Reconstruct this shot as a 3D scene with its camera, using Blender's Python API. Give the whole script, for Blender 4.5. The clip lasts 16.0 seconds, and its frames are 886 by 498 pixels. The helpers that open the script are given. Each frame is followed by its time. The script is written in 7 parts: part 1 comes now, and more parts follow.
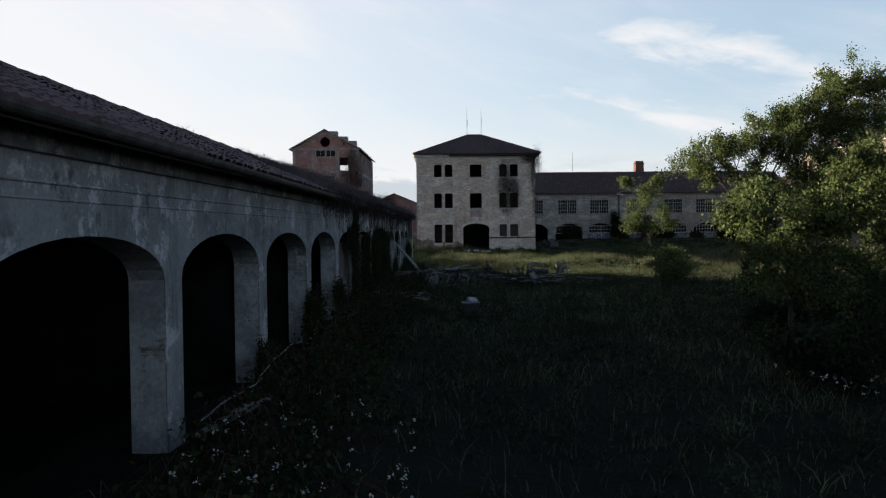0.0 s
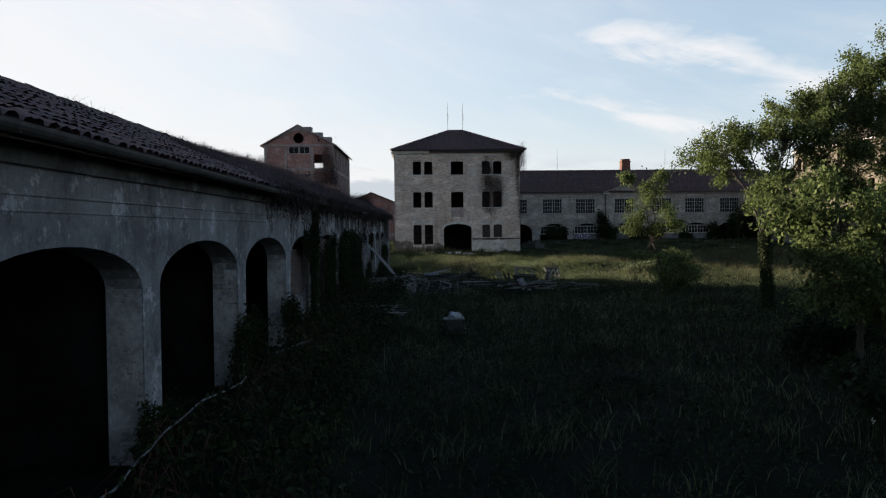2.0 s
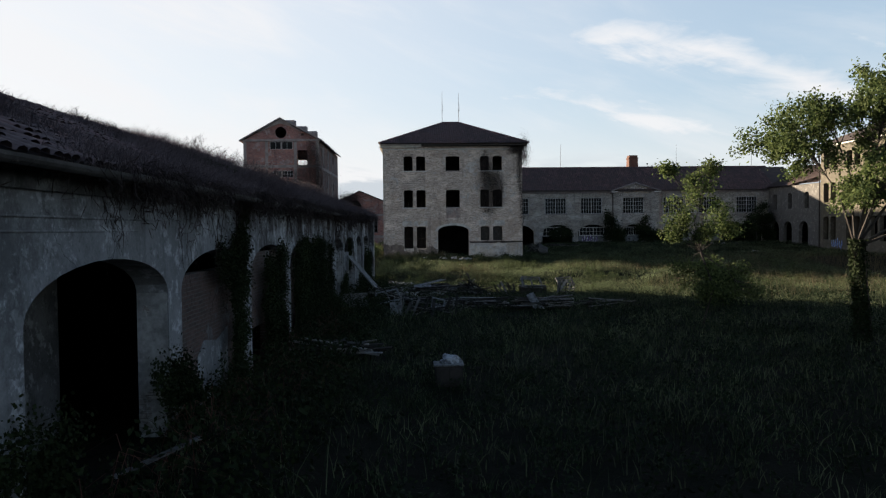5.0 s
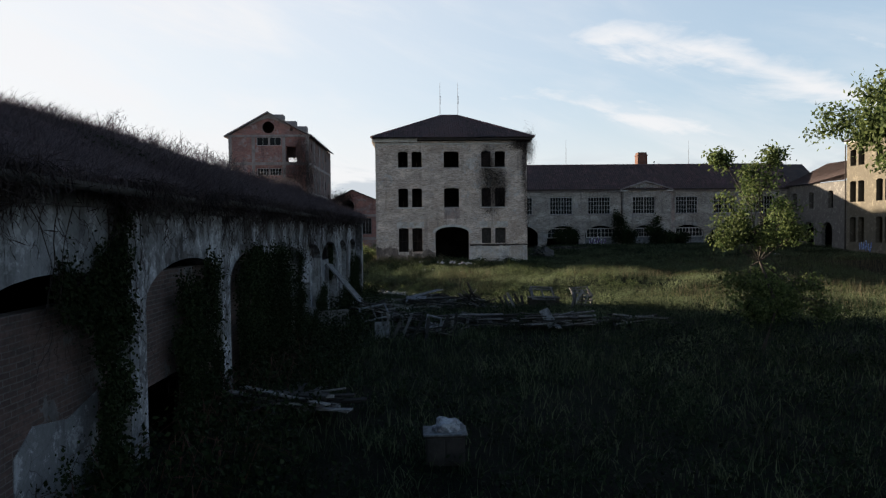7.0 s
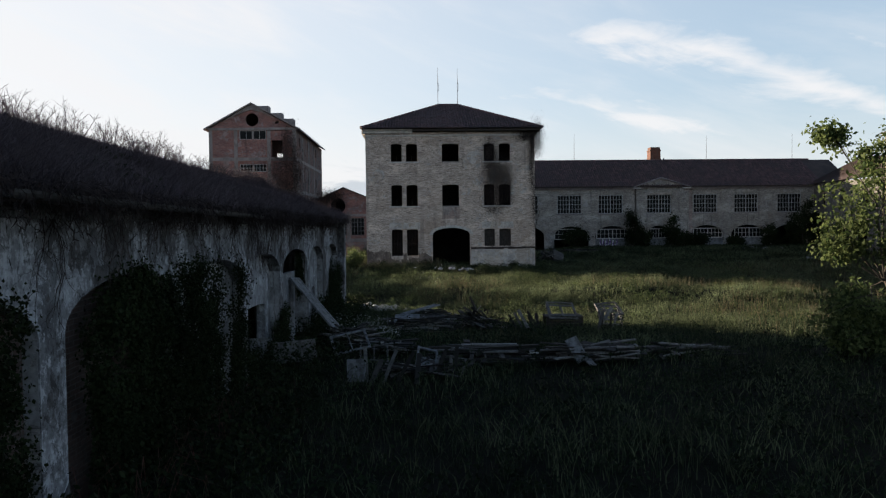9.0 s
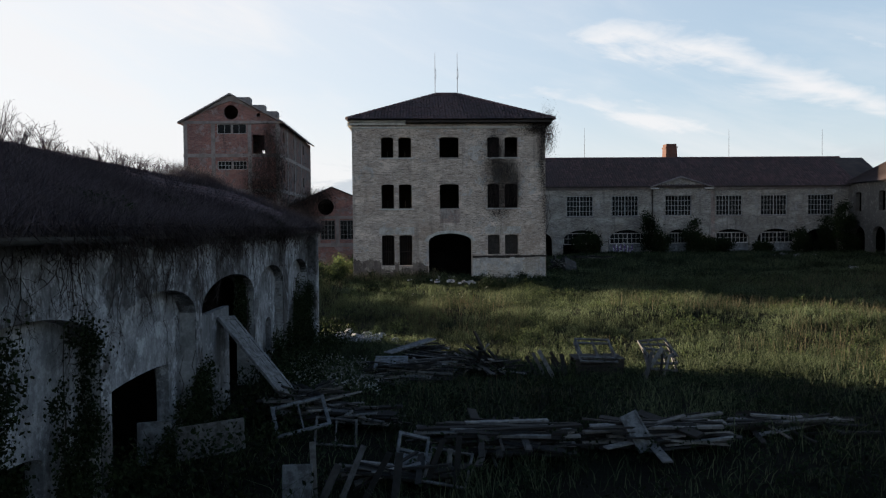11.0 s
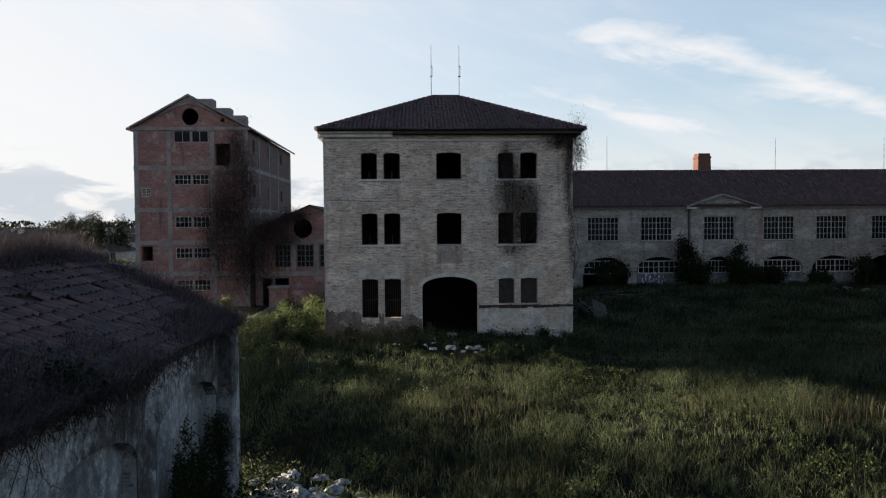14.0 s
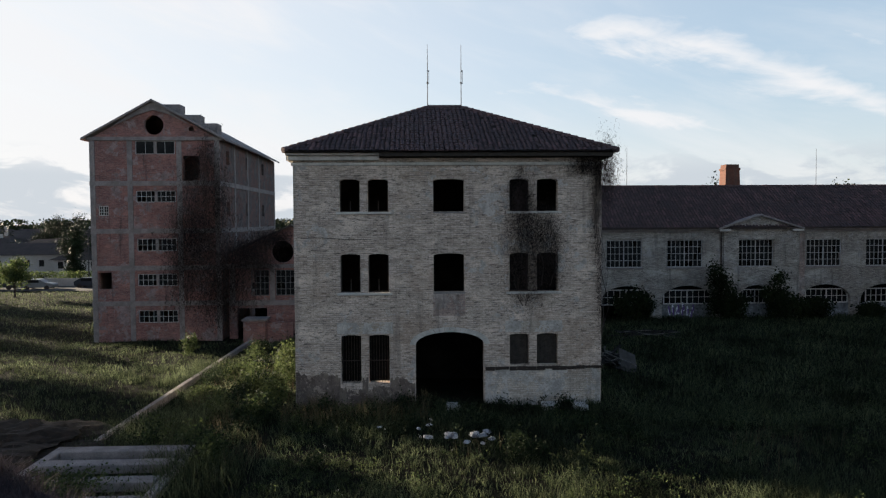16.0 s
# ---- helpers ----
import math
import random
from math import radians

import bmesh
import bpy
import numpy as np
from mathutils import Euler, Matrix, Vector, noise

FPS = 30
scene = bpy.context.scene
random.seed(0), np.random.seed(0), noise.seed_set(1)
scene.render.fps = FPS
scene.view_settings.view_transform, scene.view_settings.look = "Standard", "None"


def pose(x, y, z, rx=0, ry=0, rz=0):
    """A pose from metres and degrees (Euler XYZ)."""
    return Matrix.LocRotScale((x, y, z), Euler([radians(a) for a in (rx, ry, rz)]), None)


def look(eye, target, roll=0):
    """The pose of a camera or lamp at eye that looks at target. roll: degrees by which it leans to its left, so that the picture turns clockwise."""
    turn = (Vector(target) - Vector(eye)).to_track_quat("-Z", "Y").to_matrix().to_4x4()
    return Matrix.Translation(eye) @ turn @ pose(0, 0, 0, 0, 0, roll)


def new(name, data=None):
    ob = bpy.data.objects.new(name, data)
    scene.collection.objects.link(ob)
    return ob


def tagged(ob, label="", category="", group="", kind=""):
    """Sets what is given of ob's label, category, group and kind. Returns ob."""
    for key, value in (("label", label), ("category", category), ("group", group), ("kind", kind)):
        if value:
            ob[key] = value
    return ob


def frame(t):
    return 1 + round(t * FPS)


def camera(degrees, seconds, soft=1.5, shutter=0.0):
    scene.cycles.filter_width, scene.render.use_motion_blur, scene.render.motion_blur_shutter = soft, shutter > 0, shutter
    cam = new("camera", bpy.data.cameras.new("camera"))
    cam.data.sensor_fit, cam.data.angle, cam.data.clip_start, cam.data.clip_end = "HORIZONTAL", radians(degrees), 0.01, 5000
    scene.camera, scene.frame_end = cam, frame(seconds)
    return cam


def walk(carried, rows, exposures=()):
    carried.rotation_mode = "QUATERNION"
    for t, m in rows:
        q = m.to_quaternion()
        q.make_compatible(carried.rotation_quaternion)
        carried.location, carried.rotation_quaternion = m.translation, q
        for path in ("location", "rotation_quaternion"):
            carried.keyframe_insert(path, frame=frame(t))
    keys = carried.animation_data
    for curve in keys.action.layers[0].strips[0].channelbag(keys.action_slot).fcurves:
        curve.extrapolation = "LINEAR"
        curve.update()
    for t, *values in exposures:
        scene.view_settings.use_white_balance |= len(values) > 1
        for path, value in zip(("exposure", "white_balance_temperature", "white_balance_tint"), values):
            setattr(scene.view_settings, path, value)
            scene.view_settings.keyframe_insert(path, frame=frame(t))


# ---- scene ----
cam = camera(63.6, 16.0, 1.25)
METRES, EYE, TILT, LEAN, TURN = 51.0, 3.5, -2.4, 0.0, 0.0
ROWS = [
    (0.0, 0.0, 0.0, 0.0, 0.0, 0.57, 0.5),
    (0.5, 0.0004, 0.0215, 0.0012, -1.3, 0.56, 0.58),
    (1.0, 0.0007, 0.0437, 0.0025, -1.37, 0.54, 0.57),
    (1.5, 0.001, 0.0668, 0.004, -1.37, 0.54, 0.6),
    (2.0, 0.0016, 0.0905, 0.0056, -1.58, 0.53, 0.6),
    (2.5, 0.0023, 0.1143, 0.007, -1.92, 0.53, 0.62),
    (3.0, 0.0032, 0.1384, 0.0085, -1.92, 0.53, 0.63),
    (3.5, 0.0041, 0.1633, 0.0101, -1.93, 0.54, 0.62),
    (4.0, 0.0055, 0.1881, 0.0117, -1.92, 0.54, 0.64),
    (6.5, 0.0124, 0.3197, 0.0196, -2.02, 0.56, 0.67),
    (7.0, 0.0139, 0.3485, 0.0213, -2.04, 0.57, 0.67),
    (7.5, 0.0154, 0.379, 0.0233, -2.06, 0.56, 0.7),
    (8.0, 0.017, 0.4114, 0.0251, -2.07, 0.56, 0.73),
    (8.5, 0.0187, 0.4446, 0.0273, -2.08, 0.54, 0.73),
    (11.0, 0.0271, 0.6195, 0.0434, -2.22, 0.46, 0.6),
    (11.5, 0.0288, 0.6556, 0.0526, -2.24, 0.44, 0.6),
    (12.0, 0.0302, 0.6922, 0.062, -2.27, 0.42, 0.62),
    (12.5, 0.0317, 0.7287, 0.0714, -2.3, 0.41, 0.57),
    (13.0, 0.0335, 0.7651, 0.0805, -2.31, 0.39, 0.55),
    (13.5, 0.0349, 0.802, 0.089, -2.34, 0.38, 0.53),
    (14.0, 0.0363, 0.8391, 0.097, -2.38, 0.4, 0.52),
    (14.5, 0.0382, 0.8761, 0.1071, -2.39, 0.41, 0.51),
    (15.0, 0.04, 0.9124, 0.1203, -2.4, 0.38, 0.52),
    (15.5, 0.0417, 0.9482, 0.1321, -2.43, 0.42, 0.47),
    (16.0, 0.0435, 0.9835, 0.1435, -2.44, 0.1, 0.43),
]
walk(cam, [(t, pose(0, 0, EYE, TILT, LEAN, TURN) @ pose(METRES * x, METRES * y, METRES * z, 90 + pitch, roll, yaw)) for t, x, y, z, yaw, pitch, roll in ROWS], [(0.0, 1.88, 6650, 12), (16.0, 1.88, 6650, 12)])

# ---- world, sun ----
SUN_AZ, SUN_EL = 303.0, 9.8          # degrees clockwise from +y, above the horizon
world = bpy.data.worlds.new("world")
scene.world = world
world.use_nodes = True
WN, WL = world.node_tree.nodes, world.node_tree.links
WN.clear()


def wmath(op, a, b=None, c=None):
    n = WN.new("ShaderNodeMath")
    n.operation = op
    for i, v in enumerate((a, b, c)):
        if v is None:
            continue
        if isinstance(v, (int, float)):
            n.inputs[i].default_value = v
        else:
            WL.new(v, n.inputs[i])
    return n.outputs[0]


def wramp(value, lo, hi):
    n = WN.new("ShaderNodeMapRange")
    n.interpolation_type = "SMOOTHSTEP"
    WL.new(value, n.inputs[0])
    n.inputs[1].default_value, n.inputs[2].default_value = lo, hi
    return n.outputs[0]


def wnoise(u, v, w, scale, detail, rough=0.55):
    xyz = WN.new("ShaderNodeCombineXYZ")
    for i, s in enumerate((u, v, w)):
        if isinstance(s, (int, float)):
            xyz.inputs[i].default_value = s
        else:
            WL.new(s, xyz.inputs[i])
    n = WN.new("ShaderNodeTexNoise")
    n.inputs["Scale"].default_value, n.inputs["Detail"].default_value, n.inputs["Roughness"].default_value = scale, detail, rough
    n.inputs["Distortion"].default_value = 0.4
    WL.new(xyz.outputs[0], n.inputs["Vector"])
    return n.outputs[0]


sky = WN.new("ShaderNodeTexSky")
sky.sky_type, sky.sun_disc = "NISHITA", False
sky.sun_elevation, sky.sun_rotation = radians(SUN_EL), radians(SUN_AZ)
sky.air_density, sky.dust_density, sky.ozone_density = 1.0, 1.2, 2.5
tc = WN.new("ShaderNodeTexCoord")
sep = WN.new("ShaderNodeSeparateXYZ")
WL.new(tc.outputs["Generated"], sep.inputs[0])
az = wmath("MULTIPLY", wmath("ARCTAN2", sep.outputs[0], sep.outputs[1]), 57.2958)
el = wmath("MULTIPLY", wmath("ARCSINE", sep.outputs[2]), 57.2958)
slant = wmath("ADD", el, wmath("MULTIPLY", az, 0.31))
bow = wmath("MULTIPLY", wmath("POWER", wmath("ABSOLUTE", wmath("SUBTRACT", az, 22.0)), 2.0), 0.010)
streaky = wnoise(wmath("MULTIPLY", az, 0.06), wmath("MULTIPLY", slant, 0.24), 0.3, 1.0, 6, 0.6)
fine = wnoise(wmath("MULTIPLY", az, 0.16), wmath("MULTIPLY", el, 0.5), 4.0, 1.0, 7, 0.6)


def band(centre, width, a0, a1):
    wavy = wmath("ADD", wmath("ADD", slant, bow), wmath("MULTIPLY", wmath("SUBTRACT", streaky, 0.5), 5.0))
    d = wmath("DIVIDE", wmath("ABSOLUTE", wmath("SUBTRACT", wavy, centre)), width)
    d = wmath("SUBTRACT", 1.0, wmath("MINIMUM", d, 1.0))
    m = wmath("MULTIPLY", d, wramp(az, a0, a0 + 9))
    return wmath("MULTIPLY", m, wmath("SUBTRACT", 1.0, wramp(az, a1 - 14, a1)))


bands = wmath("ADD", wmath("MULTIPLY", band(19.3, 2.7, 8, 80), 0.92), wmath("ADD", wmath("MULTIPLY", band(14.4, 1.9, 0, 34), 0.78), wmath("MULTIPLY", band(24.0, 1.6, 16, 80), 0.45)))
wisps = wramp(wmath("ADD", wmath("ADD", wmath("MULTIPLY", streaky, 0.36), wmath("MULTIPLY", fine, 0.54)), wmath("MULTIPLY", bands, 0.42)), 0.52, 0.90)
veil = wmath("ADD", wmath("MULTIPLY", wramp(streaky, 0.40, 0.8), 0.3), wmath("MULTIPLY", wmath("SUBTRACT", 1.0, wramp(az, -42, 34)), 0.85))
haze = wmath("MULTIPLY", wmath("SUBTRACT", 1.0, wramp(el, 1, 11)), 0.5)
low_sky = wmath("SUBTRACT", 1.0, wramp(el, 19, 36))
sunward = wramp(az, -175, -130)
veil = wmath("MINIMUM", wmath("ADD", wmath("ADD", veil, 0.10), haze), 1.0)
veil = wmath("MULTIPLY", wmath("MULTIPLY", veil, low_sky), sunward)
high = wmath("MAXIMUM", wisps, veil)
low = wmath("MULTIPLY", wramp(wmath("ADD", fine, wmath("MULTIPLY", el, -0.035)), 0.30, 0.44), wmath("SUBTRACT", 1.0, wramp(el, 3.2, 6.0)))
mix0 = WN.new("ShaderNodeMix")
mix0.data_type = "RGBA"
WL.new(wmath("MULTIPLY", low_sky, 0.5), mix0.inputs[0])
WL.new(sky.outputs[0], mix0.inputs[6])
mix0.inputs[7].default_value = (2.5, 3.3, 4.0, 1)
mix1 = WN.new("ShaderNodeMix")
mix1.data_type = "RGBA"
WL.new(wmath("MULTIPLY", high, 0.92), mix1.inputs[0])
WL.new(mix0.outputs[2], mix1.inputs[6])
mix1.inputs[7].default_value = (3.95, 4.05, 4.15, 1)
mix2 = WN.new("ShaderNodeMix")
mix2.data_type = "RGBA"
WL.new(wmath("MULTIPLY", low, 0.85), mix2.inputs[0])
WL.new(mix1.outputs[2], mix2.inputs[6])
mix2.inputs[7].default_value = (2.5, 2.85, 3.15, 1)
bg = WN.new("ShaderNodeBackground")
bg.inputs[1].default_value = 0.062
# a clear evening sky is deeper overhead than towards the horizon
deep = WN.new("ShaderNodeMix")
deep.data_type, deep.blend_type = "RGBA", "MULTIPLY"
WL.new(wramp(el, 28, 62), deep.inputs[0])
WL.new(mix2.outputs[2], deep.inputs[6])
deep.inputs[7].default_value = (0.60, 0.62, 0.68, 1)
WL.new(deep.outputs[2], bg.inputs[0])
wo = WN.new("ShaderNodeOutputWorld")
WL.new(bg.outputs[0], wo.inputs[0])

sun_dir = Vector((math.sin(radians(SUN_AZ)) * math.cos(radians(SUN_EL)), math.cos(radians(SUN_AZ)) * math.cos(radians(SUN_EL)), math.sin(radians(SUN_EL))))
sun = new("sun", bpy.data.lights.new("sun", "SUN"))
sun.data.energy, sun.data.angle, sun.data.color = 5.0, radians(0.6), (1.0, 0.86, 0.66)
sun.matrix_world = look(sun_dir * 300, (0, 0, 0))

# ---- materials ----


class Nodes:
    """A small builder for one node material."""

    def __init__(self, name, rough=0.9, metal=0.0):
        self.m = bpy.data.materials.new(name)
        self.m.use_nodes = True
        self.n, self.l = self.m.node_tree.nodes, self.m.node_tree.links
        self.b = self.n["Principled BSDF"]
        self.b.inputs["Roughness"].default_value, self.b.inputs["Metallic"].default_value = rough, metal
        self.b.inputs["Specular IOR Level"].default_value = 0.25
        self.pos = self.n.new("ShaderNodeNewGeometry").outputs["Position"]

    def put(self, v, socket):
        if isinstance(v, (int, float)):
            socket.default_value = v
        elif isinstance(v, tuple):
            socket.default_value = v if len(v) == 4 or socket.type == "VECTOR" else (*v, 1)
        else:
            self.l.new(v, socket)

    def noise(self, scale, detail=4, rough=0.6, stretch=(1, 1, 1), vec=None):
        v = vec or self.pos
        if stretch != (1, 1, 1):
            mp = self.n.new("ShaderNodeMapping")
            self.l.new(v, mp.inputs[0])
            mp.inputs["Scale"].default_value = stretch
            v = mp.outputs[0]
        t = self.n.new("ShaderNodeTexNoise")
        self.l.new(v, t.inputs["Vector"])
        t.inputs["Scale"].default_value, t.inputs["Detail"].default_value, t.inputs["Roughness"].default_value = scale, detail, rough
        return t.outputs[0]

    def ramp(self, v, lo, hi, a=0.0, b=1.0):
        r = self.n.new("ShaderNodeMapRange")
        self.l.new(v, r.inputs[0])
        r.interpolation_type = "SMOOTHSTEP"
        for i, x in enumerate((lo, hi, a, b)):
            r.inputs[i + 1].default_value = x
        return r.outputs[0]

    def math(self, op, a, b):
        r = self.n.new("ShaderNodeMath")
        r.operation = op
        self.put(a, r.inputs[0]), self.put(b, r.inputs[1])
        return r.outputs[0]

    def mix(self, f, a, b, blend="MIX"):
        r = self.n.new("ShaderNodeMix")
        r.data_type, r.blend_type = "RGBA", blend
        self.put(f, r.inputs[0]), self.put(a, r.inputs[6]), self.put(b, r.inputs[7])
        return r.outputs[2]

    def island(self):
        return self.n.new("ShaderNodeNewGeometry").outputs["Random Per Island"]

    def thing(self):
        return self.n.new("ShaderNodeObjectInfo").outputs["Random"]

    def done(self, colour, height=None, strength=0.3, dist=0.02):
        self.put(colour, self.b.inputs["Base Color"])
        if height is not None:
            bp = self.n.new("ShaderNodeBump")
            bp.inputs["Strength"].default_value, bp.inputs["Distance"].default_value = strength, dist
            self.l.new(height, bp.inputs["Height"])
            self.l.new(bp.outputs[0], self.b.inputs["Normal"])
        return self.m


def plain(name, c1, c2, scale=3.0, rough=0.9, bump=0.2, metal=0.0, fine=40.0, stretch=(1, 1, 1), islands=0.0):
    k = Nodes(name, rough, metal)
    c = k.mix(k.ramp(k.noise(scale, 5, 0.65, stretch), 0.35, 0.65), c1, c2)
    g = k.noise(fine, 3, 0.6, stretch)
    c = k.mix(0.35, c, k.ramp(g, 0.3, 0.7, 0.45, 1.2), "MULTIPLY")
    if islands:
        c = k.mix(islands, c, k.ramp(k.island(), 0, 1, 0.35, 1.4), "MULTIPLY")
    return k.done(c, g, bump, 0.01)


def wall_uv(k, axis):
    """World position as (along the wall, up, 0) for a wall that runs along axis."""
    s = k.n.new("ShaderNodeSeparateXYZ")
    k.l.new(k.pos, s.inputs[0])
    c = k.n.new("ShaderNodeCombineXYZ")
    k.l.new(s.outputs["XYZ".index(axis)], c.inputs[0])
    k.l.new(s.outputs[2], c.inputs[1])
    return c.outputs[0], s.outputs[2]


def masonry(name, axis, b1, b2, joint, course=0.075, length=0.27, stain=(0.09, 0.085, 0.08), plaster=None, cover=0.5, rough=0.95, drips=0.75, gap=0.009, relief=0.5, eaten=0.0):
    """Brick courses in the wall's own plane, with weathering, and plaster left on part of it."""
    k = Nodes(name, rough)
    uv, up = wall_uv(k, axis)
    wob = k.noise(1.3, 3)
    t = k.n.new("ShaderNodeTexBrick")
    add = k.n.new("ShaderNodeVectorMath")
    add.operation = "MULTIPLY_ADD"
    k.l.new(wob, add.inputs[0])
    add.inputs[1].default_value = (0.06, 0.05, 0)
    k.l.new(uv, add.inputs[2])
    k.l.new(add.outputs[0], t.inputs["Vector"])
    t.inputs["Scale"].default_value = 1.0
    t.inputs["Brick Width"].default_value, t.inputs["Row Height"].default_value = length, course
    t.inputs["Mortar Size"].default_value, t.inputs["Mortar Smooth"].default_value = gap, 0.3
    t.inputs["Bias"].default_value = 0.0
    for i, c in (("Color1", b1), ("Color2", b2), ("Mortar", joint)):
        t.inputs[i].default_value = (*c, 1)
    c = k.mix(k.ramp(k.noise(0.55, 5, 0.7, (1, 1, 2.2)), 0.45, 0.72), t.outputs[0], tuple(v * 1.25 for v in b1))
    rows = k.noise(2.2, 4, 0.7, (0.5, 0.5, 9.0))
    c = k.mix(k.ramp(rows, 0.55, 0.72, 0, 0.6), c, stain)
    eroded = k.noise(3.0, 5, 0.75, (0.9, 0.9, 4.6))
    c = k.mix(k.ramp(eroded, 0.54, 0.60, 0, eaten), c, tuple(v * 0.55 for v in stain))
    c = k.mix(k.ramp(eroded, 0.42, 0.36, 0, eaten * 0.7), c, tuple(min(0.75, v * 1.25) for v in b1))
    c = k.mix(k.ramp(k.noise(0.35, 6, 0.75), 0.5, 0.75, 0, 0.55), c, tuple((a * 0.6, a * 0.5, a * 0.42)[i] for i, a in enumerate(b1)))
    height = k.math("MULTIPLY", t.outputs[1], -1.0)
    if plaster:
        p = k.math("ADD", k.noise(0.8, 7, 0.7), k.math("MULTIPLY", k.noise(5, 4), 0.25))
        f = k.ramp(p, 0.60 + 0.34 * (cover - 0.5), 0.64 + 0.34 * (cover - 0.5), 1, 0)
        c = k.mix(f, c, k.mix(k.ramp(k.noise(1.7, 6, 0.7), 0.4, 0.62), plaster, tuple(v * 0.62 for v in plaster)))
        height = k.mix(f, height, k.math("ADD", 0.4, k.math("MULTIPLY", k.noise(9, 4), 0.3)))
    drip = k.noise(1.6, 5, 0.6, (1.6, 1.6, 0.12))
    c = k.mix(k.ramp(drip, 0.55, 0.78, 0, drips), c, stain)
    c = k.mix(0.5, c, k.ramp(k.noise(14, 4), 0.3, 0.7, 0.6, 1.25), "MULTIPLY")
    return k.done(c, height, relief, 0.015)


def render_coat(name, c1, c2, stain, streaks=0.6, flake=0.0, chips=0.8):
    """Old lime plaster: blotches, vertical runs of dirt, cracks, bare patches."""
    k = Nodes(name, 0.93)
    c = k.mix(k.ramp(k.noise(0.9, 6, 0.7), 0.36, 0.62), c1, c2)
    c = k.mix(k.ramp(k.noise(2.3, 7, 0.75), 0.54, 0.60, 0, 0.85), c, tuple(v * 1.75 for v in c1))
    c = k.mix(k.ramp(k.noise(1.4, 8, 0.8, (1, 1, 0.6)), 0.57, 0.66, 0, 0.8), c, stain)
    c = k.mix(k.ramp(k.noise(0.42, 7, 0.78, (1, 1, 0.8)), 0.53, 0.63, 0, 0.62), c, tuple(v * 1.3 for v in stain))
    chip = k.noise(6.5, 6, 0.75)
    c = k.mix(k.ramp(chip, 0.60, 0.64, 0, chips), c, tuple(min(0.6, v * 2.0) for v in c1))
    c = k.mix(k.ramp(chip, 0.40, 0.36, 0, 0.9 * chips), c, stain)
    if flake:
        big = k.math("ADD", k.noise(1.15, 8, 0.78, (1, 1, 0.7)), k.math("MULTIPLY", k.noise(0.3, 3), 0.5))
        c = k.mix(k.ramp(big, 0.785, 0.805, 0, flake), c, k.mix(k.ramp(k.noise(7, 6, 0.7), 0.42, 0.58), (0.47, 0.475, 0.49), (0.24, 0.242, 0.25)))
        scratch = k.noise(5.0, 6, 0.75, (1, 1, 0.28))
        c = k.mix(k.ramp(scratch, 0.57, 0.61, 0, 0.4 * flake), c, (0.40, 0.405, 0.42))
        c = k.mix(k.ramp(scratch, 0.43, 0.39, 0, 0.5 * flake), c, (0.045, 0.043, 0.043))
        c = k.mix(k.ramp(big, 0.73, 0.70, 0, flake), c, k.mix(k.ramp(k.noise(5, 5), 0.4, 0.6), (0.028, 0.026, 0.025), (0.085, 0.078, 0.074)))
    drip = k.noise(1.3, 7, 0.72, (1.5, 1.5, 0.22))
    c = k.mix(k.ramp(drip, 0.50, 0.74, 0, streaks), c, stain)
    v = k.n.new("ShaderNodeTexVoronoi")
    v.feature = "DISTANCE_TO_EDGE"
    v.inputs["Scale"].default_value = 0.55
    d = k.n.new("ShaderNodeVectorMath")
    d.operation = "MULTIPLY_ADD"
    nz = k.n.new("ShaderNodeTexNoise")
    nz.inputs["Scale"].default_value, nz.inputs["Detail"].default_value = 1.5, 6
    k.l.new(k.pos, nz.inputs["Vector"])
    k.l.new(nz.outputs[1], d.inputs[0])
    d.inputs[1].default_value = (0.8, 0.8, 0.8)
    k.l.new(k.pos, d.inputs[2])
    k.l.new(d.outputs[0], v.inputs["Vector"])
    crack = k.math("MULTIPLY", k.ramp(v.outputs[0], 0.0, 0.006, 0.6, 0), k.ramp(k.noise(0.5, 3), 0.5, 0.6))
    c = k.mix(crack, c, tuple(x * 0.35 for x in stain))
    g = k.noise(22, 5, 0.7)
    c = k.mix(0.4, c, k.ramp(g, 0.3, 0.7, 0.6, 1.2), "MULTIPLY")
    return k.done(c, k.math("SUBTRACT", k.math("ADD", k.noise(3, 6), k.math("MULTIPLY", g, 0.25)), crack), 0.45, 0.02)


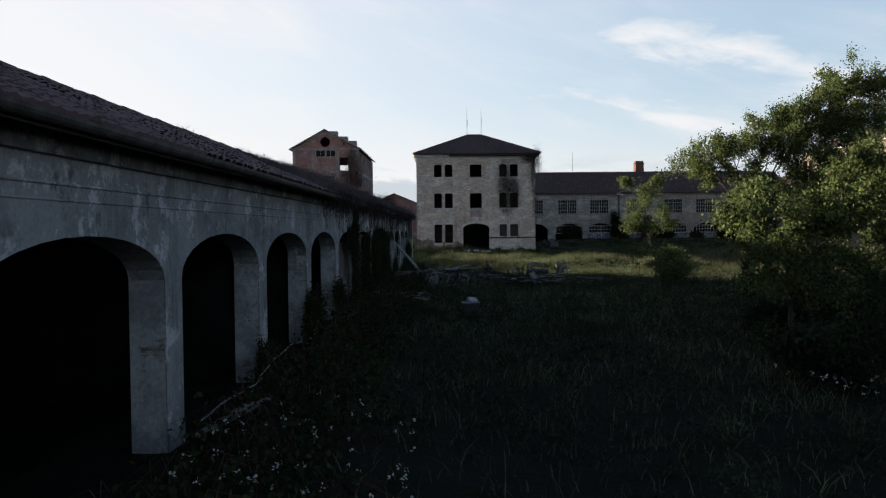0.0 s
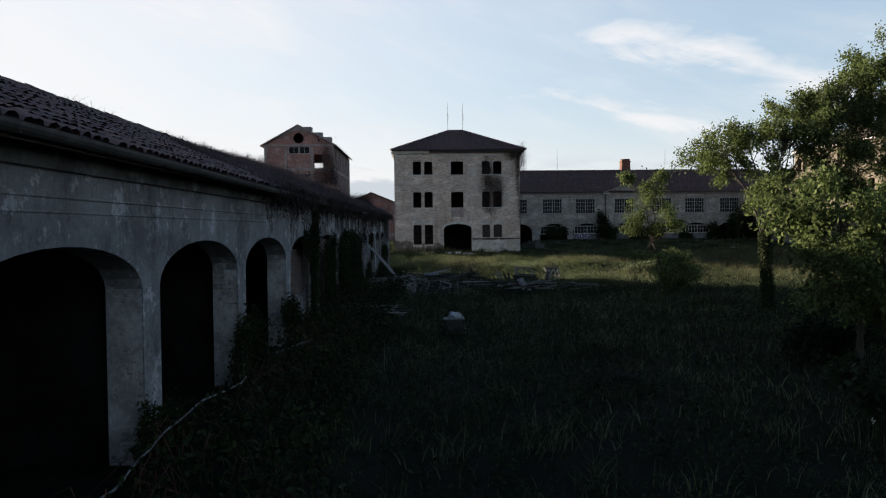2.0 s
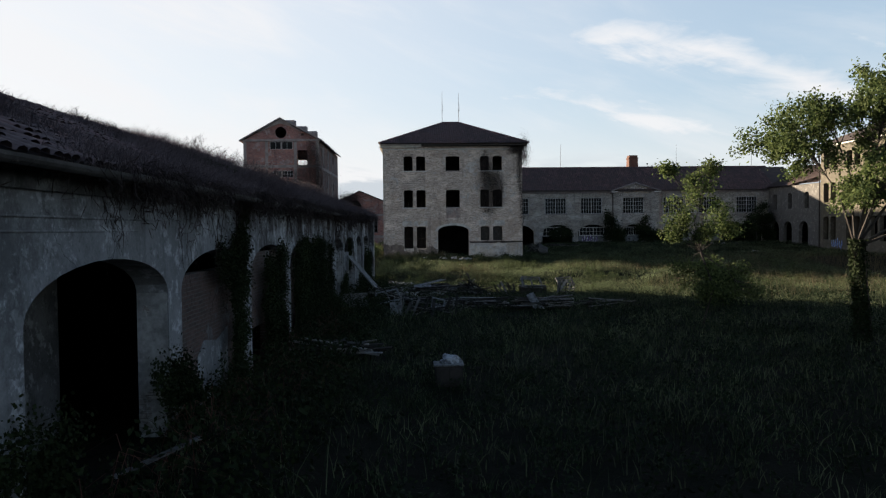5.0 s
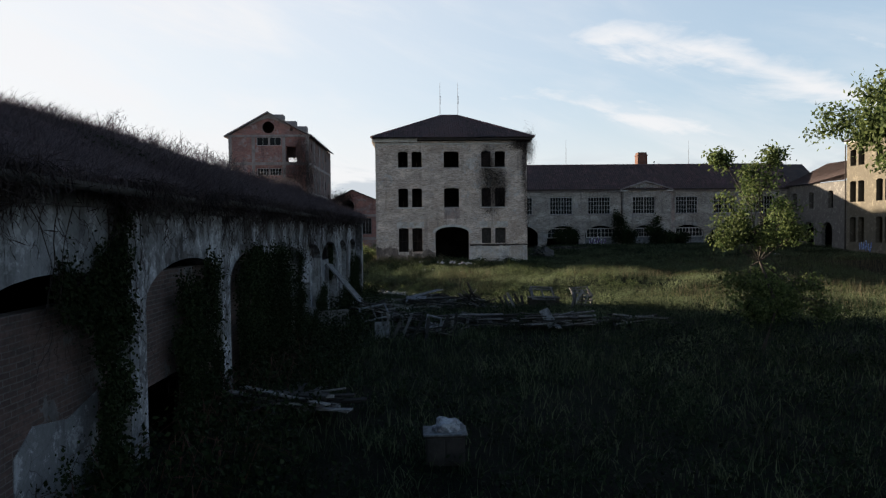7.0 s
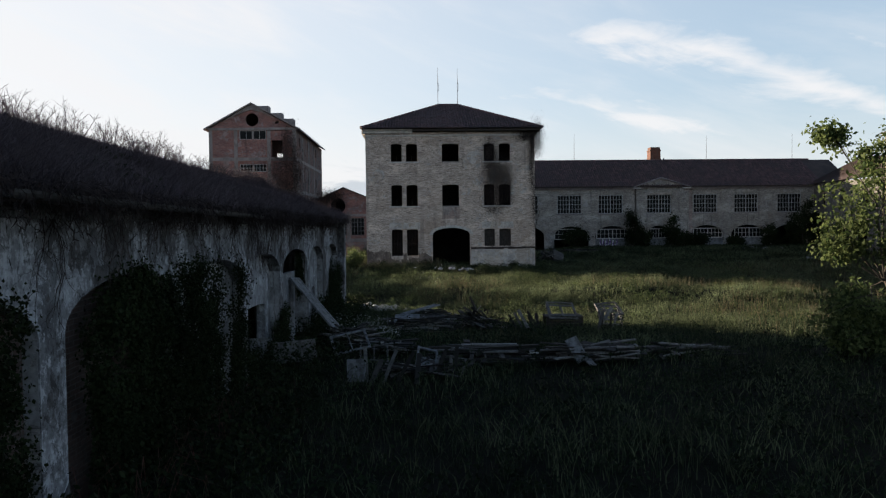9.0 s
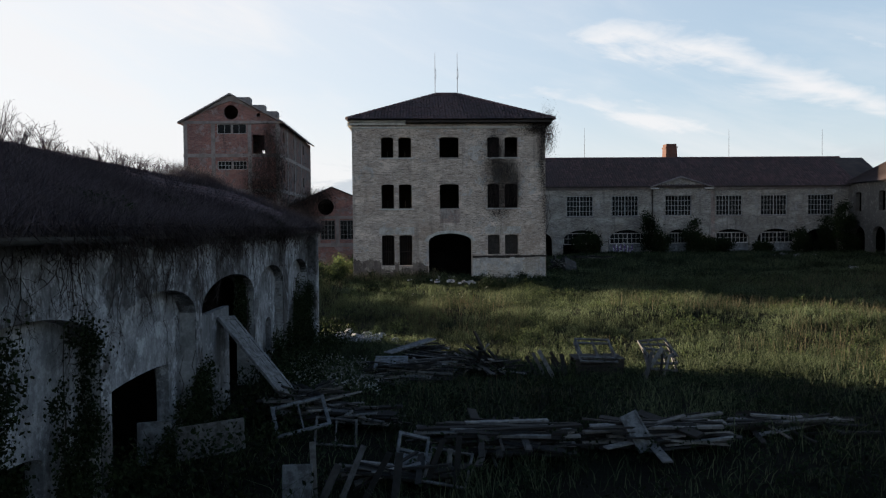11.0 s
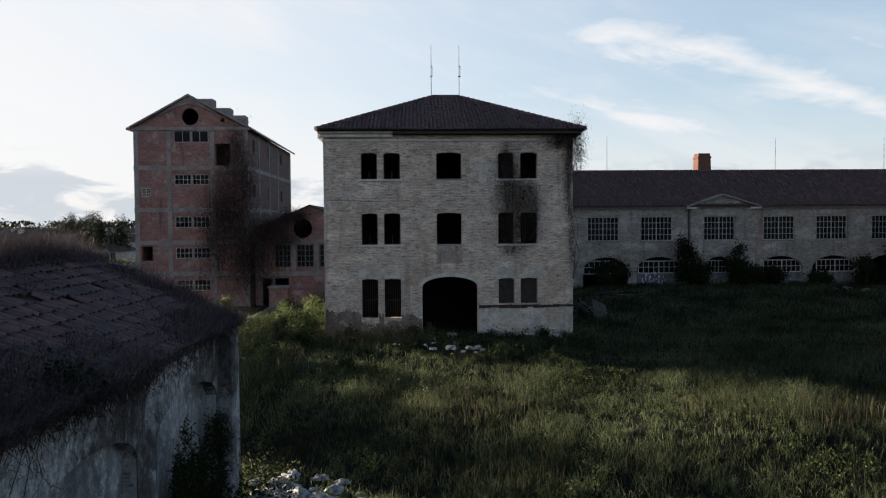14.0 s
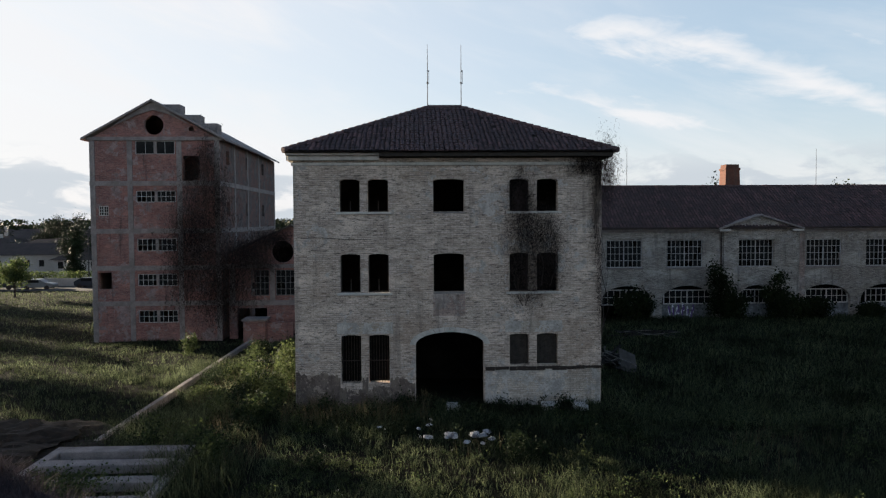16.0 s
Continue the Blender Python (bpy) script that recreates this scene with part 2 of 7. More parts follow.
def leafy(name, c1, c2, trans=0.35, rough=0.6, patch=(0.6, 1.3), size=0.45, skew=1.0):
    """Leaves: tone from leaf to leaf, some light passing through."""
    m = bpy.data.materials.new(name)
    m.use_nodes = True
    n, l = m.node_tree.nodes, m.node_tree.links
    b, out = n["Principled BSDF"], n["Material Output"]
    geo = n.new("ShaderNodeNewGeometry")
    mx = n.new("ShaderNodeMix")
    mx.data_type = "RGBA"
    pw = n.new("ShaderNodeMath")
    pw.operation = "POWER"
    pw.inputs[1].default_value = skew
    l.new(geo.outputs["Random Per Island"], pw.inputs[0])
    l.new(pw.outputs[0], mx.inputs[0])
    mx.inputs[6].default_value, mx.inputs[7].default_value = (*c1, 1), (*c2, 1)
    no = n.new("ShaderNodeTexNoise")
    no.inputs["Scale"].default_value, no.inputs["Detail"].default_value = size, 4
    l.new(geo.outputs["Position"], no.inputs["Vector"])
    rm = n.new("ShaderNodeMapRange")
    l.new(no.outputs[0], rm.inputs[0])
    for i, v in enumerate((0.3, 0.7, *patch)):
        rm.inputs[i + 1].default_value = v
    mu = n.new("ShaderNodeMix")
    mu.data_type, mu.blend_type = "RGBA", "MULTIPLY"
    mu.inputs[0].default_value = 1.0
    l.new(mx.outputs[2], mu.inputs[6]), l.new(rm.outputs[0], mu.inputs[7])
    l.new(mu.outputs[2], b.inputs["Base Color"])
    b.inputs["Roughness"].default_value = rough
    b.inputs["Specular IOR Level"].default_value = 0.06
    tr = n.new("ShaderNodeBsdfTranslucent")
    l.new(mu.outputs[2], tr.inputs[0])
    ms = n.new("ShaderNodeMixShader")
    ms.inputs[0].default_value = trans
    l.new(b.outputs[0], ms.inputs[1]), l.new(tr.outputs[0], ms.inputs[2]), l.new(ms.outputs[0], out.inputs[0])
    return m


PALE_BRICK = masonry("pale_brick_wall", "X", (0.60, 0.500, 0.425), (0.40, 0.318, 0.265), (0.29, 0.238, 0.203), eaten=0.75, course=0.085, length=0.28, plaster=(0.52, 0.475, 0.44), cover=0.22, stain=(0.16, 0.135, 0.12), drips=0.65, gap=0.010, relief=0.6)
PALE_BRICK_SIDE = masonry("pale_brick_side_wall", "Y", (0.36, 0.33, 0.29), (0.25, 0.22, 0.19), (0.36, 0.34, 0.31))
WING_BRICK = masonry("wing_brick_wall", "X", (0.42, 0.385, 0.345), (0.25, 0.222, 0.197), (0.17, 0.15, 0.135), plaster=(0.39, 0.365, 0.345), cover=0.22, drips=0.8, relief=0.9, eaten=0.5)
RED_BRICK = masonry("red_brick_wall", "X", (0.30, 0.148, 0.128), (0.185, 0.094, 0.084), (0.25, 0.195, 0.185), eaten=0.4, plaster=(0.31, 0.235, 0.228), cover=0.34, stain=(0.06, 0.045, 0.042))
# tower sides: the same brick in darker colours than its front
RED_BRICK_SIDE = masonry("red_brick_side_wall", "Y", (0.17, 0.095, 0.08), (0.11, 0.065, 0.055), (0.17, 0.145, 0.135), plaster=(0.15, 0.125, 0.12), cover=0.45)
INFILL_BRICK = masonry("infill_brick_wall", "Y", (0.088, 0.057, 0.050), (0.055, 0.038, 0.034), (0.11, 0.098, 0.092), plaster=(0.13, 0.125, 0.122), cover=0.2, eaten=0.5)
LINK = render_coat("grey_beige_plaster", (0.115, 0.108, 0.100), (0.098, 0.092, 0.085), (0.068, 0.064, 0.059), 0.4)
OCHRE = render_coat("ochre_plaster", (0.100, 0.087, 0.066), (0.088, 0.077, 0.058), (0.074, 0.065, 0.051), 0.3)
PLASTER = render_coat("grey_lime_plaster", (0.205, 0.210, 0.218), (0.140, 0.143, 0.149), (0.050, 0.050, 0.051), 0.7, 0.0, 0.3)
FILLED = render_coat("pale_infill_plaster", (0.270, 0.276, 0.287), (0.185, 0.188, 0.196), (0.060, 0.058, 0.057), 0.6, 0.5, 0.4)
FLAKED = render_coat("flaking_grey_plaster", (0.215, 0.217, 0.224), (0.125, 0.126, 0.131), (0.040, 0.038, 0.037), 0.8, 0.85, 0.5)
# black plaster for damp pier feet; under eaves and inside the arch it paints shade
DAMP_AND_SHADE = render_coat("damp_and_shade_black_plaster", (0.12, 0.12, 0.12), (0.06, 0.06, 0.06), (0.025, 0.025, 0.025), 0.8)
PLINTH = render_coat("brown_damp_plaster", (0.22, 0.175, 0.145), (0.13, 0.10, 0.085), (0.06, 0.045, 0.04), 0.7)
# pier sides: brick and plaster tones raised, skylight from the east in the colour
JAMB = masonry("skylit_jamb_brick", "X", (0.30, 0.285, 0.275), (0.20, 0.186, 0.178), (0.15, 0.142, 0.138), plaster=(0.33, 0.328, 0.328), cover=0.68, eaten=0.6, gap=0.010, relief=0.9, drips=0.5)
PATCH_BRICK = masonry("faded_brick_patch", "X", (0.40, 0.30, 0.26), (0.28, 0.20, 0.175), (0.26, 0.215, 0.19), plaster=(0.42, 0.36, 0.33), cover=0.45, eaten=0.5)
CONCRETE = plain("old_concrete", (0.195, 0.172, 0.165), (0.285, 0.254, 0.244), 1.6, 0.95, 0.3, fine=25)
STONE = plain("pale_stone_trim", (0.58, 0.55, 0.51), (0.42, 0.40, 0.37), 2.5, 0.9, 0.2)
# rooms behind openings: their unlit darkness is put into this near-black colour
DARK_ROOM = plain("shade_black_room", (0.008, 0.0076, 0.0074), (0.015, 0.014, 0.0135), 1.5, 0.95)
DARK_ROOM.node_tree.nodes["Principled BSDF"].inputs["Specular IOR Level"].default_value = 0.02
PATCH = masonry("patchy_cement_wall", "X", (0.54, 0.47, 0.40), (0.36, 0.30, 0.25), (0.24, 0.21, 0.18), course=0.085, length=0.28, plaster=(0.54, 0.50, 0.46), cover=0.6, stain=(0.14, 0.12, 0.10))
BOARDS = Nodes("grey_boards", 0.88)
BOARDS = BOARDS.done(BOARDS.mix(BOARDS.ramp(BOARDS.noise(7, 4), 0.35, 0.65), BOARDS.mix(BOARDS.ramp(BOARDS.thing(), 0.0, 0.42), (0.27, 0.258, 0.246), (0.028, 0.025, 0.023)), BOARDS.mix(BOARDS.ramp(BOARDS.thing(), 0.0, 0.42), (0.15, 0.142, 0.134), (0.019, 0.017, 0.015))), BOARDS.noise(40, 4), 0.4, 0.01)
WHITE_WOOD = plain("flaking_white_paint", (0.21, 0.214, 0.22), (0.09, 0.089, 0.088), 7, 0.8, 0.25)
SASH_PAINT = plain("chalky_sash_paint", (0.46, 0.46, 0.455), (0.30, 0.295, 0.29), 5, 0.8, 0.2)
DARK_WOOD = plain("dark_old_wood", (0.05, 0.042, 0.036), (0.028, 0.024, 0.021), 4, 0.85, 0.3)
RUST = plain("rusty_iron", (0.05, 0.036, 0.03), (0.03, 0.025, 0.023), 8, 0.8, 0.3)
GUTTER = plain("weathered_sheet_metal", (0.085, 0.078, 0.074), (0.045, 0.042, 0.04), 4, 0.75, 0.2, 0.2)
BARK = plain("tree_bark", (0.065, 0.055, 0.047), (0.036, 0.031, 0.027), 6, 0.95, 0.6, fine=30, stretch=(1, 1, 0.3))
TILE = Nodes("clay_roof_tile", 0.92)
TILE = TILE.done(TILE.mix(TILE.ramp(TILE.noise(0.7, 5, 0.7), 0.40, 0.62), TILE.mix(TILE.ramp(TILE.island(), 0, 1), (0.150, 0.088, 0.085), (0.070, 0.048, 0.049)), TILE.mix(TILE.ramp(TILE.noise(9, 4), 0.35, 0.65), (0.066, 0.047, 0.048), (0.098, 0.072, 0.072))), TILE.noise(30, 4), 0.3, 0.01)
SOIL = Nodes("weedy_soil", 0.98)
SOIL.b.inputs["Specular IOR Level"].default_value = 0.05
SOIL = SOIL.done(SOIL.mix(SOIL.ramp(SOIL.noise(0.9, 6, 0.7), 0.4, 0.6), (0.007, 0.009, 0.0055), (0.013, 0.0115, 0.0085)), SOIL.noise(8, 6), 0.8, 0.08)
GRASS = leafy("meadow_grass", (0.012, 0.021, 0.012), (0.140, 0.164, 0.090), 0.6, 0.6, (0.38, 1.45), 0.3, 1.4)
DRY_GRASS = leafy("dry_seed_grass", (0.135, 0.112, 0.07), (0.075, 0.066, 0.038), 0.35)
TREE_LEAF = leafy("tree_leaf", (0.022, 0.040, 0.014), (0.125, 0.155, 0.058), 0.5)
WEED_LEAF = leafy("weed_leaf", (0.024, 0.042, 0.016), (0.100, 0.122, 0.050), 0.4)
IVY_LEAF = leafy("ivy_leaf", (0.009, 0.015, 0.006), (0.024, 0.033, 0.013), 0.15, 0.7)
# weed leaf darkened: the shade of courtyard and thicket is put into its colour
SHADE_DARK_LEAF = leafy("shade_darkened_leaf", (0.009, 0.016, 0.008), (0.034, 0.050, 0.024), 0.3, 0.6, (0.35, 1.35), 0.35)
TWIG_DARK = leafy("dark_dead_vine", (0.026, 0.020, 0.019), (0.060, 0.046, 0.043), 0.05, 0.9)
TWIG = leafy("dead_twigs", (0.042, 0.034, 0.038), (0.125, 0.100, 0.106), 0.12, 0.9)
FLOWER = leafy("white_flower", (0.5, 0.5, 0.47), (0.4, 0.4, 0.37), 0.2)
FAR_LEAF = leafy("far_wood_leaf", (0.016, 0.025, 0.013), (0.030, 0.040, 0.019), 0.05)
RUBBISH = plain("torn_white_sheet", (0.44, 0.445, 0.46), (0.10, 0.10, 0.11), 6, 0.7, 0.2)
GLASS = Nodes("dusty_window_glass", 0.35)
GLASS.b.inputs["Specular IOR Level"].default_value = 0.12
GLASS = GLASS.done(GLASS.mix(GLASS.ramp(GLASS.noise(1.6, 4), 0.4, 0.65), (0.004, 0.0045, 0.006), (0.012, 0.012, 0.013)))
CHIM = masonry("chimney_brick", "X", (0.115, 0.050, 0.036), (0.085, 0.039, 0.029), (0.11, 0.08, 0.066))
FAR_WALL = plain("far_house_plaster", (0.46, 0.43, 0.40), (0.36, 0.335, 0.31), 0.3, 0.9, 0.1)
FAR_ROOF = plain("far_house_roof", (0.075, 0.055, 0.048), (0.05, 0.041, 0.038), 1.0, 0.9, 0.2)
ASPHALT = plain("asphalt", (0.055, 0.055, 0.055), (0.045, 0.045, 0.045), 2, 0.9, 0.2)

# ---- mesh helpers ----


def part(name, bm, material, parent, label="", kind=""):
    """Links a bmesh as one mesh object under a thing or a part."""
    me = bpy.data.meshes.new(name)
    bm.to_mesh(me)
    bm.free()
    if material:
        me.materials.append(material)
    ob = new(name, me)
    ob.parent = parent
    return tagged(ob, label, "", "", kind)


def thing(name, label, category, m=None, group="", kind=""):
    ob = new(name)
    ob.empty_display_size = 0.3
    if m is not None:
        ob.matrix_world = m
    return tagged(ob, label, category, group, kind)


def solid(name, bm, material, label, category="", kind="", group="", m=None):
    ob = part(name, bm, material, None)
    if m is not None:
        ob.matrix_world = m
    return tagged(ob, label, category, group, kind)


def raw(name, verts, faces, material, parent=None, label="", category="", kind=""):
    me = bpy.data.meshes.new(name)
    me.from_pydata(verts, [], faces)
    me.materials.append(material)
    ob = new(name, me)
    ob.parent = parent
    return tagged(ob, label, category, "", kind)


def box(bm, x0, x1, y0, y1, z0, z1, m=None, bevel=0.0):
    r = bmesh.ops.create_cube(bm, size=1.0)
    t = Matrix.Translation(((x0 + x1) / 2, (y0 + y1) / 2, (z0 + z1) / 2)) @ Matrix.Diagonal((abs(x1 - x0), abs(y1 - y0), abs(z1 - z0), 1))
    bmesh.ops.transform(bm, matrix=(m @ t) if m is not None else t, verts=r["verts"])
    if bevel:
        bmesh.ops.bevel(bm, geom=list({e for v in r["verts"] for e in v.link_edges}), offset=bevel, segments=1, affect="EDGES")
    return bm


def boxes(*rows, bevel=0.0):
    bm = bmesh.new()
    for r in rows:
        box(bm, *r, bevel=bevel)
    return bm


def tube(bm, pts, radii, sides=6):
    """A tapered tube along points."""
    rings = []
    for i, p in enumerate(pts):
        a, b = Vector(pts[max(i - 1, 0)]), Vector(pts[min(i + 1, len(pts) - 1)])
        q = (b - a).to_track_quat("Z", "Y")
        rings.append([bm.verts.new(Vector(p) + q @ Vector((radii[i] * math.cos(2 * math.pi * s / sides), radii[i] * math.sin(2 * math.pi * s / sides), 0))) for s in range(sides)])
    for r0, r1 in zip(rings, rings[1:]):
        for s in range(sides):
            bm.faces.new((r0[s], r0[(s + 1) % sides], r1[(s + 1) % sides], r1[s]))
    bm.faces.new(rings[0]), bm.faces.new(rings[-1])
    return bm


def opening(x0, x1, z0, z1, rise=0.0, drop=0.0):
    return (x0, x1, z0, z1, rise, drop)


def wall_bm(u0, u1, z0, top, thick, ops, d0=0.0):
    """A wall in (along, into, up), with openings right through it. top: a height or a list of (along, height)."""
    bm = bmesh.new()
    tops = top if isinstance(top, list) else [(u0, top), (u1, top)]

    def roof(u):
        for (a, ha), (b, hb) in zip(tops, tops[1:]):
            if a - 1e-6 <= u <= b + 1e-6:
                return ha + (hb - ha) * (u - a) / max(b - a, 1e-9)
        return tops[-1][1]

    cuts = {round(u0, 5), round(u1, 5)} | {round(a, 5) for a, _ in tops}
    for a, b, *_ , rise, drop in ops:
        n = 14 if rise or drop else 1
        cuts |= {round(a + (b - a) * (0.5 - 0.5 * math.cos(math.pi * i / n)), 5) for i in range(n + 1)}
    cuts = sorted(c for c in cuts if u0 - 1e-6 <= c <= u1 + 1e-6)

    def curve(o, u):
        a, b, lo, hi, rise, drop = o
        s = max(-1.0, min(1.0, (u - (a + b) / 2) / ((b - a) / 2)))
        k = math.sqrt(max(0.0, 1 - s * s))
        return lo - drop * k, hi + rise * k

    def quad(*p):
        bm.faces.new([bm.verts.new(v) for v in p])

    e = d0 + thick
    for a, b in zip(cuts, cuts[1:]):
        inside = sorted((o for o in ops if o[0] <= (a + b) / 2 <= o[1]), key=lambda o: o[2])
        lows, highs = [(z0, z0)], []
        for o in inside:
            (la, ha), (lb, hb) = curve(o, a), curve(o, b)
            highs.append((la, lb)), lows.append((ha, hb))
            quad((a, d0, ha), (b, d0, hb), (b, e, hb), (a, e, ha))
            quad((a, d0, la), (b, d0, lb), (b, e, lb), (a, e, la))
        highs.append((roof(a), roof(b)))
        quad((a, d0, roof(a)), (b, d0, roof(b)), (b, e, roof(b)), (a, e, roof(a)))
        for (l0, l1), (h0, h1) in zip(lows, highs):
            if h0 - l0 > 1e-4 or h1 - l1 > 1e-4:
                quad((a, d0, l0), (b, d0, l1), (b, d0, h1), (a, d0, h0))
                quad((a, e, l0), (b, e, l1), (b, e, h1), (a, e, h0))
    for a, b, lo, hi, rise, drop in ops:
        if hi - lo > 1e-4:
            for u in (a, b):
                quad((u, d0, lo), (u, d0, hi), (u, e, hi), (u, e, lo))
    for u in (u0, u1):
        quad((u, d0, z0), (u, d0, roof(u)), (u, e, roof(u)), (u, e, z0))
    bmesh.ops.remove_doubles(bm, verts=bm.verts, dist=1e-4)
    bmesh.ops.recalc_face_normals(bm, faces=bm.faces)
    return bm


def moved(bm, m):
    bmesh.ops.transform(bm, matrix=m, verts=bm.verts)
    return bm


def smooth(a, b, x):
    t = max(0.0, min(1.0, (x - a) / (b - a)))
    return t * t * (3 - 2 * t)


def ground_z(x, y):
    z = -0.35 + 0.85 * smooth(61, 78, y) * smooth(-9, -4, x) * (1 - smooth(60, 90, x))
    z += 0.7 * smooth(84, 101, y) * smooth(9, 18, x) * (1 - smooth(60, 90, x))
    z += (0.75 - 0.45 * smooth(26, 42, y)) * smooth(1.6, -3.4, x) * smooth(-8, -5, x) * (1 - smooth(56, 62, y))
    z += 0.7 * math.exp(-((x - 12.5) / 5.0) ** 2 - ((y - 64.5) / 3.2) ** 2) + 0.35 * math.exp(-((x - 4) / 3.0) ** 2 - ((y - 67) / 2.5) ** 2) + 0.6 * math.exp(-((x - 20) / 4.0) ** 2 - ((y - 62) / 3.0) ** 2)
    z -= 3.2 * smooth(158, 178, y) * smooth(-10, -30, x)
    near = smooth(200, 120, math.hypot(x, y - 50))
    return z + near * (0.14 * noise.noise((x * 0.16, y * 0.16, 0.3)) + 0.08 * noise.noise((x * 0.6, y * 0.6, 1.7)))


def mesh_np(name, verts, faces):
    """A mesh from numpy arrays of places and of faces with equal corners."""
    me = bpy.data.meshes.new(name)
    n, k = faces.shape
    me.vertices.add(len(verts)), me.loops.add(n * k), me.polygons.add(n)
    me.vertices.foreach_set("co", np.asarray(verts, dtype=np.float32).ravel())
    me.loops.foreach_set("vertex_index", faces.astype(np.int32).ravel())
    me.polygons.foreach_set("loop_start", np.arange(0, n * k, k, dtype=np.int32))
    me.polygons.foreach_set("loop_total", np.full(n, k, dtype=np.int32))
    me.update(calc_edges=True)
    return me


def leaves(centres, size, rng, droop=0.3, aspect=0.55):
    """One folded diamond leaf at each centre."""
    n = len(centres)
    a = rng.normal(size=(n, 3))
    a[:, 2] -= droop * 2
    a /= np.linalg.norm(a, axis=1)[:, None]
    b = np.cross(a, rng.normal(size=(n, 3)))
    b /= np.linalg.norm(b, axis=1)[:, None] + 1e-9
    s = (size * rng.uniform(0.6, 1.4, n))[:, None]
    v = np.stack([centres, centres + a * s * 0.5 + b * s * aspect * 0.5, centres + a * s, centres + a * s * 0.5 - b * s * aspect * 0.5], 1).reshape(-1, 3)
    return v, np.arange(4 * n).reshape(n, 4)


def blades(xy, zs, height, width, rng, lean=0.35):
    """Grass blades: a bent strip of two pieces each."""
    n = len(xy)
    h = (height * rng.uniform(0.5, 1.3, n))
    t = rng.uniform(0, 2 * math.pi, n)
    w = np.stack([np.cos(t), np.sin(t), np.zeros(n)], 1) * (width * rng.uniform(0.6, 1.3, n))[:, None]
    t2 = rng.uniform(0, 2 * math.pi, n)
    k = rng.uniform(0.05, lean, n) * h
    d = np.stack([np.cos(t2) * k, np.sin(t2) * k, np.zeros(n)], 1)
    p = np.column_stack([xy, zs])
    up = np.zeros((n, 3))
    up[:, 2] = h
    v = np.stack([p - w, p + w, p + 0.35 * d + 0.55 * up + w * 0.8, p + 0.35 * d + 0.55 * up - w * 0.8, p + d + up * 0.97 + w * 0.12, p + d + up * 0.97 - w * 0.12], 1).reshape(-1, 3)
    i = np.arange(n)[:, None] * 6
    f = np.concatenate([i + np.array([0, 1, 2, 3]), i + np.array([3, 2, 4, 5])])
    return v, f


def stuff(name, v, f, material, label, category, parent=None):
    me = mesh_np(name, v, f)
    me.materials.append(material)
    ob = new(name, me)
    ob.parent = parent
    return tagged(ob, label, category if parent is None else "", "", "stuff")


# ---- ground ----
xs = np.unique(np.concatenate([np.linspace(-2500, -120, 12), np.linspace(-120, -24, 25), np.linspace(-24, 50, 112), np.linspace(50, 140, 20), np.linspace(140, 2500, 12)]))
ys = np.unique(np.concatenate([np.linspace(-1500, -30, 8), np.linspace(-30, 110, 190), np.linspace(110, 300, 30), np.linspace(300, 4000, 12)]))
gv = [(x, y, ground_z(x, y)) for y in ys for x in xs]
gf = [(j * len(xs) + i, j * len(xs) + i + 1, (j + 1) * len(xs) + i + 1, (j + 1) * len(xs) + i) for j in range(len(ys) - 1) for i in range(len(xs) - 1)]
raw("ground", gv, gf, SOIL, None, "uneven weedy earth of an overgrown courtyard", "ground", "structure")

# ---- roof tiles ----


def tile_mesh(name="roof_tile", length=0.44, r0=0.105, r1=0.082, arc=4):
    """A curved clay tile, its wide end down the slope (local: x across, y up the slope, z out)."""
    v, f = [], []
    for r, y, lift in ((r0, 0.0, 0.02), (r1, length, 0.0)):
        for q in range(arc + 1):
            a = math.pi * q / arc
            v.append((r * math.cos(a), y, r * math.sin(a) * 0.58 + lift))
    for q in range(arc):
        f.append((q, q + 1, arc + 2 + q, arc + 1 + q))
    f.append(tuple(range(arc, -1, -1)))
    me = bpy.data.meshes.new(name)
    me.from_pydata(v, [], f)
    me.materials.append(TILE)
    return me


def lay_tiles(origin, along, up, width, slope, keep, parent, singles=None, pitch=0.215, row=0.36, seed=1, ragged=0.03):
    """Covers a slope with curved tiles: those inside singles=(u0, u1) as parts of their own, the rest joined."""
    rng = np.random.default_rng(seed)
    along, up = Vector(along).normalized(), Vector(up).normalized()
    out = along.cross(up)
    base = tile_mesh()
    bv = np.array([tuple(v.co) for v in base.vertices])
    quads = [tuple(p.vertices) for p in base.polygons if len(p.vertices) == 4]
    nv, V, F, count = len(bv), [], [], 0
    for i in range(int(width / pitch)):
        u = (i + 0.5) * pitch
        for j in range(int(slope / row) + 1):
            s = j * row
            if not keep(u, s + 0.1) or rng.random() < ragged:
                continue
            p = Vector(origin) + along * (u + rng.normal(0, 0.012)) + up * (s + rng.normal(0, 0.018)) + out * (0.0 + rng.uniform(0, 0.02))
            m = Matrix((along, up, out)).transposed().to_4x4()
            m = Matrix.Translation(p) @ m @ pose(0, 0, 0, rng.normal(0, 1.5), 0, rng.normal(0, 2.2))
            if singles and singles[0] <= u <= singles[1] and count < 300:
                ob = new("roof_tile", base)
                ob.parent = parent
                ob.matrix_basis = m
                count += 1
            else:
                a = np.array(m)
                V.append(bv @ a[:3, :3].T + a[:3, 3])
                F += [tuple(k + nv * (len(V) - 1) for k in q) for q in quads]
    me = mesh_np("tile_field", np.concatenate(V), np.array(F))
    me.materials.append(TILE)
    ob = new("tile_field", me)
    ob.parent = parent
    return tagged(ob, "", "", "", "stuff")


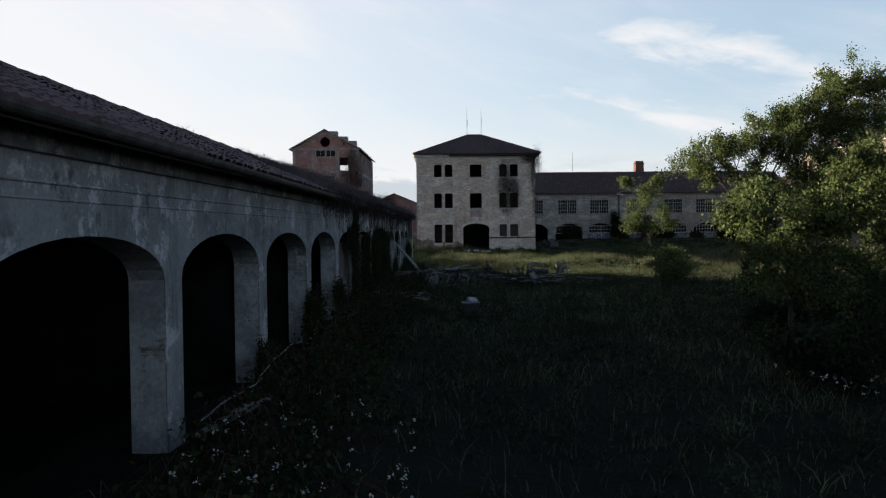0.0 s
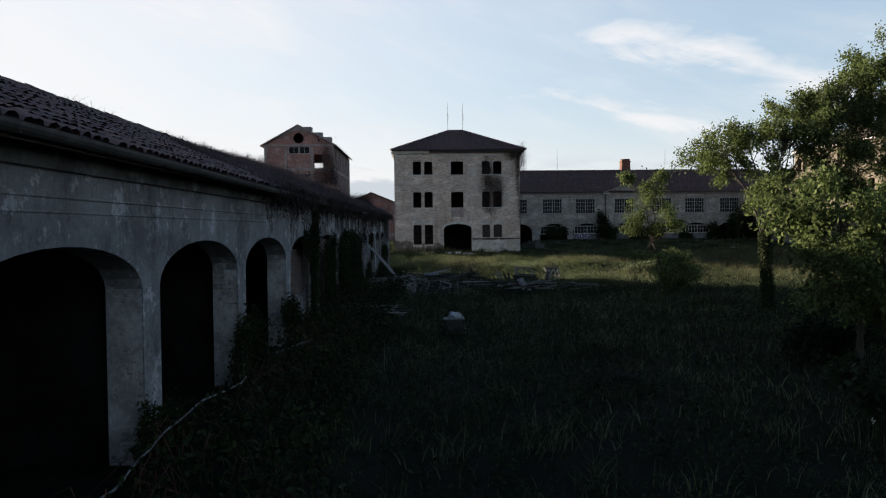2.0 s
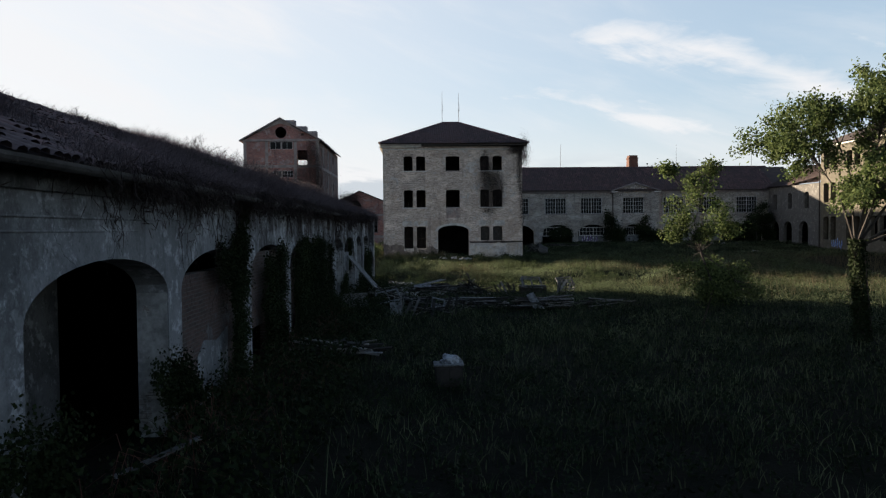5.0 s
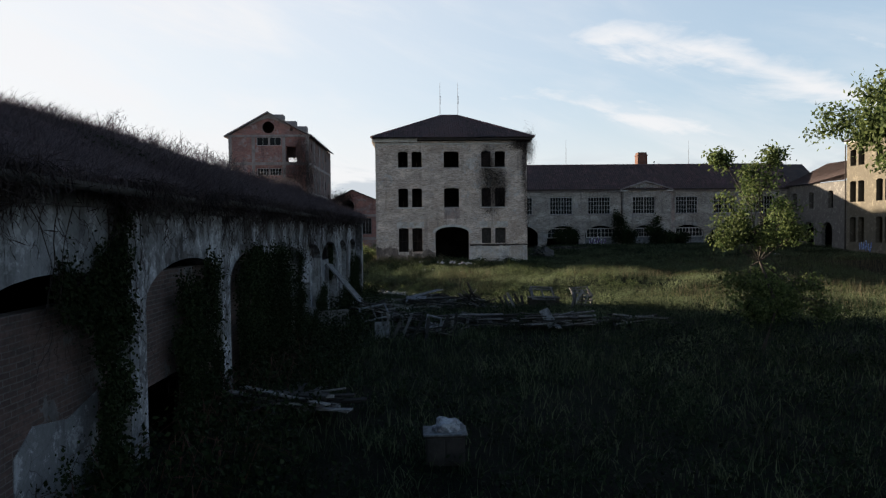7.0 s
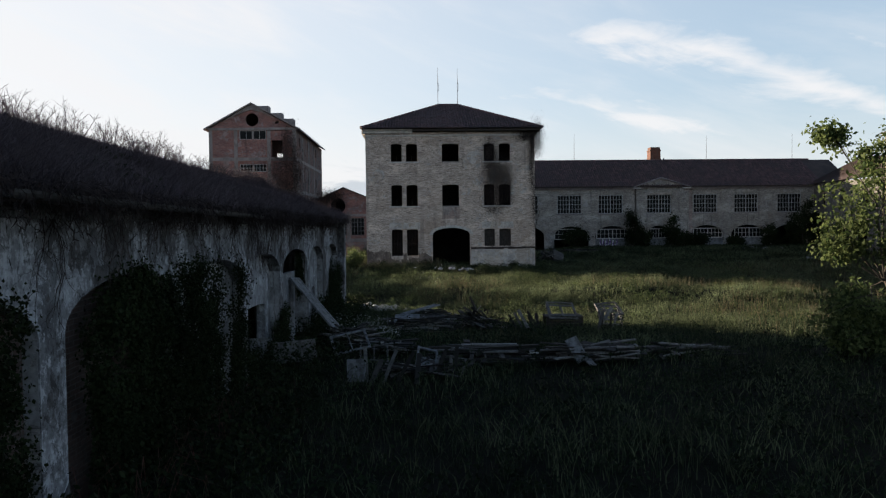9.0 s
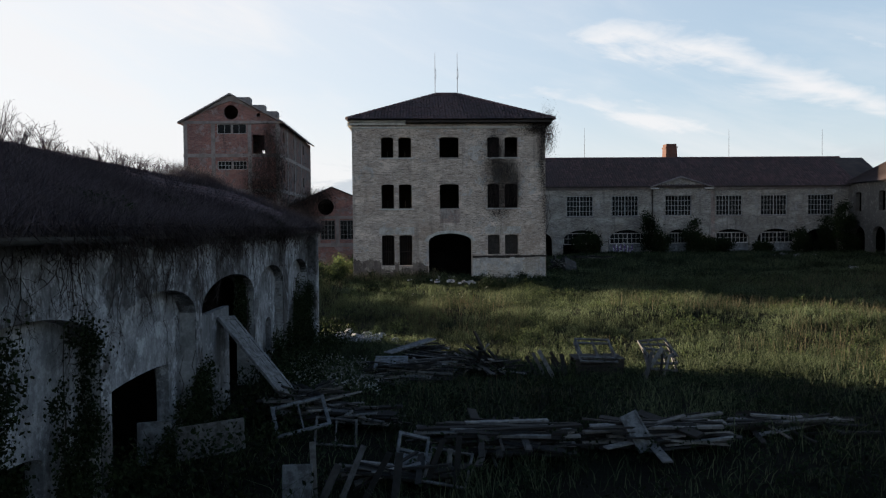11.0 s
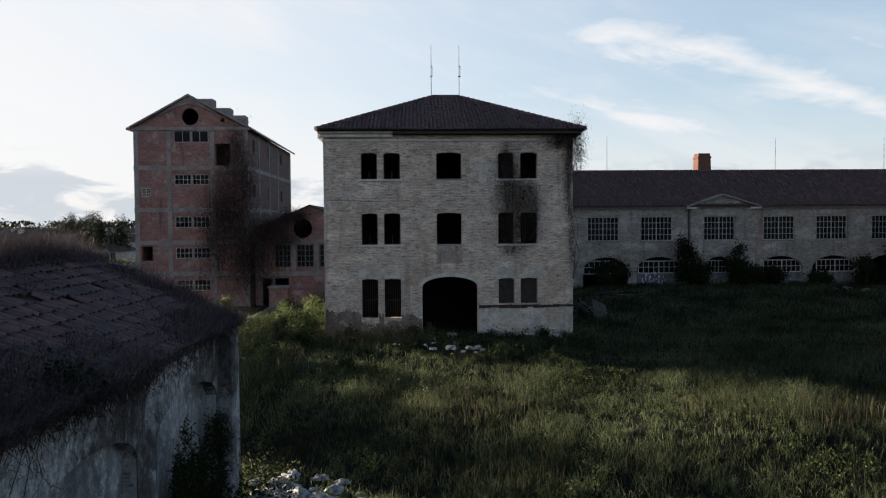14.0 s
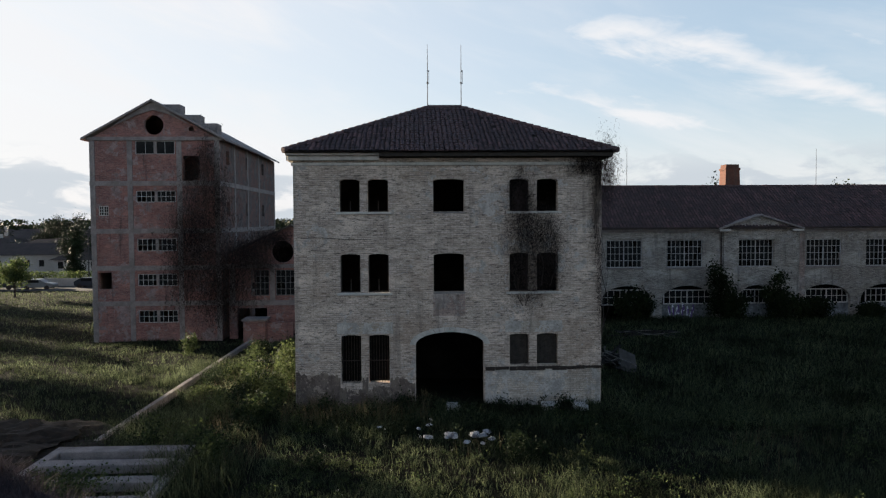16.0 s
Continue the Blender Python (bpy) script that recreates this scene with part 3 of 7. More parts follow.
# ---- the long arcade ----
ARC = Matrix.Translation((-3.75, 12, 0.025)) @ Matrix(((0.0165, -1, 0, 0), (1, 0.0165, 0.005, 0), (-0.005, 0, 1, 0), (0, 0, 0, 1)))
ARC_END, ARC_START, EAVE, RIDGE, HALF = 49.2, -26.0, 4.45, 6.12, 3.95
BAYS = [(-1.7 + 4.65 * (n - 1), 2.35 + 4.65 * (n - 1)) for n in range(-4, 8)] + [(30.6, 34.6), (35.0, 39.6), (40.05, 43.6), (44.5, 48.4)]
arcade = thing("arcade_building", "long low derelict arcade with grey peeling plaster and tiled roof", "building", ARC)
SPRING, RISE = 2.76, 0.62
holes = [opening(a, b, -0.6, SPRING, RISE) for a, b in BAYS]
part("front_wall", wall_bm(ARC_START, 16.6, -0.6, EAVE + 0.06, 0.5, [o for o in holes if o[1] < 16.7]), PLASTER, arcade, "grey lime plaster over brick")
part("front_wall", wall_bm(16.603, ARC_END, -0.6, EAVE + 0.06, 0.5, [o for o in holes if o[1] > 16.7]), FLAKED, arcade, "badly flaking stained plaster over brick")
for a, b in BAYS:
    for u in (a, b):
        s = 0.004 if u == a else -0.004
        part("pier_face", boxes((min(u, u + s), max(u, u + s), 0.02, 0.5, -0.6, SPRING)), JAMB, arcade, "bare brick pier side with scraps of plaster, lightened for skylight")
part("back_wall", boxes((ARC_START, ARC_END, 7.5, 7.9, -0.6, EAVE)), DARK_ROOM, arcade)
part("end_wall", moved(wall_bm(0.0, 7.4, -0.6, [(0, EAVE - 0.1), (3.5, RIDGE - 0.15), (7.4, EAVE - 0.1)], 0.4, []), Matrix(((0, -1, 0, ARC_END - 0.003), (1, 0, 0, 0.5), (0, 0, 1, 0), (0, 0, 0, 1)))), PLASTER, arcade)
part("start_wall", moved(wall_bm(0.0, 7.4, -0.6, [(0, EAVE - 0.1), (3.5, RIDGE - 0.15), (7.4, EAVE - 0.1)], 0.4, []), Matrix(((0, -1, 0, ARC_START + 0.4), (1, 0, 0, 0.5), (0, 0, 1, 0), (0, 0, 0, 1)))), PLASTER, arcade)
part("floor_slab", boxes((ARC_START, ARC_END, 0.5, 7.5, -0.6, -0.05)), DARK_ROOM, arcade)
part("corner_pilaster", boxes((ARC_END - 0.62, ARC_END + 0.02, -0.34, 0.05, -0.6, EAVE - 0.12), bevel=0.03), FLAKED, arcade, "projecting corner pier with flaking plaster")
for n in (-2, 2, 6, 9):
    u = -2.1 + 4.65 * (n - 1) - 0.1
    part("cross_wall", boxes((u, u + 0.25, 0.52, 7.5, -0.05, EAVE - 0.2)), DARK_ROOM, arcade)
bm = bmesh.new()
for side in (0, 1):
    d = [(-0.42, EAVE), (HALF - 0.42, RIDGE)] if side == 0 else [(8.3, EAVE), (HALF - 0.42, RIDGE)]
    p = []
    for off in (0.0, -0.12):
        for u in (ARC_START - 0.2, ARC_END + 0.15):
            for dd, zz in d:
                p.append(bm.verts.new((u, dd, zz + off)))
    for q in ((0, 1, 3, 2), (4, 6, 7, 5), (0, 2, 6, 4), (0, 4, 5, 1), (2, 3, 7, 6)):
        bm.faces.new([p[i] for i in q])
roof_a = part("roof", bm, FAR_ROOF, arcade, "sagging clay tiles under dead grass")
UPA = Vector((0, HALF, RIDGE - EAVE))
lay_tiles((ARC_START, -0.46, EAVE + 0.005), (1, 0, 0), UPA, ARC_END - ARC_START + 0.1, UPA.length, lambda u, s: s < UPA.length, roof_a, (ARC_START * -1 - 7.5, ARC_START * -1 - 1.5), seed=3)
bm = bmesh.new()
for i in range(170):
    u = ARC_START + i * 0.45
    tube(bm, [(u, HALF - 0.42, RIDGE + 0.02 + 0.02 * math.sin(i * 1.7)), (u + 0.47, HALF - 0.42, RIDGE + 0.04)], [0.13, 0.11], 8)
part("ridge_tiles", bm, TILE, roof_a, "", "stuff")
# damp plinth at the foot of each pier
for (a0, b0), (a1, b1) in zip(BAYS, BAYS[1:]):
    k = 0.55 + 0.3 * noise.noise((a1 * 0.7, 0.4, 2.2))
    part("pier_plinth", moved(wall_bm(b0 + 0.002, a1 - 0.002, -0.6, [(b0 + 0.002, k + 0.12), ((b0 + a1) / 2, k - 0.05), (a1 - 0.002, k + 0.2)], 0.03, []), Matrix.Translation((0, -0.012, 0))), DAMP_AND_SHADE, arcade, "plaster blackened by rising damp")
# cornice under the eaves: two stepped bands and a soffit darkened for eaves shade
for dd, za, zb, ue, mat in ((-0.016, 0.72, 0.69, 10.5, PLASTER), (-0.022, 0.56, 0.53, 12.0, PLASTER), (-0.07, 0.27, 0.02, ARC_END, DAMP_AND_SHADE)):
    part("cornice_band", boxes((ARC_START, ue, dd, 0.02, EAVE - za, EAVE - zb), bevel=0.008), mat, arcade, "plaster cornice band, the top one blackened for eaves shade")
# half-round gutter in lengths, gone in places
for u0, u1, sag in ((ARC_START, -12, 0.0), (-11.98, -2.0, 0.0), (-1.98, 9.0, 0.02), (9.03, 17.5, 0.05), (19.5, 30.0, 0.06)):
    bm = bmesh.new()
    for k in range(9):
        a0, a1 = math.pi * (1 + k / 8.0), math.pi * (1 + (k + 1) / 8.0)
        if k == 8:
            continue
        for r in (0.085,):
            v = [bm.verts.new((u, -0.50 + r * math.cos(a), EAVE + 0.0 + r * math.sin(a) - (sag if u == u1 else 0))) for u, a in ((u0, a0), (u1, a0), (u1, a1), (u0, a1))]
            bm.faces.new(v)
    bmesh.ops.remove_doubles(bm, verts=bm.verts, dist=1e-4)
    bmesh.ops.solidify(bm, geom=bm.faces, thickness=0.008)
    g = part("gutter", bm, GUTTER, arcade, "sagging half-round sheet-metal gutter")
    for i in range(int((u1 - u0) / 1.6)):
        part("gutter_bracket", boxes((u0 + 0.5 + i * 1.6, u0 + 0.53 + i * 1.6, -0.6, -0.36, EAVE - 0.10, EAVE - 0.085)), RUST, g)
# what fills the farther bays
FILL = {4: ("brick", 0.25, [opening(0.3, 1.0, -0.6, -0.5)], 2.95), 5: ("brick", 0.2, [opening(0.3, 2.6, -0.6, 1.35)], 3.2), 6: ("brick", 0.3, [], 3.2),
        8: ("plaster", 0.33, [opening(0.5, 3.3, -0.6, 1.8, 0.1)], 3.3), 7: ("plaster", 0.3, [opening(0.6, 3.0, -0.6, 1.4, 0.2)], 3.3), 10: ("plaster", 0.26, [opening(2.0, 2.8, -0.6, 1.5, 0.2)], 3.3), 11: ("plaster", 0.26, [], 3.3)}
for n, (what, back, ops, high) in FILL.items():
    a, b = BAYS[n + 4]
    w = b - a
    tops = [(w * i / 12, min(high, SPRING + (RISE - 0.01) * math.sqrt(max(0, 1 - (i / 6 - 1) ** 2)))) for i in range(13)]
    bm = moved(wall_bm(0, w, -0.6, tops, 0.24, ops), Matrix.Translation((a, back, 0)))
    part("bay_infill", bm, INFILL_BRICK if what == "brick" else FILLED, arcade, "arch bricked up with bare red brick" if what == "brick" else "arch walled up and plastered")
# a recessed inner wall in one bay, a plaster patch on the bricked-up arch
a, b = BAYS[3 + 4]
# added wall, painted near black, hides the paler inner wall from the next arch
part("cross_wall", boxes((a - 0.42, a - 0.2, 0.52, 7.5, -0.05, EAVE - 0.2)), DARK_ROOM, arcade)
part("inner_wall", boxes((a - 0.19, b + 0.3, 1.9, 2.1, -0.05, EAVE - 0.2)), DAMP_AND_SHADE, arcade, "plastered wall set back inside the arch, coloured dim for shade")
a, b = BAYS[4 + 4]
part("plaster_patch", wall_bm(a + 1.5, a + 3.5, -0.2, [(a + 1.5, 1.35), (a + 1.9, 1.62), (a + 2.7, 1.5), (a + 3.5, 1.68)], 0.02, [], 0.238), PLASTER, arcade, "grey plaster patch left on the bare brick")
a, b = BAYS[9 + 4]
part("inner_partition", moved(wall_bm(a + 0.005, a + 2.25, -0.3, [(a + 0.005, 2.62), (a + 2.25, 2.62)], 0.14, []), Matrix.Translation((0, 0.06, 0))), PLASTER, arcade, "pale plastered partition inside the arch")

# ---- the three-storey house ----
MB = Matrix.Translation((-2.95, 81.8, 0))
house = thing("main_house", "derelict three-storey pale brick house with a hipped tile roof", "building", MB)
W, D, TOP = 13.55, 11.4, 11.45
LEFT1, LEFT2, MID, RIGHT1, RIGHT2 = (2.0, 2.88), (3.22, 4.12), (6.09, 7.45), (9.45, 10.31), (10.66, 11.6)
wins = []
for lo, hi in ((9.1, 10.44), (5.55, 7.17)):
    wins += [opening(a, b, lo, hi, 0.09) for a, b in (LEFT1, LEFT2, MID, RIGHT1, RIGHT2)]
wins += [opening(a, b, 1.56, 3.62, 0.07) for a, b in (LEFT1, LEFT2)] + [opening(a, b, 2.28, 3.60, 0.07) for a, b in (RIGHT1, RIGHT2)]
CART = opening(5.28, 8.3, -0.4, 3.22, 0.56)
part("front_wall", wall_bm(0, W, -0.8, TOP, 0.45, wins + [CART]), PALE_BRICK, house, "weathered pale brick with worn courses")
sidewins = [opening(2 + 3.2 * i, 3 + 3.2 * i, z, z + 1.5, 0.1) for i in range(3) for z in (2.2, 5.6, 9.1)]
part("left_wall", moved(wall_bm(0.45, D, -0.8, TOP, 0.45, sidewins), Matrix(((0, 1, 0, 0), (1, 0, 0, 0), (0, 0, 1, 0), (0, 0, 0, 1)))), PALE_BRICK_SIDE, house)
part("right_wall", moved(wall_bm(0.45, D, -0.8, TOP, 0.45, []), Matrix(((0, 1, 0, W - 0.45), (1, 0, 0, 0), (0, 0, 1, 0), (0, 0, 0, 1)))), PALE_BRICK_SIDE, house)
part("back_wall", moved(wall_bm(0.45, W - 0.45, -0.8, TOP, 0.45, []), Matrix.Translation((0, D - 0.45, 0))), PALE_BRICK, house)
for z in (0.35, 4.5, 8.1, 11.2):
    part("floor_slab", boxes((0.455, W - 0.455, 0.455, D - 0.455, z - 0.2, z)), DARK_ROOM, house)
part("partition_wall", boxes((0.46, W - 0.46, 5.2, 5.4, 0.36, 11.0)), DARK_ROOM, house, "inner wall coloured near black for the room's shade")
for z, pairs in ((9.1, ((1.85, 4.25), (9.3, 11.75))), (5.55, ((1.85, 4.25), (9.3, 11.75)))):
    for a, b in pairs:
        part("window_sill", boxes((a, b, -0.09, 0.2, z - 0.11, z - 0.004), bevel=0.015), STONE, house)
for z in (9.1, 5.55):
    part("window_sill", boxes((MID[0] - 0.02, MID[1] + 0.02, -0.03, 0.2, z - 0.08, z - 0.004)), CONCRETE, house)
for a, b in ((1.95, 4.18), (9.38, 11.68)):
    part("lintel_band", boxes((a - 0.12, b + 0.12, -0.012, 0.05, 3.74, 4.24)), PATCH, house, "pale plaster band with flaking edge")
for z in (7.34, 10.6):
    for a, b in (LEFT1, LEFT2, MID, RIGHT1, RIGHT2):
        n = int((b - a + 0.3) / 0.085)
        part("flat_arch", boxes(*[(a - 0.15 + i * (b - a + 0.3) / n, a - 0.15 + (i + 0.82) * (b - a + 0.3) / n, -0.012, 0.1, z - 0.02, z + 0.24) for i in range(n)]), PALE_BRICK, house, "soldier course of upright bricks", "stuff")
part("brick_patch", moved(wall_bm(MID[0] - 0.03, MID[1] + 0.03, 4.5, 5.45, 0.06, []), Matrix.Translation((0, -0.006, 0))), PATCH_BRICK, house, "reddish brick repair patch")
part("plinth_plaster", moved(wall_bm(8.36, W - 0.06, -0.2, 2.12, 0.05, []), Matrix.Translation((0, -0.03, 0))), PATCH, house, "pale cement patch with a ragged top edge")
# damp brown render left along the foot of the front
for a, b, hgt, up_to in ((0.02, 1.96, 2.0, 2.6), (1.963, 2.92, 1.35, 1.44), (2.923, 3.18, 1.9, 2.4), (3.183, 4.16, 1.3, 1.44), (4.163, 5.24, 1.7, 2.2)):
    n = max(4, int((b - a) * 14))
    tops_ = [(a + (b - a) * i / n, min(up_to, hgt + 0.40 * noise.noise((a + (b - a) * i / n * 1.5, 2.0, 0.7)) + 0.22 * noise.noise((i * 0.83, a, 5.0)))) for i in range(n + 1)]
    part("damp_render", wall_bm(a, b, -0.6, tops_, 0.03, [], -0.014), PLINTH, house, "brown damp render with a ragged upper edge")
# ring of the cart arch
xc, hw = (CART[0] + CART[1]) / 2, (CART[1] - CART[0]) / 2
for i in range(22):
    q0, q1 = math.pi * (i + 0.05) / 22, math.pi * (i + 0.95) / 22
    v, bm = [], bmesh.new()
    for dd in (-0.03, 0.2):
        for q, g in ((q0, 1.0), (q1, 1.0), (q1, 1.17), (q0, 1.17)):
            v.append(bm.verts.new((xc - hw * g * math.cos(q), dd, 3.22 + 0.56 * (g + (0.17 if g > 1 else 0)) * math.sin(q) + (0.0 if g == 1 else 0.02))))
    for q in ((0, 1, 2, 3), (4, 7, 6, 5), (0, 4, 5, 1), (1, 5, 6, 2), (2, 6, 7, 3), (3, 7, 4, 0)):
        bm.faces.new([v[k] for k in q])
    part("voussoir", bm, STONE, house, "pale flaking arch stone")
# a ragged ledge over the cement patch, a cable across the front
bm = bmesh.new()
x = 8.36
while x < W - 0.3:
    w_ = random.uniform(0.12, 0.5)
    box(bm, x, x + w_ * 0.96, -0.075, 0.02, 2.125 - random.uniform(0.02, 0.10), 2.19 + random.uniform(0, 0.03))
    x += w_
part("broken_ledge", bm, RUST, house, "dark ragged ledge over the cement patch", "stuff")
part("cable", tube(bmesh.new(), [(x_, -0.03, 7.93 + 0.05 * math.sin(x_ * 1.7)) for x_ in (0.3, 0.9, 1.5, 2.4, 3.2)], [0.012] * 5, 5), RUST, house, "black cable clipped to the brickwork")
# window leaves and bars
for a, b in (LEFT1, LEFT2):
    part("window_grille", boxes(*[(a + 0.08 + i * (b - a - 0.16) / 6 - 0.012, a + 0.08 + i * (b - a - 0.16) / 6 + 0.012, 0.2, 0.225, 1.57, 3.66) for i in range(7)], (a, b, 0.195, 0.23, 2.5, 2.54)), RUST, house, "rusty iron bars")
for (a, b), z in (((RIGHT1[0], RIGHT1[1]), 2.29), ((RIGHT2[0], RIGHT2[1]), 2.29)):
    part("shutter", boxes(*[(a + 0.02 + i * (b - a - 0.04) / 5, a + 0.02 + (i + 0.93) * (b - a - 0.04) / 5, 0.22, 0.26, z, z + 1.35) for i in range(5)]), DARK_WOOD, house, "closed dark plank shutter")
for z0, z1 in ((9.1, 10.45), (5.55, 7.18)):
    for a, b in (LEFT1, LEFT2, RIGHT1):
        part("window_frame", boxes((a, a + 0.05, 0.3, 0.36, z0, z1), (b - 0.05, b, 0.3, 0.36, z0, z1), (a, b, 0.305, 0.355, z0, z0 + 0.05), ((a + b) / 2 - 0.02, (a + b) / 2 + 0.02, 0.305, 0.355, z0, z0 + 0.35 * (z1 - z0))), DARK_WOOD, house, "rotten empty wooden frame")
# cornice, pale where it survives
part("cornice", boxes((-0.26, 3.75, -0.42, 0.1, TOP + 0.08, TOP + 0.2), (-0.18, 3.75, -0.26, 0.1, TOP - 0.12, TOP + 0.077), (-0.08, W, -0.08, 0.1, TOP - 0.34, TOP - 0.2), bevel=0.02), STONE, house, "pale moulded cornice, broken off part-way")
part("cornice_side", boxes((-0.30, 0.1, 0.11, D + 0.3, TOP - 0.1, TOP + 0.2)), STONE, house)
part("eave_board", boxes((3.76, W + 0.36, -0.55, 0.1, TOP + 0.03, TOP + 0.2), (W + 0.005, W + 0.5, 0.11, D + 0.5, TOP + 0.03, TOP + 0.2)), DARK_WOOD, house, "rotten dark eaves boards")
OV, RZ = 0.62, 14.47
E4 = [(-0.3, -OV), (W + 0.55, -OV), (W + 0.55, D + OV), (-0.3, D + OV)]
R2 = [(6.05, D / 2), (7.7, D / 2)]
EZ = TOP + 0.22
bm = bmesh.new()
ev = [bm.verts.new((x, y, EZ)) for x, y in E4]
rv = [bm.verts.new((x, y, RZ)) for x, y in R2]
for f in ((ev[0], ev[1], rv[1], rv[0]), (ev[1], ev[2], rv[1]), (ev[2], ev[3], rv[0], rv[1]), (ev[3], ev[0], rv[0])):
    bm.faces.new(f)
bm.faces.new([bm.verts.new((x, y, EZ - 0.03)) for x, y in E4])
roof_m = part("roof", bm, FAR_ROOF, house, "dark hipped roof of curved clay tiles")
up = Vector((0, D / 2 + OV, RZ - EZ))
slope = up.length
wid = W + 0.85
lay_tiles((-0.3, -OV - 0.04, EZ), (1, 0, 0), up, wid, slope, lambda u, s: 6.35 * s / slope < u < wid - (wid - 8.0) * s / slope, roof_m, (4.5, 10.5), seed=5, ragged=0.004)
up2 = Vector((-(W + 0.55 - 7.7), 0, RZ - EZ))
lay_tiles((W + 0.59, -OV, EZ), (0, 1, 0), up2, D + 2 * OV, up2.length, lambda u, s: (D / 2 + OV) * s / up2.length < u < (D + 2 * OV) - (D / 2 + OV) * s / up2.length, roof_m, None, seed=6)
bm = bmesh.new()
for a, b in ((E4[0], R2[0]), (E4[1], R2[1])):
    n = 22
    for i in range(n):
        p0 = [a[0] + (b[0] - a[0]) * i / n, a[1] + (b[1] - a[1]) * i / n, EZ + (RZ - EZ) * i / n + 0.06]
        p1 = [a[0] + (b[0] - a[0]) * (i + 1.1) / n, a[1] + (b[1] - a[1]) * (i + 1.1) / n, EZ + (RZ - EZ) * (i + 1.1) / n + 0.05]
        tube(bm, [p0, p1], [0.14, 0.11], 7)
for i in range(4):
    tube(bm, [(6.0 + 0.43 * i, D / 2, RZ + 0.04), (6.46 + 0.43 * i, D / 2, RZ + 0.06)], [0.15, 0.13], 8)
part("hip_tiles", bm, TILE, roof_m, "", "stuff")


def mast(x, y, z0, z1, name="roof_mast", r=0.022, loop=True):
    t = thing(name, "thin upright lightning mast on the roof ridge", "mast", Matrix.Translation((x, y, z0)), "roof masts")
    h = z1 - z0
    part("pole", tube(bmesh.new(), [(0, 0, -0.3), (0, 0, h * 0.62), (0.0, 0, h)], [r, r * 0.8, r * 0.4], 6), RUST, t)
    if loop:
        part("clamp", boxes((-0.05, 0.05, -0.02, 0.02, h * 0.38, h * 0.40), (0.06, 0.08, -0.01, 0.01, h * 0.38, h * 0.58), (-0.02, 0.08, -0.01, 0.01, h * 0.57, h * 0.59)), RUST, t)


mast(3.05, 87.5, RZ + 0.05, 17.75)
mast(4.78, 87.5, RZ + 0.05, 17.75)

# ---- the long two-storey wing ----
WG = Matrix.Translation((10.6, 103.0, 0))
wing = thing("long_wing", "derelict two-storey brick wing with multi-paned windows and arched ground floor", "building", WG)
WL_, WD, WTOP, WR = 35.4, 9.6, 8.0, 11.3
UPW = [1.2, 6.02, 10.62, 16.05, 21.28, 25.9, 30.8]
LOWC = [7.6, 12.2, 17.4, 22.8, 27.5, 32.3]
wops = [opening(a, a + 2.72, 5.1, 7.15) for a in UPW]
LOW = []
for c in LOWC:
    LOW.append((c - 1.95, c + 1.95) if c != 17.4 else (c - 1.4, c + 1.4))
wops += [opening(a, b, 0.4, 2.6, 1.12) for a, b in LOW] + [opening(1.2, 4.6, 0.4, 2.6, 1.1)]
part("front_wall", wall_bm(0.4, WL_, 0, WTOP, 0.45, wops), WING_BRICK, wing, "grey plastered brick, stained under the sills")
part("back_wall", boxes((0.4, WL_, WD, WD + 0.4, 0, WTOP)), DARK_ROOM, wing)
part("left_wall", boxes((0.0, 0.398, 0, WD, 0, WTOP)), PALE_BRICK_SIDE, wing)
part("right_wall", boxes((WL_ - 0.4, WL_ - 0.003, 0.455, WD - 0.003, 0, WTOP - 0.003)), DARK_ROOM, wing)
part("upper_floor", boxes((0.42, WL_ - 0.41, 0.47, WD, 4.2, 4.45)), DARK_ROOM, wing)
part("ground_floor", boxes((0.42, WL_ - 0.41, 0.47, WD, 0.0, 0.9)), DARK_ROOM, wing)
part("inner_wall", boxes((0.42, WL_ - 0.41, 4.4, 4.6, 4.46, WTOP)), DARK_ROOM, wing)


def glazed(parent, a, b, z0, z1, d, cols, rows, mat=WHITE_WOOD, rise=0.0, label=""):
    """A casement with thin glazing bars and dirty glass."""
    bm = bmesh.new()
    w, h = b - a, z1 - z0
    for i in range(cols + 1):
        x = a + w * i / cols
        t = 0.04 if i in (0, cols) or i * 2 == cols else 0.019
        hh = z1 + rise * math.sqrt(max(0.0, 1 - ((x - (a + b) / 2) / (w / 2)) ** 2)) if rise else z1
        box(bm, x - t, x + t, d, d + 0.05, z0, hh)
    for j in range(rows + 1):
        t = 0.04 if j in (0, rows) else 0.019
        box(bm, a, b, d + 0.004, d + 0.046, z0 + h * j / rows - t, z0 + h * j / rows + t)
    w_ = part("window_frame", bm, mat, parent, label or "many-paned casement with flaking paint")
    bm = bmesh.new()
    for i in range(cols):
        for j in range(rows):
            if random.random() < 0.22:
                continue
            box(bm, a + w * i / cols + 0.012, a + w * (i + 1) / cols - 0.012, d + 0.022, d + 0.027, z0 + h * j / rows + 0.012, z0 + h * (j + 1) / rows - 0.012)
    part("glazing", bm, GLASS, w_, "dirty panes, some missing", "stuff")
    return w_


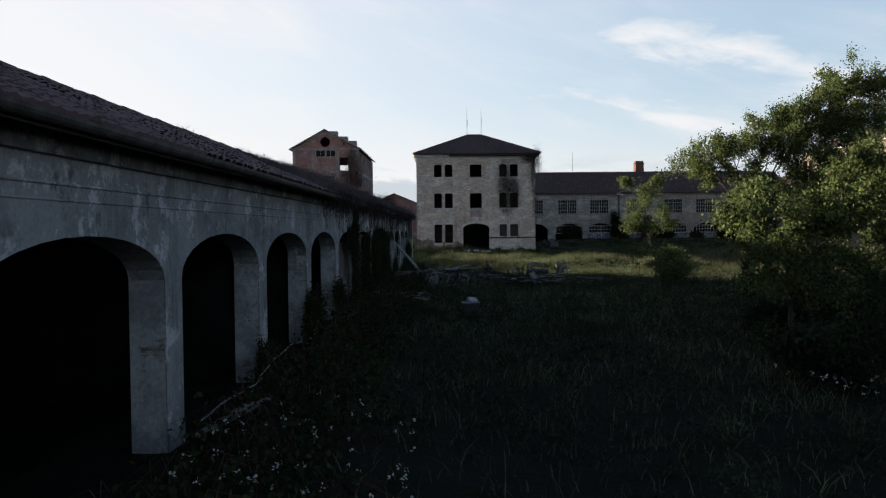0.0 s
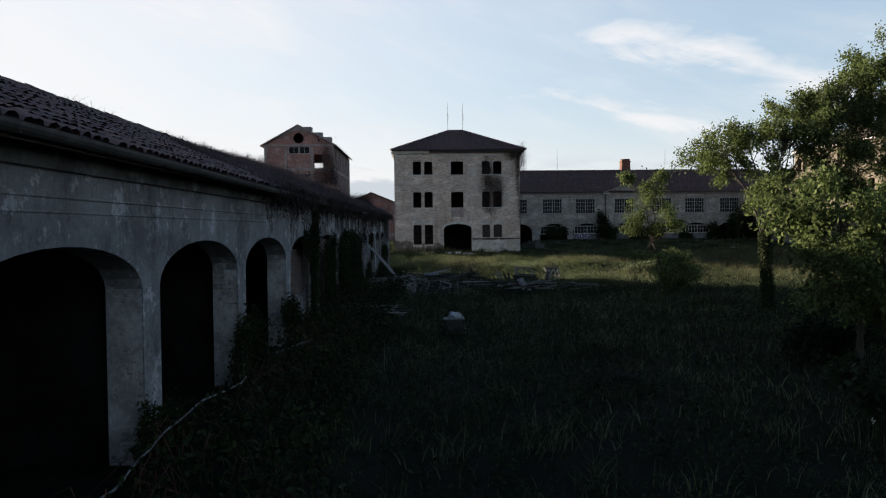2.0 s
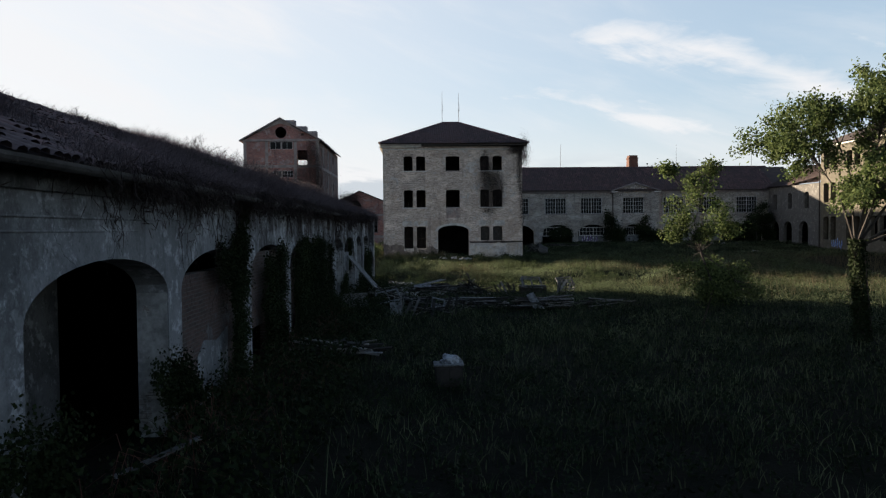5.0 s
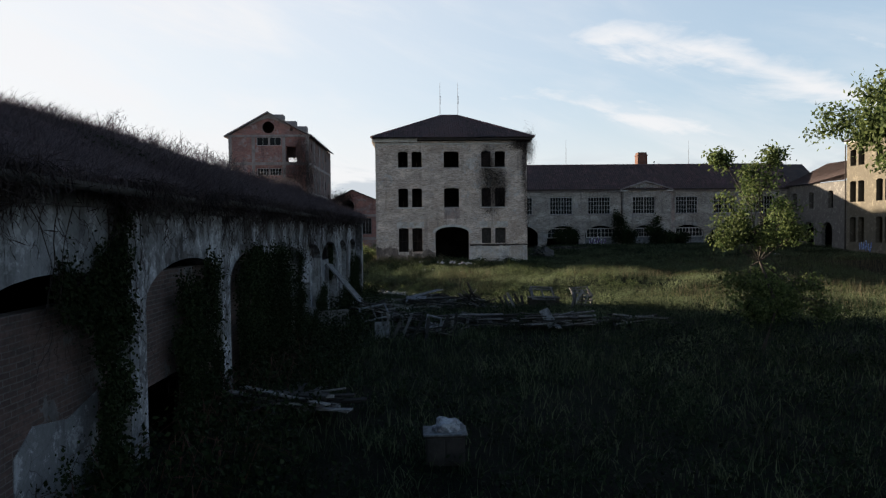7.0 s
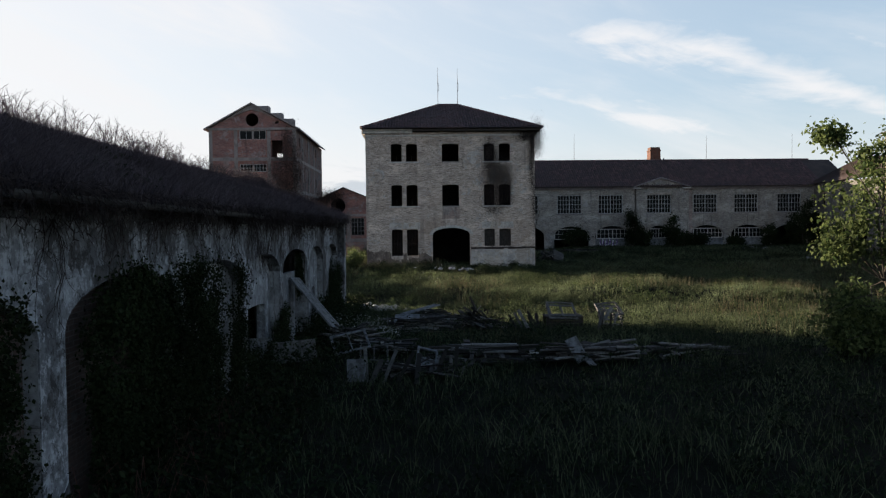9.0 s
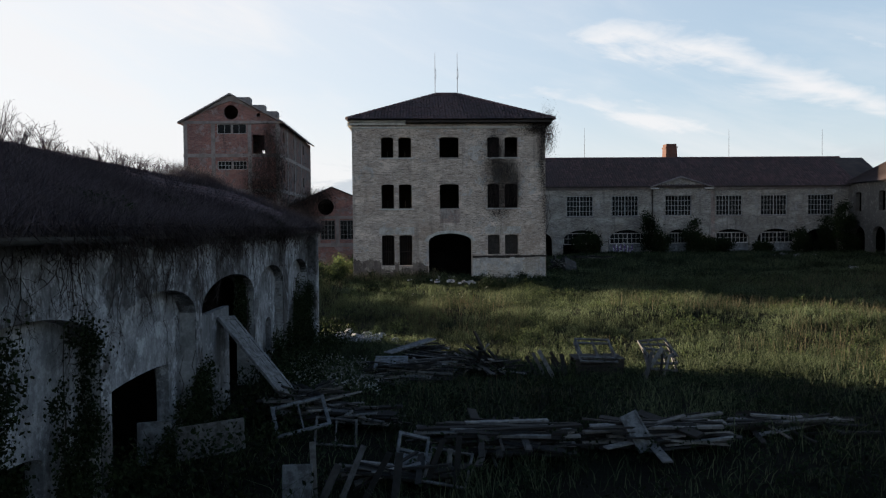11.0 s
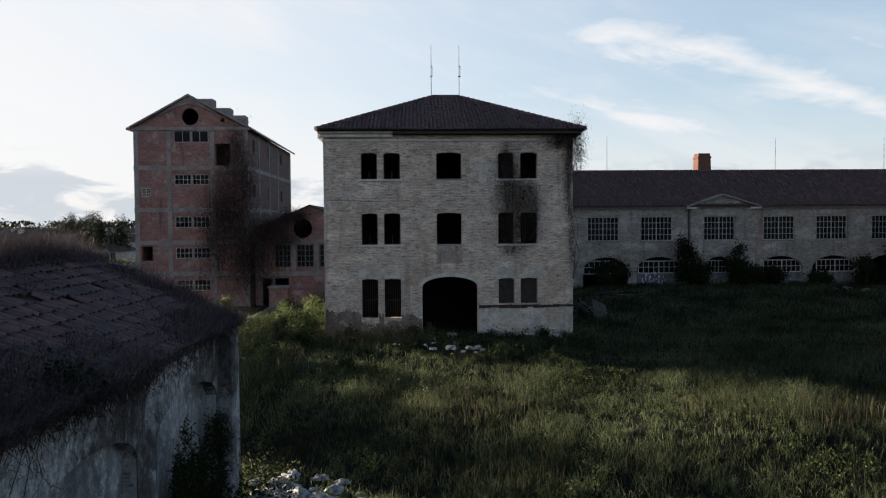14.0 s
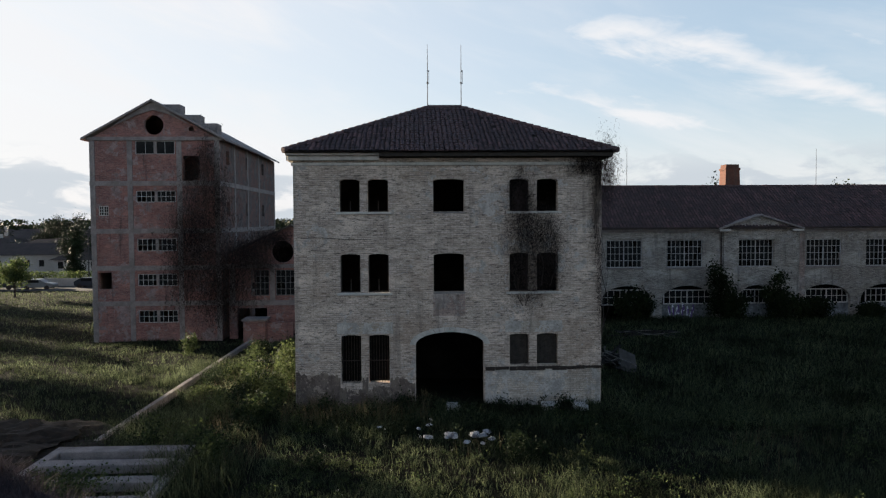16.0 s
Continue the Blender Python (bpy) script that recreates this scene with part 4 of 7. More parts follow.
for a in UPW:
    glazed(wing, a + 0.03, a + 2.69, 5.12, 7.13, 0.12, 8, 4, SASH_PAINT)
    part("window_sill", boxes((a - 0.1, a + 2.82, -0.08, 0.2, 4.98, 5.096)), CONCRETE, wing)
for i, (a, b) in enumerate(LOW):
    if i in (1, 2, 3, 4):
        n0, n1 = (a + 0.02, b - 0.02)
        part("arch_panel", boxes((n0, n1, 0.25, 0.4, 0.4, 2.3)), PLASTER if i != 1 else WHITE_WOOD, wing, "pale panel walling up the lower arch")
        glazed(wing, n0 + 0.5 if i > 2 else n0 + 0.2, n1 - 0.1, 2.33, 3.35, 0.22, 8, 2, STONE)
    elif i == 0:
        glazed(wing, a + 0.1, b - 0.1, 2.3, 3.4, 0.22, 8, 2, STONE)
part("eave_cornice", boxes((0.4, 15.0, -0.30, 0.1, WTOP - 0.12, WTOP + 0.04), (20.6, WL_, -0.30, 0.1, WTOP - 0.12, WTOP + 0.04), (0.4, WL_, -0.10, 0.1, WTOP - 0.30, WTOP - 0.124), bevel=0.015), CONCRETE, wing)
# shallow pediment over a slightly projecting bay
part("centre_bay", wall_bm(14.9, 20.5, 0, [(14.9, WTOP - 0.004), (20.5, WTOP - 0.004)], 0.1, [opening(16.05, 18.77, 5.1, 7.15), opening(16.0, 18.8, 0.4, 2.6, 1.12)], -0.104), WING_BRICK, wing, "projecting pale centre bay")
bm = bmesh.new()
for (x0, z0), (x1, z1) in (((14.4, 7.90), (17.6, 8.93)), ((17.6, 8.93), (20.9, 7.90))):
    v = [bm.verts.new(p) for p in ((x0, -0.42, z0), (x1, -0.42, z1), (x1, -0.42, z1 + 0.13), (x0, -0.42, z0 + 0.13), (x0, 0.5, z0), (x1, 0.5, z1), (x1, 0.5, z1 + 0.13), (x0, 0.5, z0 + 0.13))]
    for q in ((0, 1, 2, 3), (4, 7, 6, 5), (0, 4, 5, 1), (3, 2, 6, 7), (0, 3, 7, 4), (1, 5, 6, 2)):
        bm.faces.new([v[k] for k in q])
ped = part("pediment", bm, CONCRETE, wing, "shallow triangular gable with weathered moulding")
part("pediment_field", wall_bm(14.9, 20.5, 7.99, [(14.9, 8.0), (17.6, 8.92), (20.5, 8.0)], 0.5, [], -0.15), WING_BRICK, ped)
for x in (14.45, 20.0):
    part("pediment_ledge", boxes((x, x + 0.85, -0.43, 0.1, 7.78, 7.92)), STONE, ped)
part("brick_scar", wall_bm(20.75, 21.15, 2.6, [(20.75, 7.6), (21.15, 7.6)], 0.06, [], -0.02), PATCH_BRICK, wing, "strip of bare brick where a pilaster broke away")
part("downpipe", tube(bmesh.new(), [(14.7, -0.1, 1.0), (14.7, -0.1, 7.8)], [0.055, 0.055], 8), RUST, wing, "rusty iron downpipe")
bm = bmesh.new()
for y0, z0, y1, z1 in ((-0.35, WTOP + 0.04, WD / 2, WR), (WD + 0.5, WTOP + 0.04, WD / 2, WR)):
    v = [bm.verts.new(p) for p in ((0, y0, z0), (WL_ + 4, y0, z0), (WL_ + 4, y1, z1), (0, y1, z1), (0, y0, z0 - 0.1), (WL_ + 4, y0, z0 - 0.1), (WL_ + 4, y1, z1 - 0.1), (0, y1, z1 - 0.1))]
    for q in ((0, 1, 2, 3), (4, 7, 6, 5), (0, 4, 5, 1), (0, 3, 7, 4), (1, 5, 6, 2)):
        bm.faces.new([v[k] for k in q])
roof_w = part("roof", bm, FAR_ROOF, wing, "long dark roof of curved clay tiles")
upw = Vector((0, WD / 2 + 0.35, WR - WTOP - 0.04))
lay_tiles((0, -0.38, WTOP + 0.045), (1, 0, 0), upw, WL_ + 0.6, upw.length, lambda u, s: s < upw.length, roof_w, None, 0.25, 0.42, 8, 0.005)
bm = bmesh.new()
for i in range(82):
    tube(bm, [(0.45 * i, WD / 2, WR + 0.05), (0.45 * i + 0.47, WD / 2, WR + 0.06)], [0.13, 0.11], 6)
part("ridge_tiles", bm, TILE, roof_w, "", "stuff")
mast(19.6, 107.8, WR, 14.6, loop=False)
mast(35.3, 107.8, WR, 14.4, loop=False)
mast(45.6, 107.8, WR, 14.4, loop=False)

# ---- chimney behind the wing ----
chimney = thing("brick_chimney", "stout tapered square red brick chimney behind the roof", "chimney", Matrix.Translation((31.78, 116.0, 0)))
bm = bmesh.new()
rings = []
for z, h in ((0, 0.86), (10.5, 0.74), (13.2, 0.64), (13.2, 0.70), (13.4, 0.70), (13.4, 0.61), (13.72, 0.60)):
    rings.append([bm.verts.new((sx * h, sy * h, z)) for sx, sy in ((-1, -1), (1, -1), (1, 1), (-1, 1))])
for r0, r1 in zip(rings, rings[1:]):
    for i in range(4):
        bm.faces.new((r0[i], r0[(i + 1) % 4], r1[(i + 1) % 4], r1[i]))
bm.faces.new(rings[-1])
part("shaft", bm, CHIM, chimney)

# ---- the side house with its ochre wall ----
RH = Matrix.Translation((45.6, 103.2, 0)) @ Matrix(((0, 1, 0, 0), (-1, 0, 0, 0), (0, 0, 1, 0), (0, 0, 0, 1)))
side = thing("corner_house", "grey two-storey link with round arches beside the wing", "building", RH)
part("front_wall", wall_bm(0.0, 12.3, 0, 8.2, 0.4, [opening(u, u + 0.9, 5.4, 7.1, 0.2) for u in (1.4, 5.0, 8.8)] + [opening(u, u + 2.0, 0.6, 2.9, 1.0) for u in (0.9, 4.0, 7.6)]), LINK, side)
part("back_wall", boxes((0, 12.3, 5, 5.3, 0, 8.0)), DARK_ROOM, side)
part("floor_slab", boxes((0.31, 11.9, 0.42, 4.99, 4.2, 4.4)), DARK_ROOM, side)
for u in (0.003, 11.92):
    part("end_wall", boxes((u, u + 0.3, 0.403, 4.997, 0, 8.1)), DARK_ROOM, side)
part("ceiling_slab", boxes((0.31, 11.9, 0.42, 4.99, 7.9, 8.05)), DARK_ROOM, side)
bm = bmesh.new()
v = [bm.verts.new(p) for p in ((-0.3, -0.4, 8.25), (12.28, -0.4, 8.25), (12.28, 5.2, 11.0), (-0.3, 5.2, 11.0), (12.28, 11, 8.0), (-0.3, 11, 8.0))]
bm.faces.new(v[:4]), bm.faces.new((v[3], v[2], v[4], v[5]))
bmesh.ops.solidify(bm, geom=bm.faces, thickness=0.12)
part("roof", bm, plain("dusty_red_roof", (0.070, 0.044, 0.038), (0.048, 0.034, 0.031), 2), side, "worn reddish tile roof")
ochre = thing("ochre_house", "three-storey ochre plastered house with tall windows", "building", RH)
ow = [opening(12.9 + i * 4.2 + k, 13.9 + i * 4.2 + k, z, z + hgt, 0.15) for i in range(6) for k in (0, 1.35) for z, hgt in ((1.8, 2.4), (5.9, 2.0), (9.6, 1.5))]
part("front_wall", wall_bm(12.32, 40, 0, 12.0, 0.4, ow, -0.1), OCHRE, ochre, "sunlit ochre plaster")
part("end_wall", boxes((12.32, 12.7, 0.302, 9, 0, 12.0)), OCHRE, ochre)
part("back_wall", boxes((12.7, 40, 5, 5.3, 0, 12.0)), DARK_ROOM, ochre)
part("far_end_wall", boxes((39.6, 40, 0.302, 9, 0, 12.0)), OCHRE, ochre)
part("eave_band", boxes((12.2, 40.2, -0.3, 9.2, 12.0, 12.2)), STONE, ochre)
bm = bmesh.new()
v = [bm.verts.new(p) for p in ((12.0, -0.6, 12.21), (40.4, -0.6, 12.21), (40.4, 9.5, 12.21), (12.0, 9.5, 12.21), (16.5, 4.5, 14.6), (36, 4.5, 14.6))]
for q in ((0, 1, 5, 4), (1, 2, 5), (2, 3, 4, 5), (3, 0, 4)):
    bm.faces.new([v[k] for k in q])
part("roof", bm, FAR_ROOF, ochre)
part("drainpipe", tube(bmesh.new(), [(12.1, -0.12, 0.6), (12.1, -0.12, 11.9)], [0.06, 0.06], 8), RUST, ochre)

# ---- the red brick tower ----
TW = Matrix.Translation((-21.95, 105.4, 0))
tower = thing("brick_tower", "tall derelict red brick mill tower with a concrete frame", "building", TW)
TWD, TDP, TT, TA = 9.6, 21.5, 15.0, 17.9
gable = [(0, TT), (4.75, TA - 0.2), (TWD, TT)]
strip = ((13.82, 1.0), (10.2, 0.87), (6.5, 0.95), (3.85, 0.92), (1.05, 0.95))
tops = [opening(3.35, 6.3, z, z + h) for z, h in strip]
tops += [opening(4.05, 5.5, 16.0, 16.0, 0.73, 0.73), opening(7.35, 7.75, 15.55, 15.7, 0.2), opening(6.9, 8.12, 11.75, 13.7), opening(0.55, 1.3, 9.2, 9.95), opening(0.45, 1.4, 3.65, 4.9)]
part("front_wall", wall_bm(0, TWD, -0.8, gable, 0.35, tops), RED_BRICK, tower, "red brick panels between concrete members")
part("back_wall", moved(wall_bm(0, TWD, -0.8, gable, 0.35, [opening(3.4, 5.9, 12.9, 14.4)]), Matrix.Translation((0, TDP - 0.35, 0))), RED_BRICK, tower)
side_ops = [opening(2.0 + 3.3 * i, 3.0 + 3.3 * i, z, z + 1.1) for i in (0, 2, 4) for z in (2.0, 5.6, 9.2, 13.2)]
for x in (0.0, TWD - 0.35):
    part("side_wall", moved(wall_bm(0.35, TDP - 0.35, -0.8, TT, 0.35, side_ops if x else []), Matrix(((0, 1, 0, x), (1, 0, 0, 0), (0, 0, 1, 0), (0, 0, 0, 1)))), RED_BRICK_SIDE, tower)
for z in (2.35, 5.05, 7.85, 11.45):
    part("concrete_band", boxes((-0.05, TWD + 0.05, -0.06, 0.05, z, z + 0.36)), CONCRETE, tower)
    part("concrete_band", boxes((TWD + 0.003, TWD + 0.06, 0.053, TDP, z, z + 0.36)), CONCRETE, tower)
    part("floor_slab", boxes((0.36, TWD - 0.36, 0.36, TDP - 0.36, z, z + 0.25)), DARK_ROOM, tower)
part("eave_band", boxes((-0.25, TWD + 0.25, -0.12, 0.05, TT - 0.16, TT + 0.12)), CONCRETE, tower)
for x in (-0.02, 2.75, 6.42, TWD - 0.36):
    z = -0.8
    for zt in (2.347, 5.047, 7.847, 11.447, TT - 0.163):
        part("concrete_column", boxes((x, x + 0.38, -0.052, 0.05, z, zt)), CONCRETE, tower)
        z = zt + 0.366
for y in (4.4, 9.0, 13.6, TDP - 0.4):
    part("concrete_column", boxes((TWD + 0.003, TWD + 0.052, y, y + 0.4, -0.8, TT - 0.1)), CONCRETE, tower)
bm = bmesh.new()
for x0, z0, x1, z1 in ((-0.5, TT + 0.0, 4.75, TA), (TWD + 0.5, TT + 0.0, 4.75, TA)):
    v = [bm.verts.new(p) for p in ((x0, -0.4, z0), (x1, -0.4, z1), (x1, TDP + 0.4, z1), (x0, TDP + 0.4, z0), (x0, -0.4, z0 - 0.16), (x1, -0.4, z1 - 0.16), (x1, TDP + 0.4, z1 - 0.16), (x0, TDP + 0.4, z0 - 0.16))]
    for q in ((0, 3, 2, 1), (4, 5, 6, 7), (0, 1, 5, 4), (0, 4, 7, 3), (3, 7, 6, 2)):
        bm.faces.new([v[k] for k in q])
part("roof", bm, CONCRETE, tower, "concrete roof slab with worn edge")
bm = bmesh.new()
v = [bm.verts.new((x, y, z)) for y in (-0.13, 0.30) for x, z in ((1.6, 15.85), (3.6, 16.75), (4.75, 17.12), (5.9, 16.8), (7.6, 15.95), (4.75, 17.82))]
for q in ((0, 1, 2, 5), (5, 2, 3, 4), (11, 8, 7, 6), (10, 9, 8, 11), (0, 6, 7, 1), (1, 7, 8, 2), (2, 8, 9, 3), (3, 9, 10, 4), (4, 10, 11, 5), (5, 11, 6, 0)):
    bm.faces.new([v[k] for k in q])
part("gable_crown", bm, CONCRETE, tower, "thick concrete crown over an arched brick gable")
for x0, x1, zt in ((4.9, 6.4, 17.75), (6.42, 7.9, 16.95), (7.92, 9.2, 16.3)):
    part("stepped_block", boxes((x0, x1, 1.2, 2.4, TA - (x1 - 4.75) * 0.6 - 0.3, zt), bevel=0.03), CONCRETE, tower, "stepped concrete parapet block on the roof")
for i, (z, h) in enumerate(strip):
    part("mullion", boxes((4.72, 4.94, 0.02, 0.2, z, z + h)), CONCRETE, tower)
    cols = 4 if i == 0 else 8
    glazed(tower, 3.37, 6.28, z + 0.01, z + h - 0.01, 0.06, cols, 1 if i == 0 else 2, SASH_PAINT, label="concrete-barred window strip")
glazed(tower, 0.57, 1.28, 9.22, 9.93, 0.06, 4, 3, STONE)

# ---- low gabled building behind the house ----
LB = Matrix.Translation((-12.0, 106.2, 0))
low_b = thing("low_gable_building", "low derelict brick building with a round gable window", "building", LB)
part("front_wall", wall_bm(0, 10.6, -0.8, [(0, 6.2), (4.8, 8.35), (10.6, 5.9)], 0.35, [opening(3.3, 5.0, 6.35, 6.35, 0.85, 0.85), opening(1.7, 3.1, 2.95, 4.95), opening(3.6, 5.1, 2.95, 4.95), opening(5.6, 7.1, 2.95, 4.95), opening(0.6, 2.9, -0.6, 2.0)]), RED_BRICK, low_b)
for a, b in ((1.7, 3.1), (3.6, 5.1), (5.6, 7.1)):
    glazed(low_b, a + 0.02, b - 0.02, 2.97, 4.93, 0.1, 4, 4, WHITE_WOOD)
part("concrete_band", boxes((0.0, 10.6, -0.05, 0.05, 2.2, 2.6), (0.0, 10.6, -0.05, 0.05, 5.1, 5.4)), CONCRETE, low_b)
for x in (0.1, 3.15, 5.15):
    part("concrete_column", boxes((x, x + 0.4, -0.045, 0.05, 2.603, 5.097)), CONCRETE, low_b)
part("back_wall", moved(wall_bm(0, 10.6, -0.8, [(0, 6.1), (4.8, 8.25), (10.6, 5.8)], 0.3, []), Matrix.Translation((0, 9, 0))), DARK_ROOM, low_b)
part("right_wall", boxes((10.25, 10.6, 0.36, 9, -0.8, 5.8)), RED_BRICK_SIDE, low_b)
bm = bmesh.new()
for x0, z0, x1, z1 in ((-0.0, 6.3, 4.8, 8.45), (10.9, 5.9, 4.8, 8.45)):
    v = [bm.verts.new(p) for p in ((x0, -0.3, z0), (x1, -0.3, z1), (x1, 9.6, z1), (x0, 9.6, z0), (x0, -0.3, z0 - 0.14), (x1, -0.3, z1 - 0.14), (x1, 9.6, z1 - 0.14), (x0, 9.6, z0 - 0.14))]
    for q in ((0, 3, 2, 1), (4, 5, 6, 7), (0, 1, 5, 4), (0, 4, 7, 3), (3, 7, 6, 2)):
        bm.faces.new([v[k] for k in q])
part("roof", bm, FAR_ROOF, low_b)
hut = thing("brick_hut", "small red brick shed with a concrete lid", "shed", Matrix.Translation((-10.3, 103.4, 0)))
part("masonry", boxes((0, 1.6, 0, 1.5, -0.6, 1.35)), RED_BRICK, hut)
part("lid", boxes((-0.1, 1.7, -0.1, 1.6, 1.354, 1.5), bevel=0.02), CONCRETE, hut)
part("low_wall", boxes((1.604, 3.6, 0.3, 0.55, -0.6, 1.2)), RED_BRICK, hut)

# ---- low boundary wall and ruined concrete frame beyond the arcade ----
bm = boxes((-0.13, 0.13, 0, 26.4, -0.7, -0.02), bevel=0.02)
solid("boundary_wall", bm, CONCRETE, "low straight concrete boundary wall in the grass", "wall", "", "", Matrix.Translation((-10.58, 77.5, 0)) @ pose(0, 0, 0, 0, 0, -1.8))
slab = thing("concrete_frame", "ruined roofless concrete pit frame sunk in the grass", "concrete ruin", Matrix.Translation((-10.7, 71.0, 0)))
for y in (0.6, 2.3, 4.0, 5.5):
    part("cross_beam", boxes((0.1, 4.6, y, y + 0.62, 0.1, 0.42), bevel=0.03), CONCRETE, slab)
part("edge_beam", boxes((4.62, 5.0, -0.6, 6.3, -0.4, 0.36), bevel=0.03), CONCRETE, slab)
part("edge_beam", boxes((-0.3, 0.08, -0.6, 6.3, -0.4, 0.36), bevel=0.03), CONCRETE, slab)

r11 = np.random.default_rng(71)
c = np.column_stack([r11.normal(-9.0, 0.85, 2600), r11.normal(72.6, 0.9, 2600), 0.42 + np.abs(r11.normal(0, 0.13, 2600))])
v, f = leaves(c, 0.10, r11, 0.3, 0.75)
stuff("bramble_mat", v, f, WEED_LEAF, "mat of green bramble grown over the concrete beams", "brambles")

# ---- trees ----


def tree(name, label, base, trunk_top, blobs, leaf_n, leaf_size, seed, r=0.2, material=None, forks=0, category="tree"):
    """Tapered trunk, limbs to each crown mass, twigs, and leaves in small sprays at the twig ends."""
    rng = np.random.default_rng(seed)
    t = thing(name, label, category, Matrix.Translation(base))
    b0 = Vector(base)
    bm = bmesh.new()
    top = Vector(trunk_top) - b0
    mid = top * 0.5 + Vector((rng.normal(0, 0.15), rng.normal(0, 0.15), 0))
    tube(bm, [(0, 0, -0.4), (0, 0, 0.1), tuple(mid), tuple(top)], [r * 1.5, r * 1.15, r * 0.9, r * 0.7], 9)
    tips, weight = [], []
    for c, rad in blobs:
        c, rad = Vector(c) - b0, Vector(rad if isinstance(rad, tuple) else (rad, rad, rad))
        m1 = top.lerp(c, 0.5) + Vector(rng.normal(0, 0.25, 3))
        tube(bm, [tuple(top * 0.97), tuple(m1), tuple(c)], [r * 0.42, r * 0.26, r * 0.12], 6)
        vol = rad.x * rad.y * rad.z
        for _ in range(int(max(12, 10 * vol ** 0.75))):
            d = rng.normal(size=3)
            d /= np.linalg.norm(d)
            q = rng.uniform(0.4, 0.98) if rng.random() < 0.88 else rng.uniform(0.95, 1.14)
            tip = c + Vector((d[0] * rad.x * q, d[1] * rad.y * q, d[2] * rad.z * q))
            s = m1.lerp(c, rng.uniform(0.3, 1.0))
            k = s.lerp(tip, 0.55) + Vector((0, 0, 0.12 * (tip - s).length))
            tube(bm, [tuple(s), tuple(k), tuple(tip)], [r * 0.13, r * 0.08, 0.008], 4)
            tips.append((k, tip))
    part("trunk", bm, BARK, t, "grey-brown trunk with ivy-dark bark")
    per = max(6, leaf_n // len(tips))
    cs = []
    for k, tip in tips:
        f = rng.uniform(0.3, 1.05, per)[:, None]
        cs.append(np.array(k) * (1 - f) + np.array(tip) * f + rng.normal(0, 0.22, (per, 3)) * (leaf_size / 0.16))
    v, f = leaves(np.concatenate(cs), leaf_size, rng, 0.35)
    stuff("crown", v, f, material or TREE_LEAF, "loose crown of green leaves", "", t)
    return t


tree("broad_tree", "broad leafy tree with a forked ivy-clad trunk in tall grass", (15.2, 35.4, -0.4), (14.9, 35.4, 3.0),
     [((13.5, 36.2, 6.5), (2.1, 2.0, 1.3)), ((16.0, 35.6, 7.4), (2.5, 2.4, 1.5)), ((18.6, 36.0, 8.5), (2.6, 2.6, 1.9)), ((21.5, 36.5, 9.6), (3.0, 2.8, 2.8)), ((15.6, 34.6, 5.1), (2.2, 2.0, 1.1)), ((19.0, 35.2, 5.8), (2.8, 2.4, 1.8)), ((22.5, 35.2, 5.2), (2.6, 2.4, 2.0)), ((14.6, 36.8, 7.8), (1.3, 1.2, 0.6)), ((17.0, 36.4, 8.9), (1.4, 1.2, 0.7)), ((19.7, 36.3, 10.0), (1.5, 1.4, 0.8)), ((17.6, 34.8, 3.7), (1.5, 1.3, 0.7))], 100000, 0.115, 11, 0.115)
tree("near_tree", "leafy young tree at the edge of the courtyard thicket", (10.2, 20.6, -0.4), (10.0, 20.5, 1.6),
     [((9.4, 20.4, 3.7), (1.7, 1.6, 1.1)), ((11.4, 20.8, 4.2), (1.8, 1.6, 1.3)), ((10.2, 20.4, 2.2), (2.0, 1.8, 1.3)), ((13.2, 20.4, 3.0), (1.8, 1.6, 1.6)), ((12.2, 20.8, 5.2), (1.3, 1.2, 0.7))], 34000, 0.115, 12, 0.09)
tree("small_tree", "slender young tree with an open lit crown and low dark boughs", (11.75, 40.2, -0.3), (11.6, 40.2, 2.7),
     [((11.4, 40.2, 4.7), (1.15, 1.0, 0.8)), ((10.7, 40.2, 4.0), (0.8, 0.8, 0.45)), ((12.4, 40.3, 4.2), (0.8, 0.7, 0.5)), ((11.6, 40.2, 5.5), (0.6, 0.5, 0.35)), ((10.35, 40.2, 5.95), (0.3, 0.2, 0.10)), ((12.1, 40.2, 6.05), (0.3, 0.2, 0.10)),
      ((12.9, 40.2, 3.55), (0.8, 0.7, 0.25)), ((11.6, 40.2, 3.4), (1.2, 0.9, 0.35)), ((10.5, 40.2, 3.35), (0.6, 0.6, 0.22)),
      ((11.2, 40.0, 1.95), (1.1, 0.9, 0.09)), ((12.7, 39.9, 1.8), (1.3, 0.9, 0.10)), ((11.9, 40.0, 1.3), (1.8, 1.2, 0.12)), ((13.3, 40.0, 1.0), (1.1, 0.9, 0.12))], 10500, 0.105, 13, 0.055)
t = thing("ivy", "ivy sleeve clothing the trunk of the broad tree", "ivy", Matrix.Translation((15.2, 35.4, -0.4)))
r3 = np.random.default_rng(8)
q = r3.uniform(0, 1, 5200)
a3 = r3.uniform(0, 2 * math.pi, 5200)
rr = 0.16 + np.abs(r3.normal(0, 0.06, 5200))
v, f = leaves(np.column_stack([-0.25 * q + rr * np.cos(a3), rr * np.sin(a3), 3.6 * q]), 0.075, r3, 0.6, 0.75)
stuff("foliage", v, f, IVY_LEAF, "", "", t)
part("stem", tube(bmesh.new(), [(0.17, -0.1, -0.1), (0.18, -0.1, 0.9), (0.0, -0.19, 1.9), (-0.1, -0.18, 3.3)], [0.04, 0.035, 0.025, 0.015], 6), BARK, t)
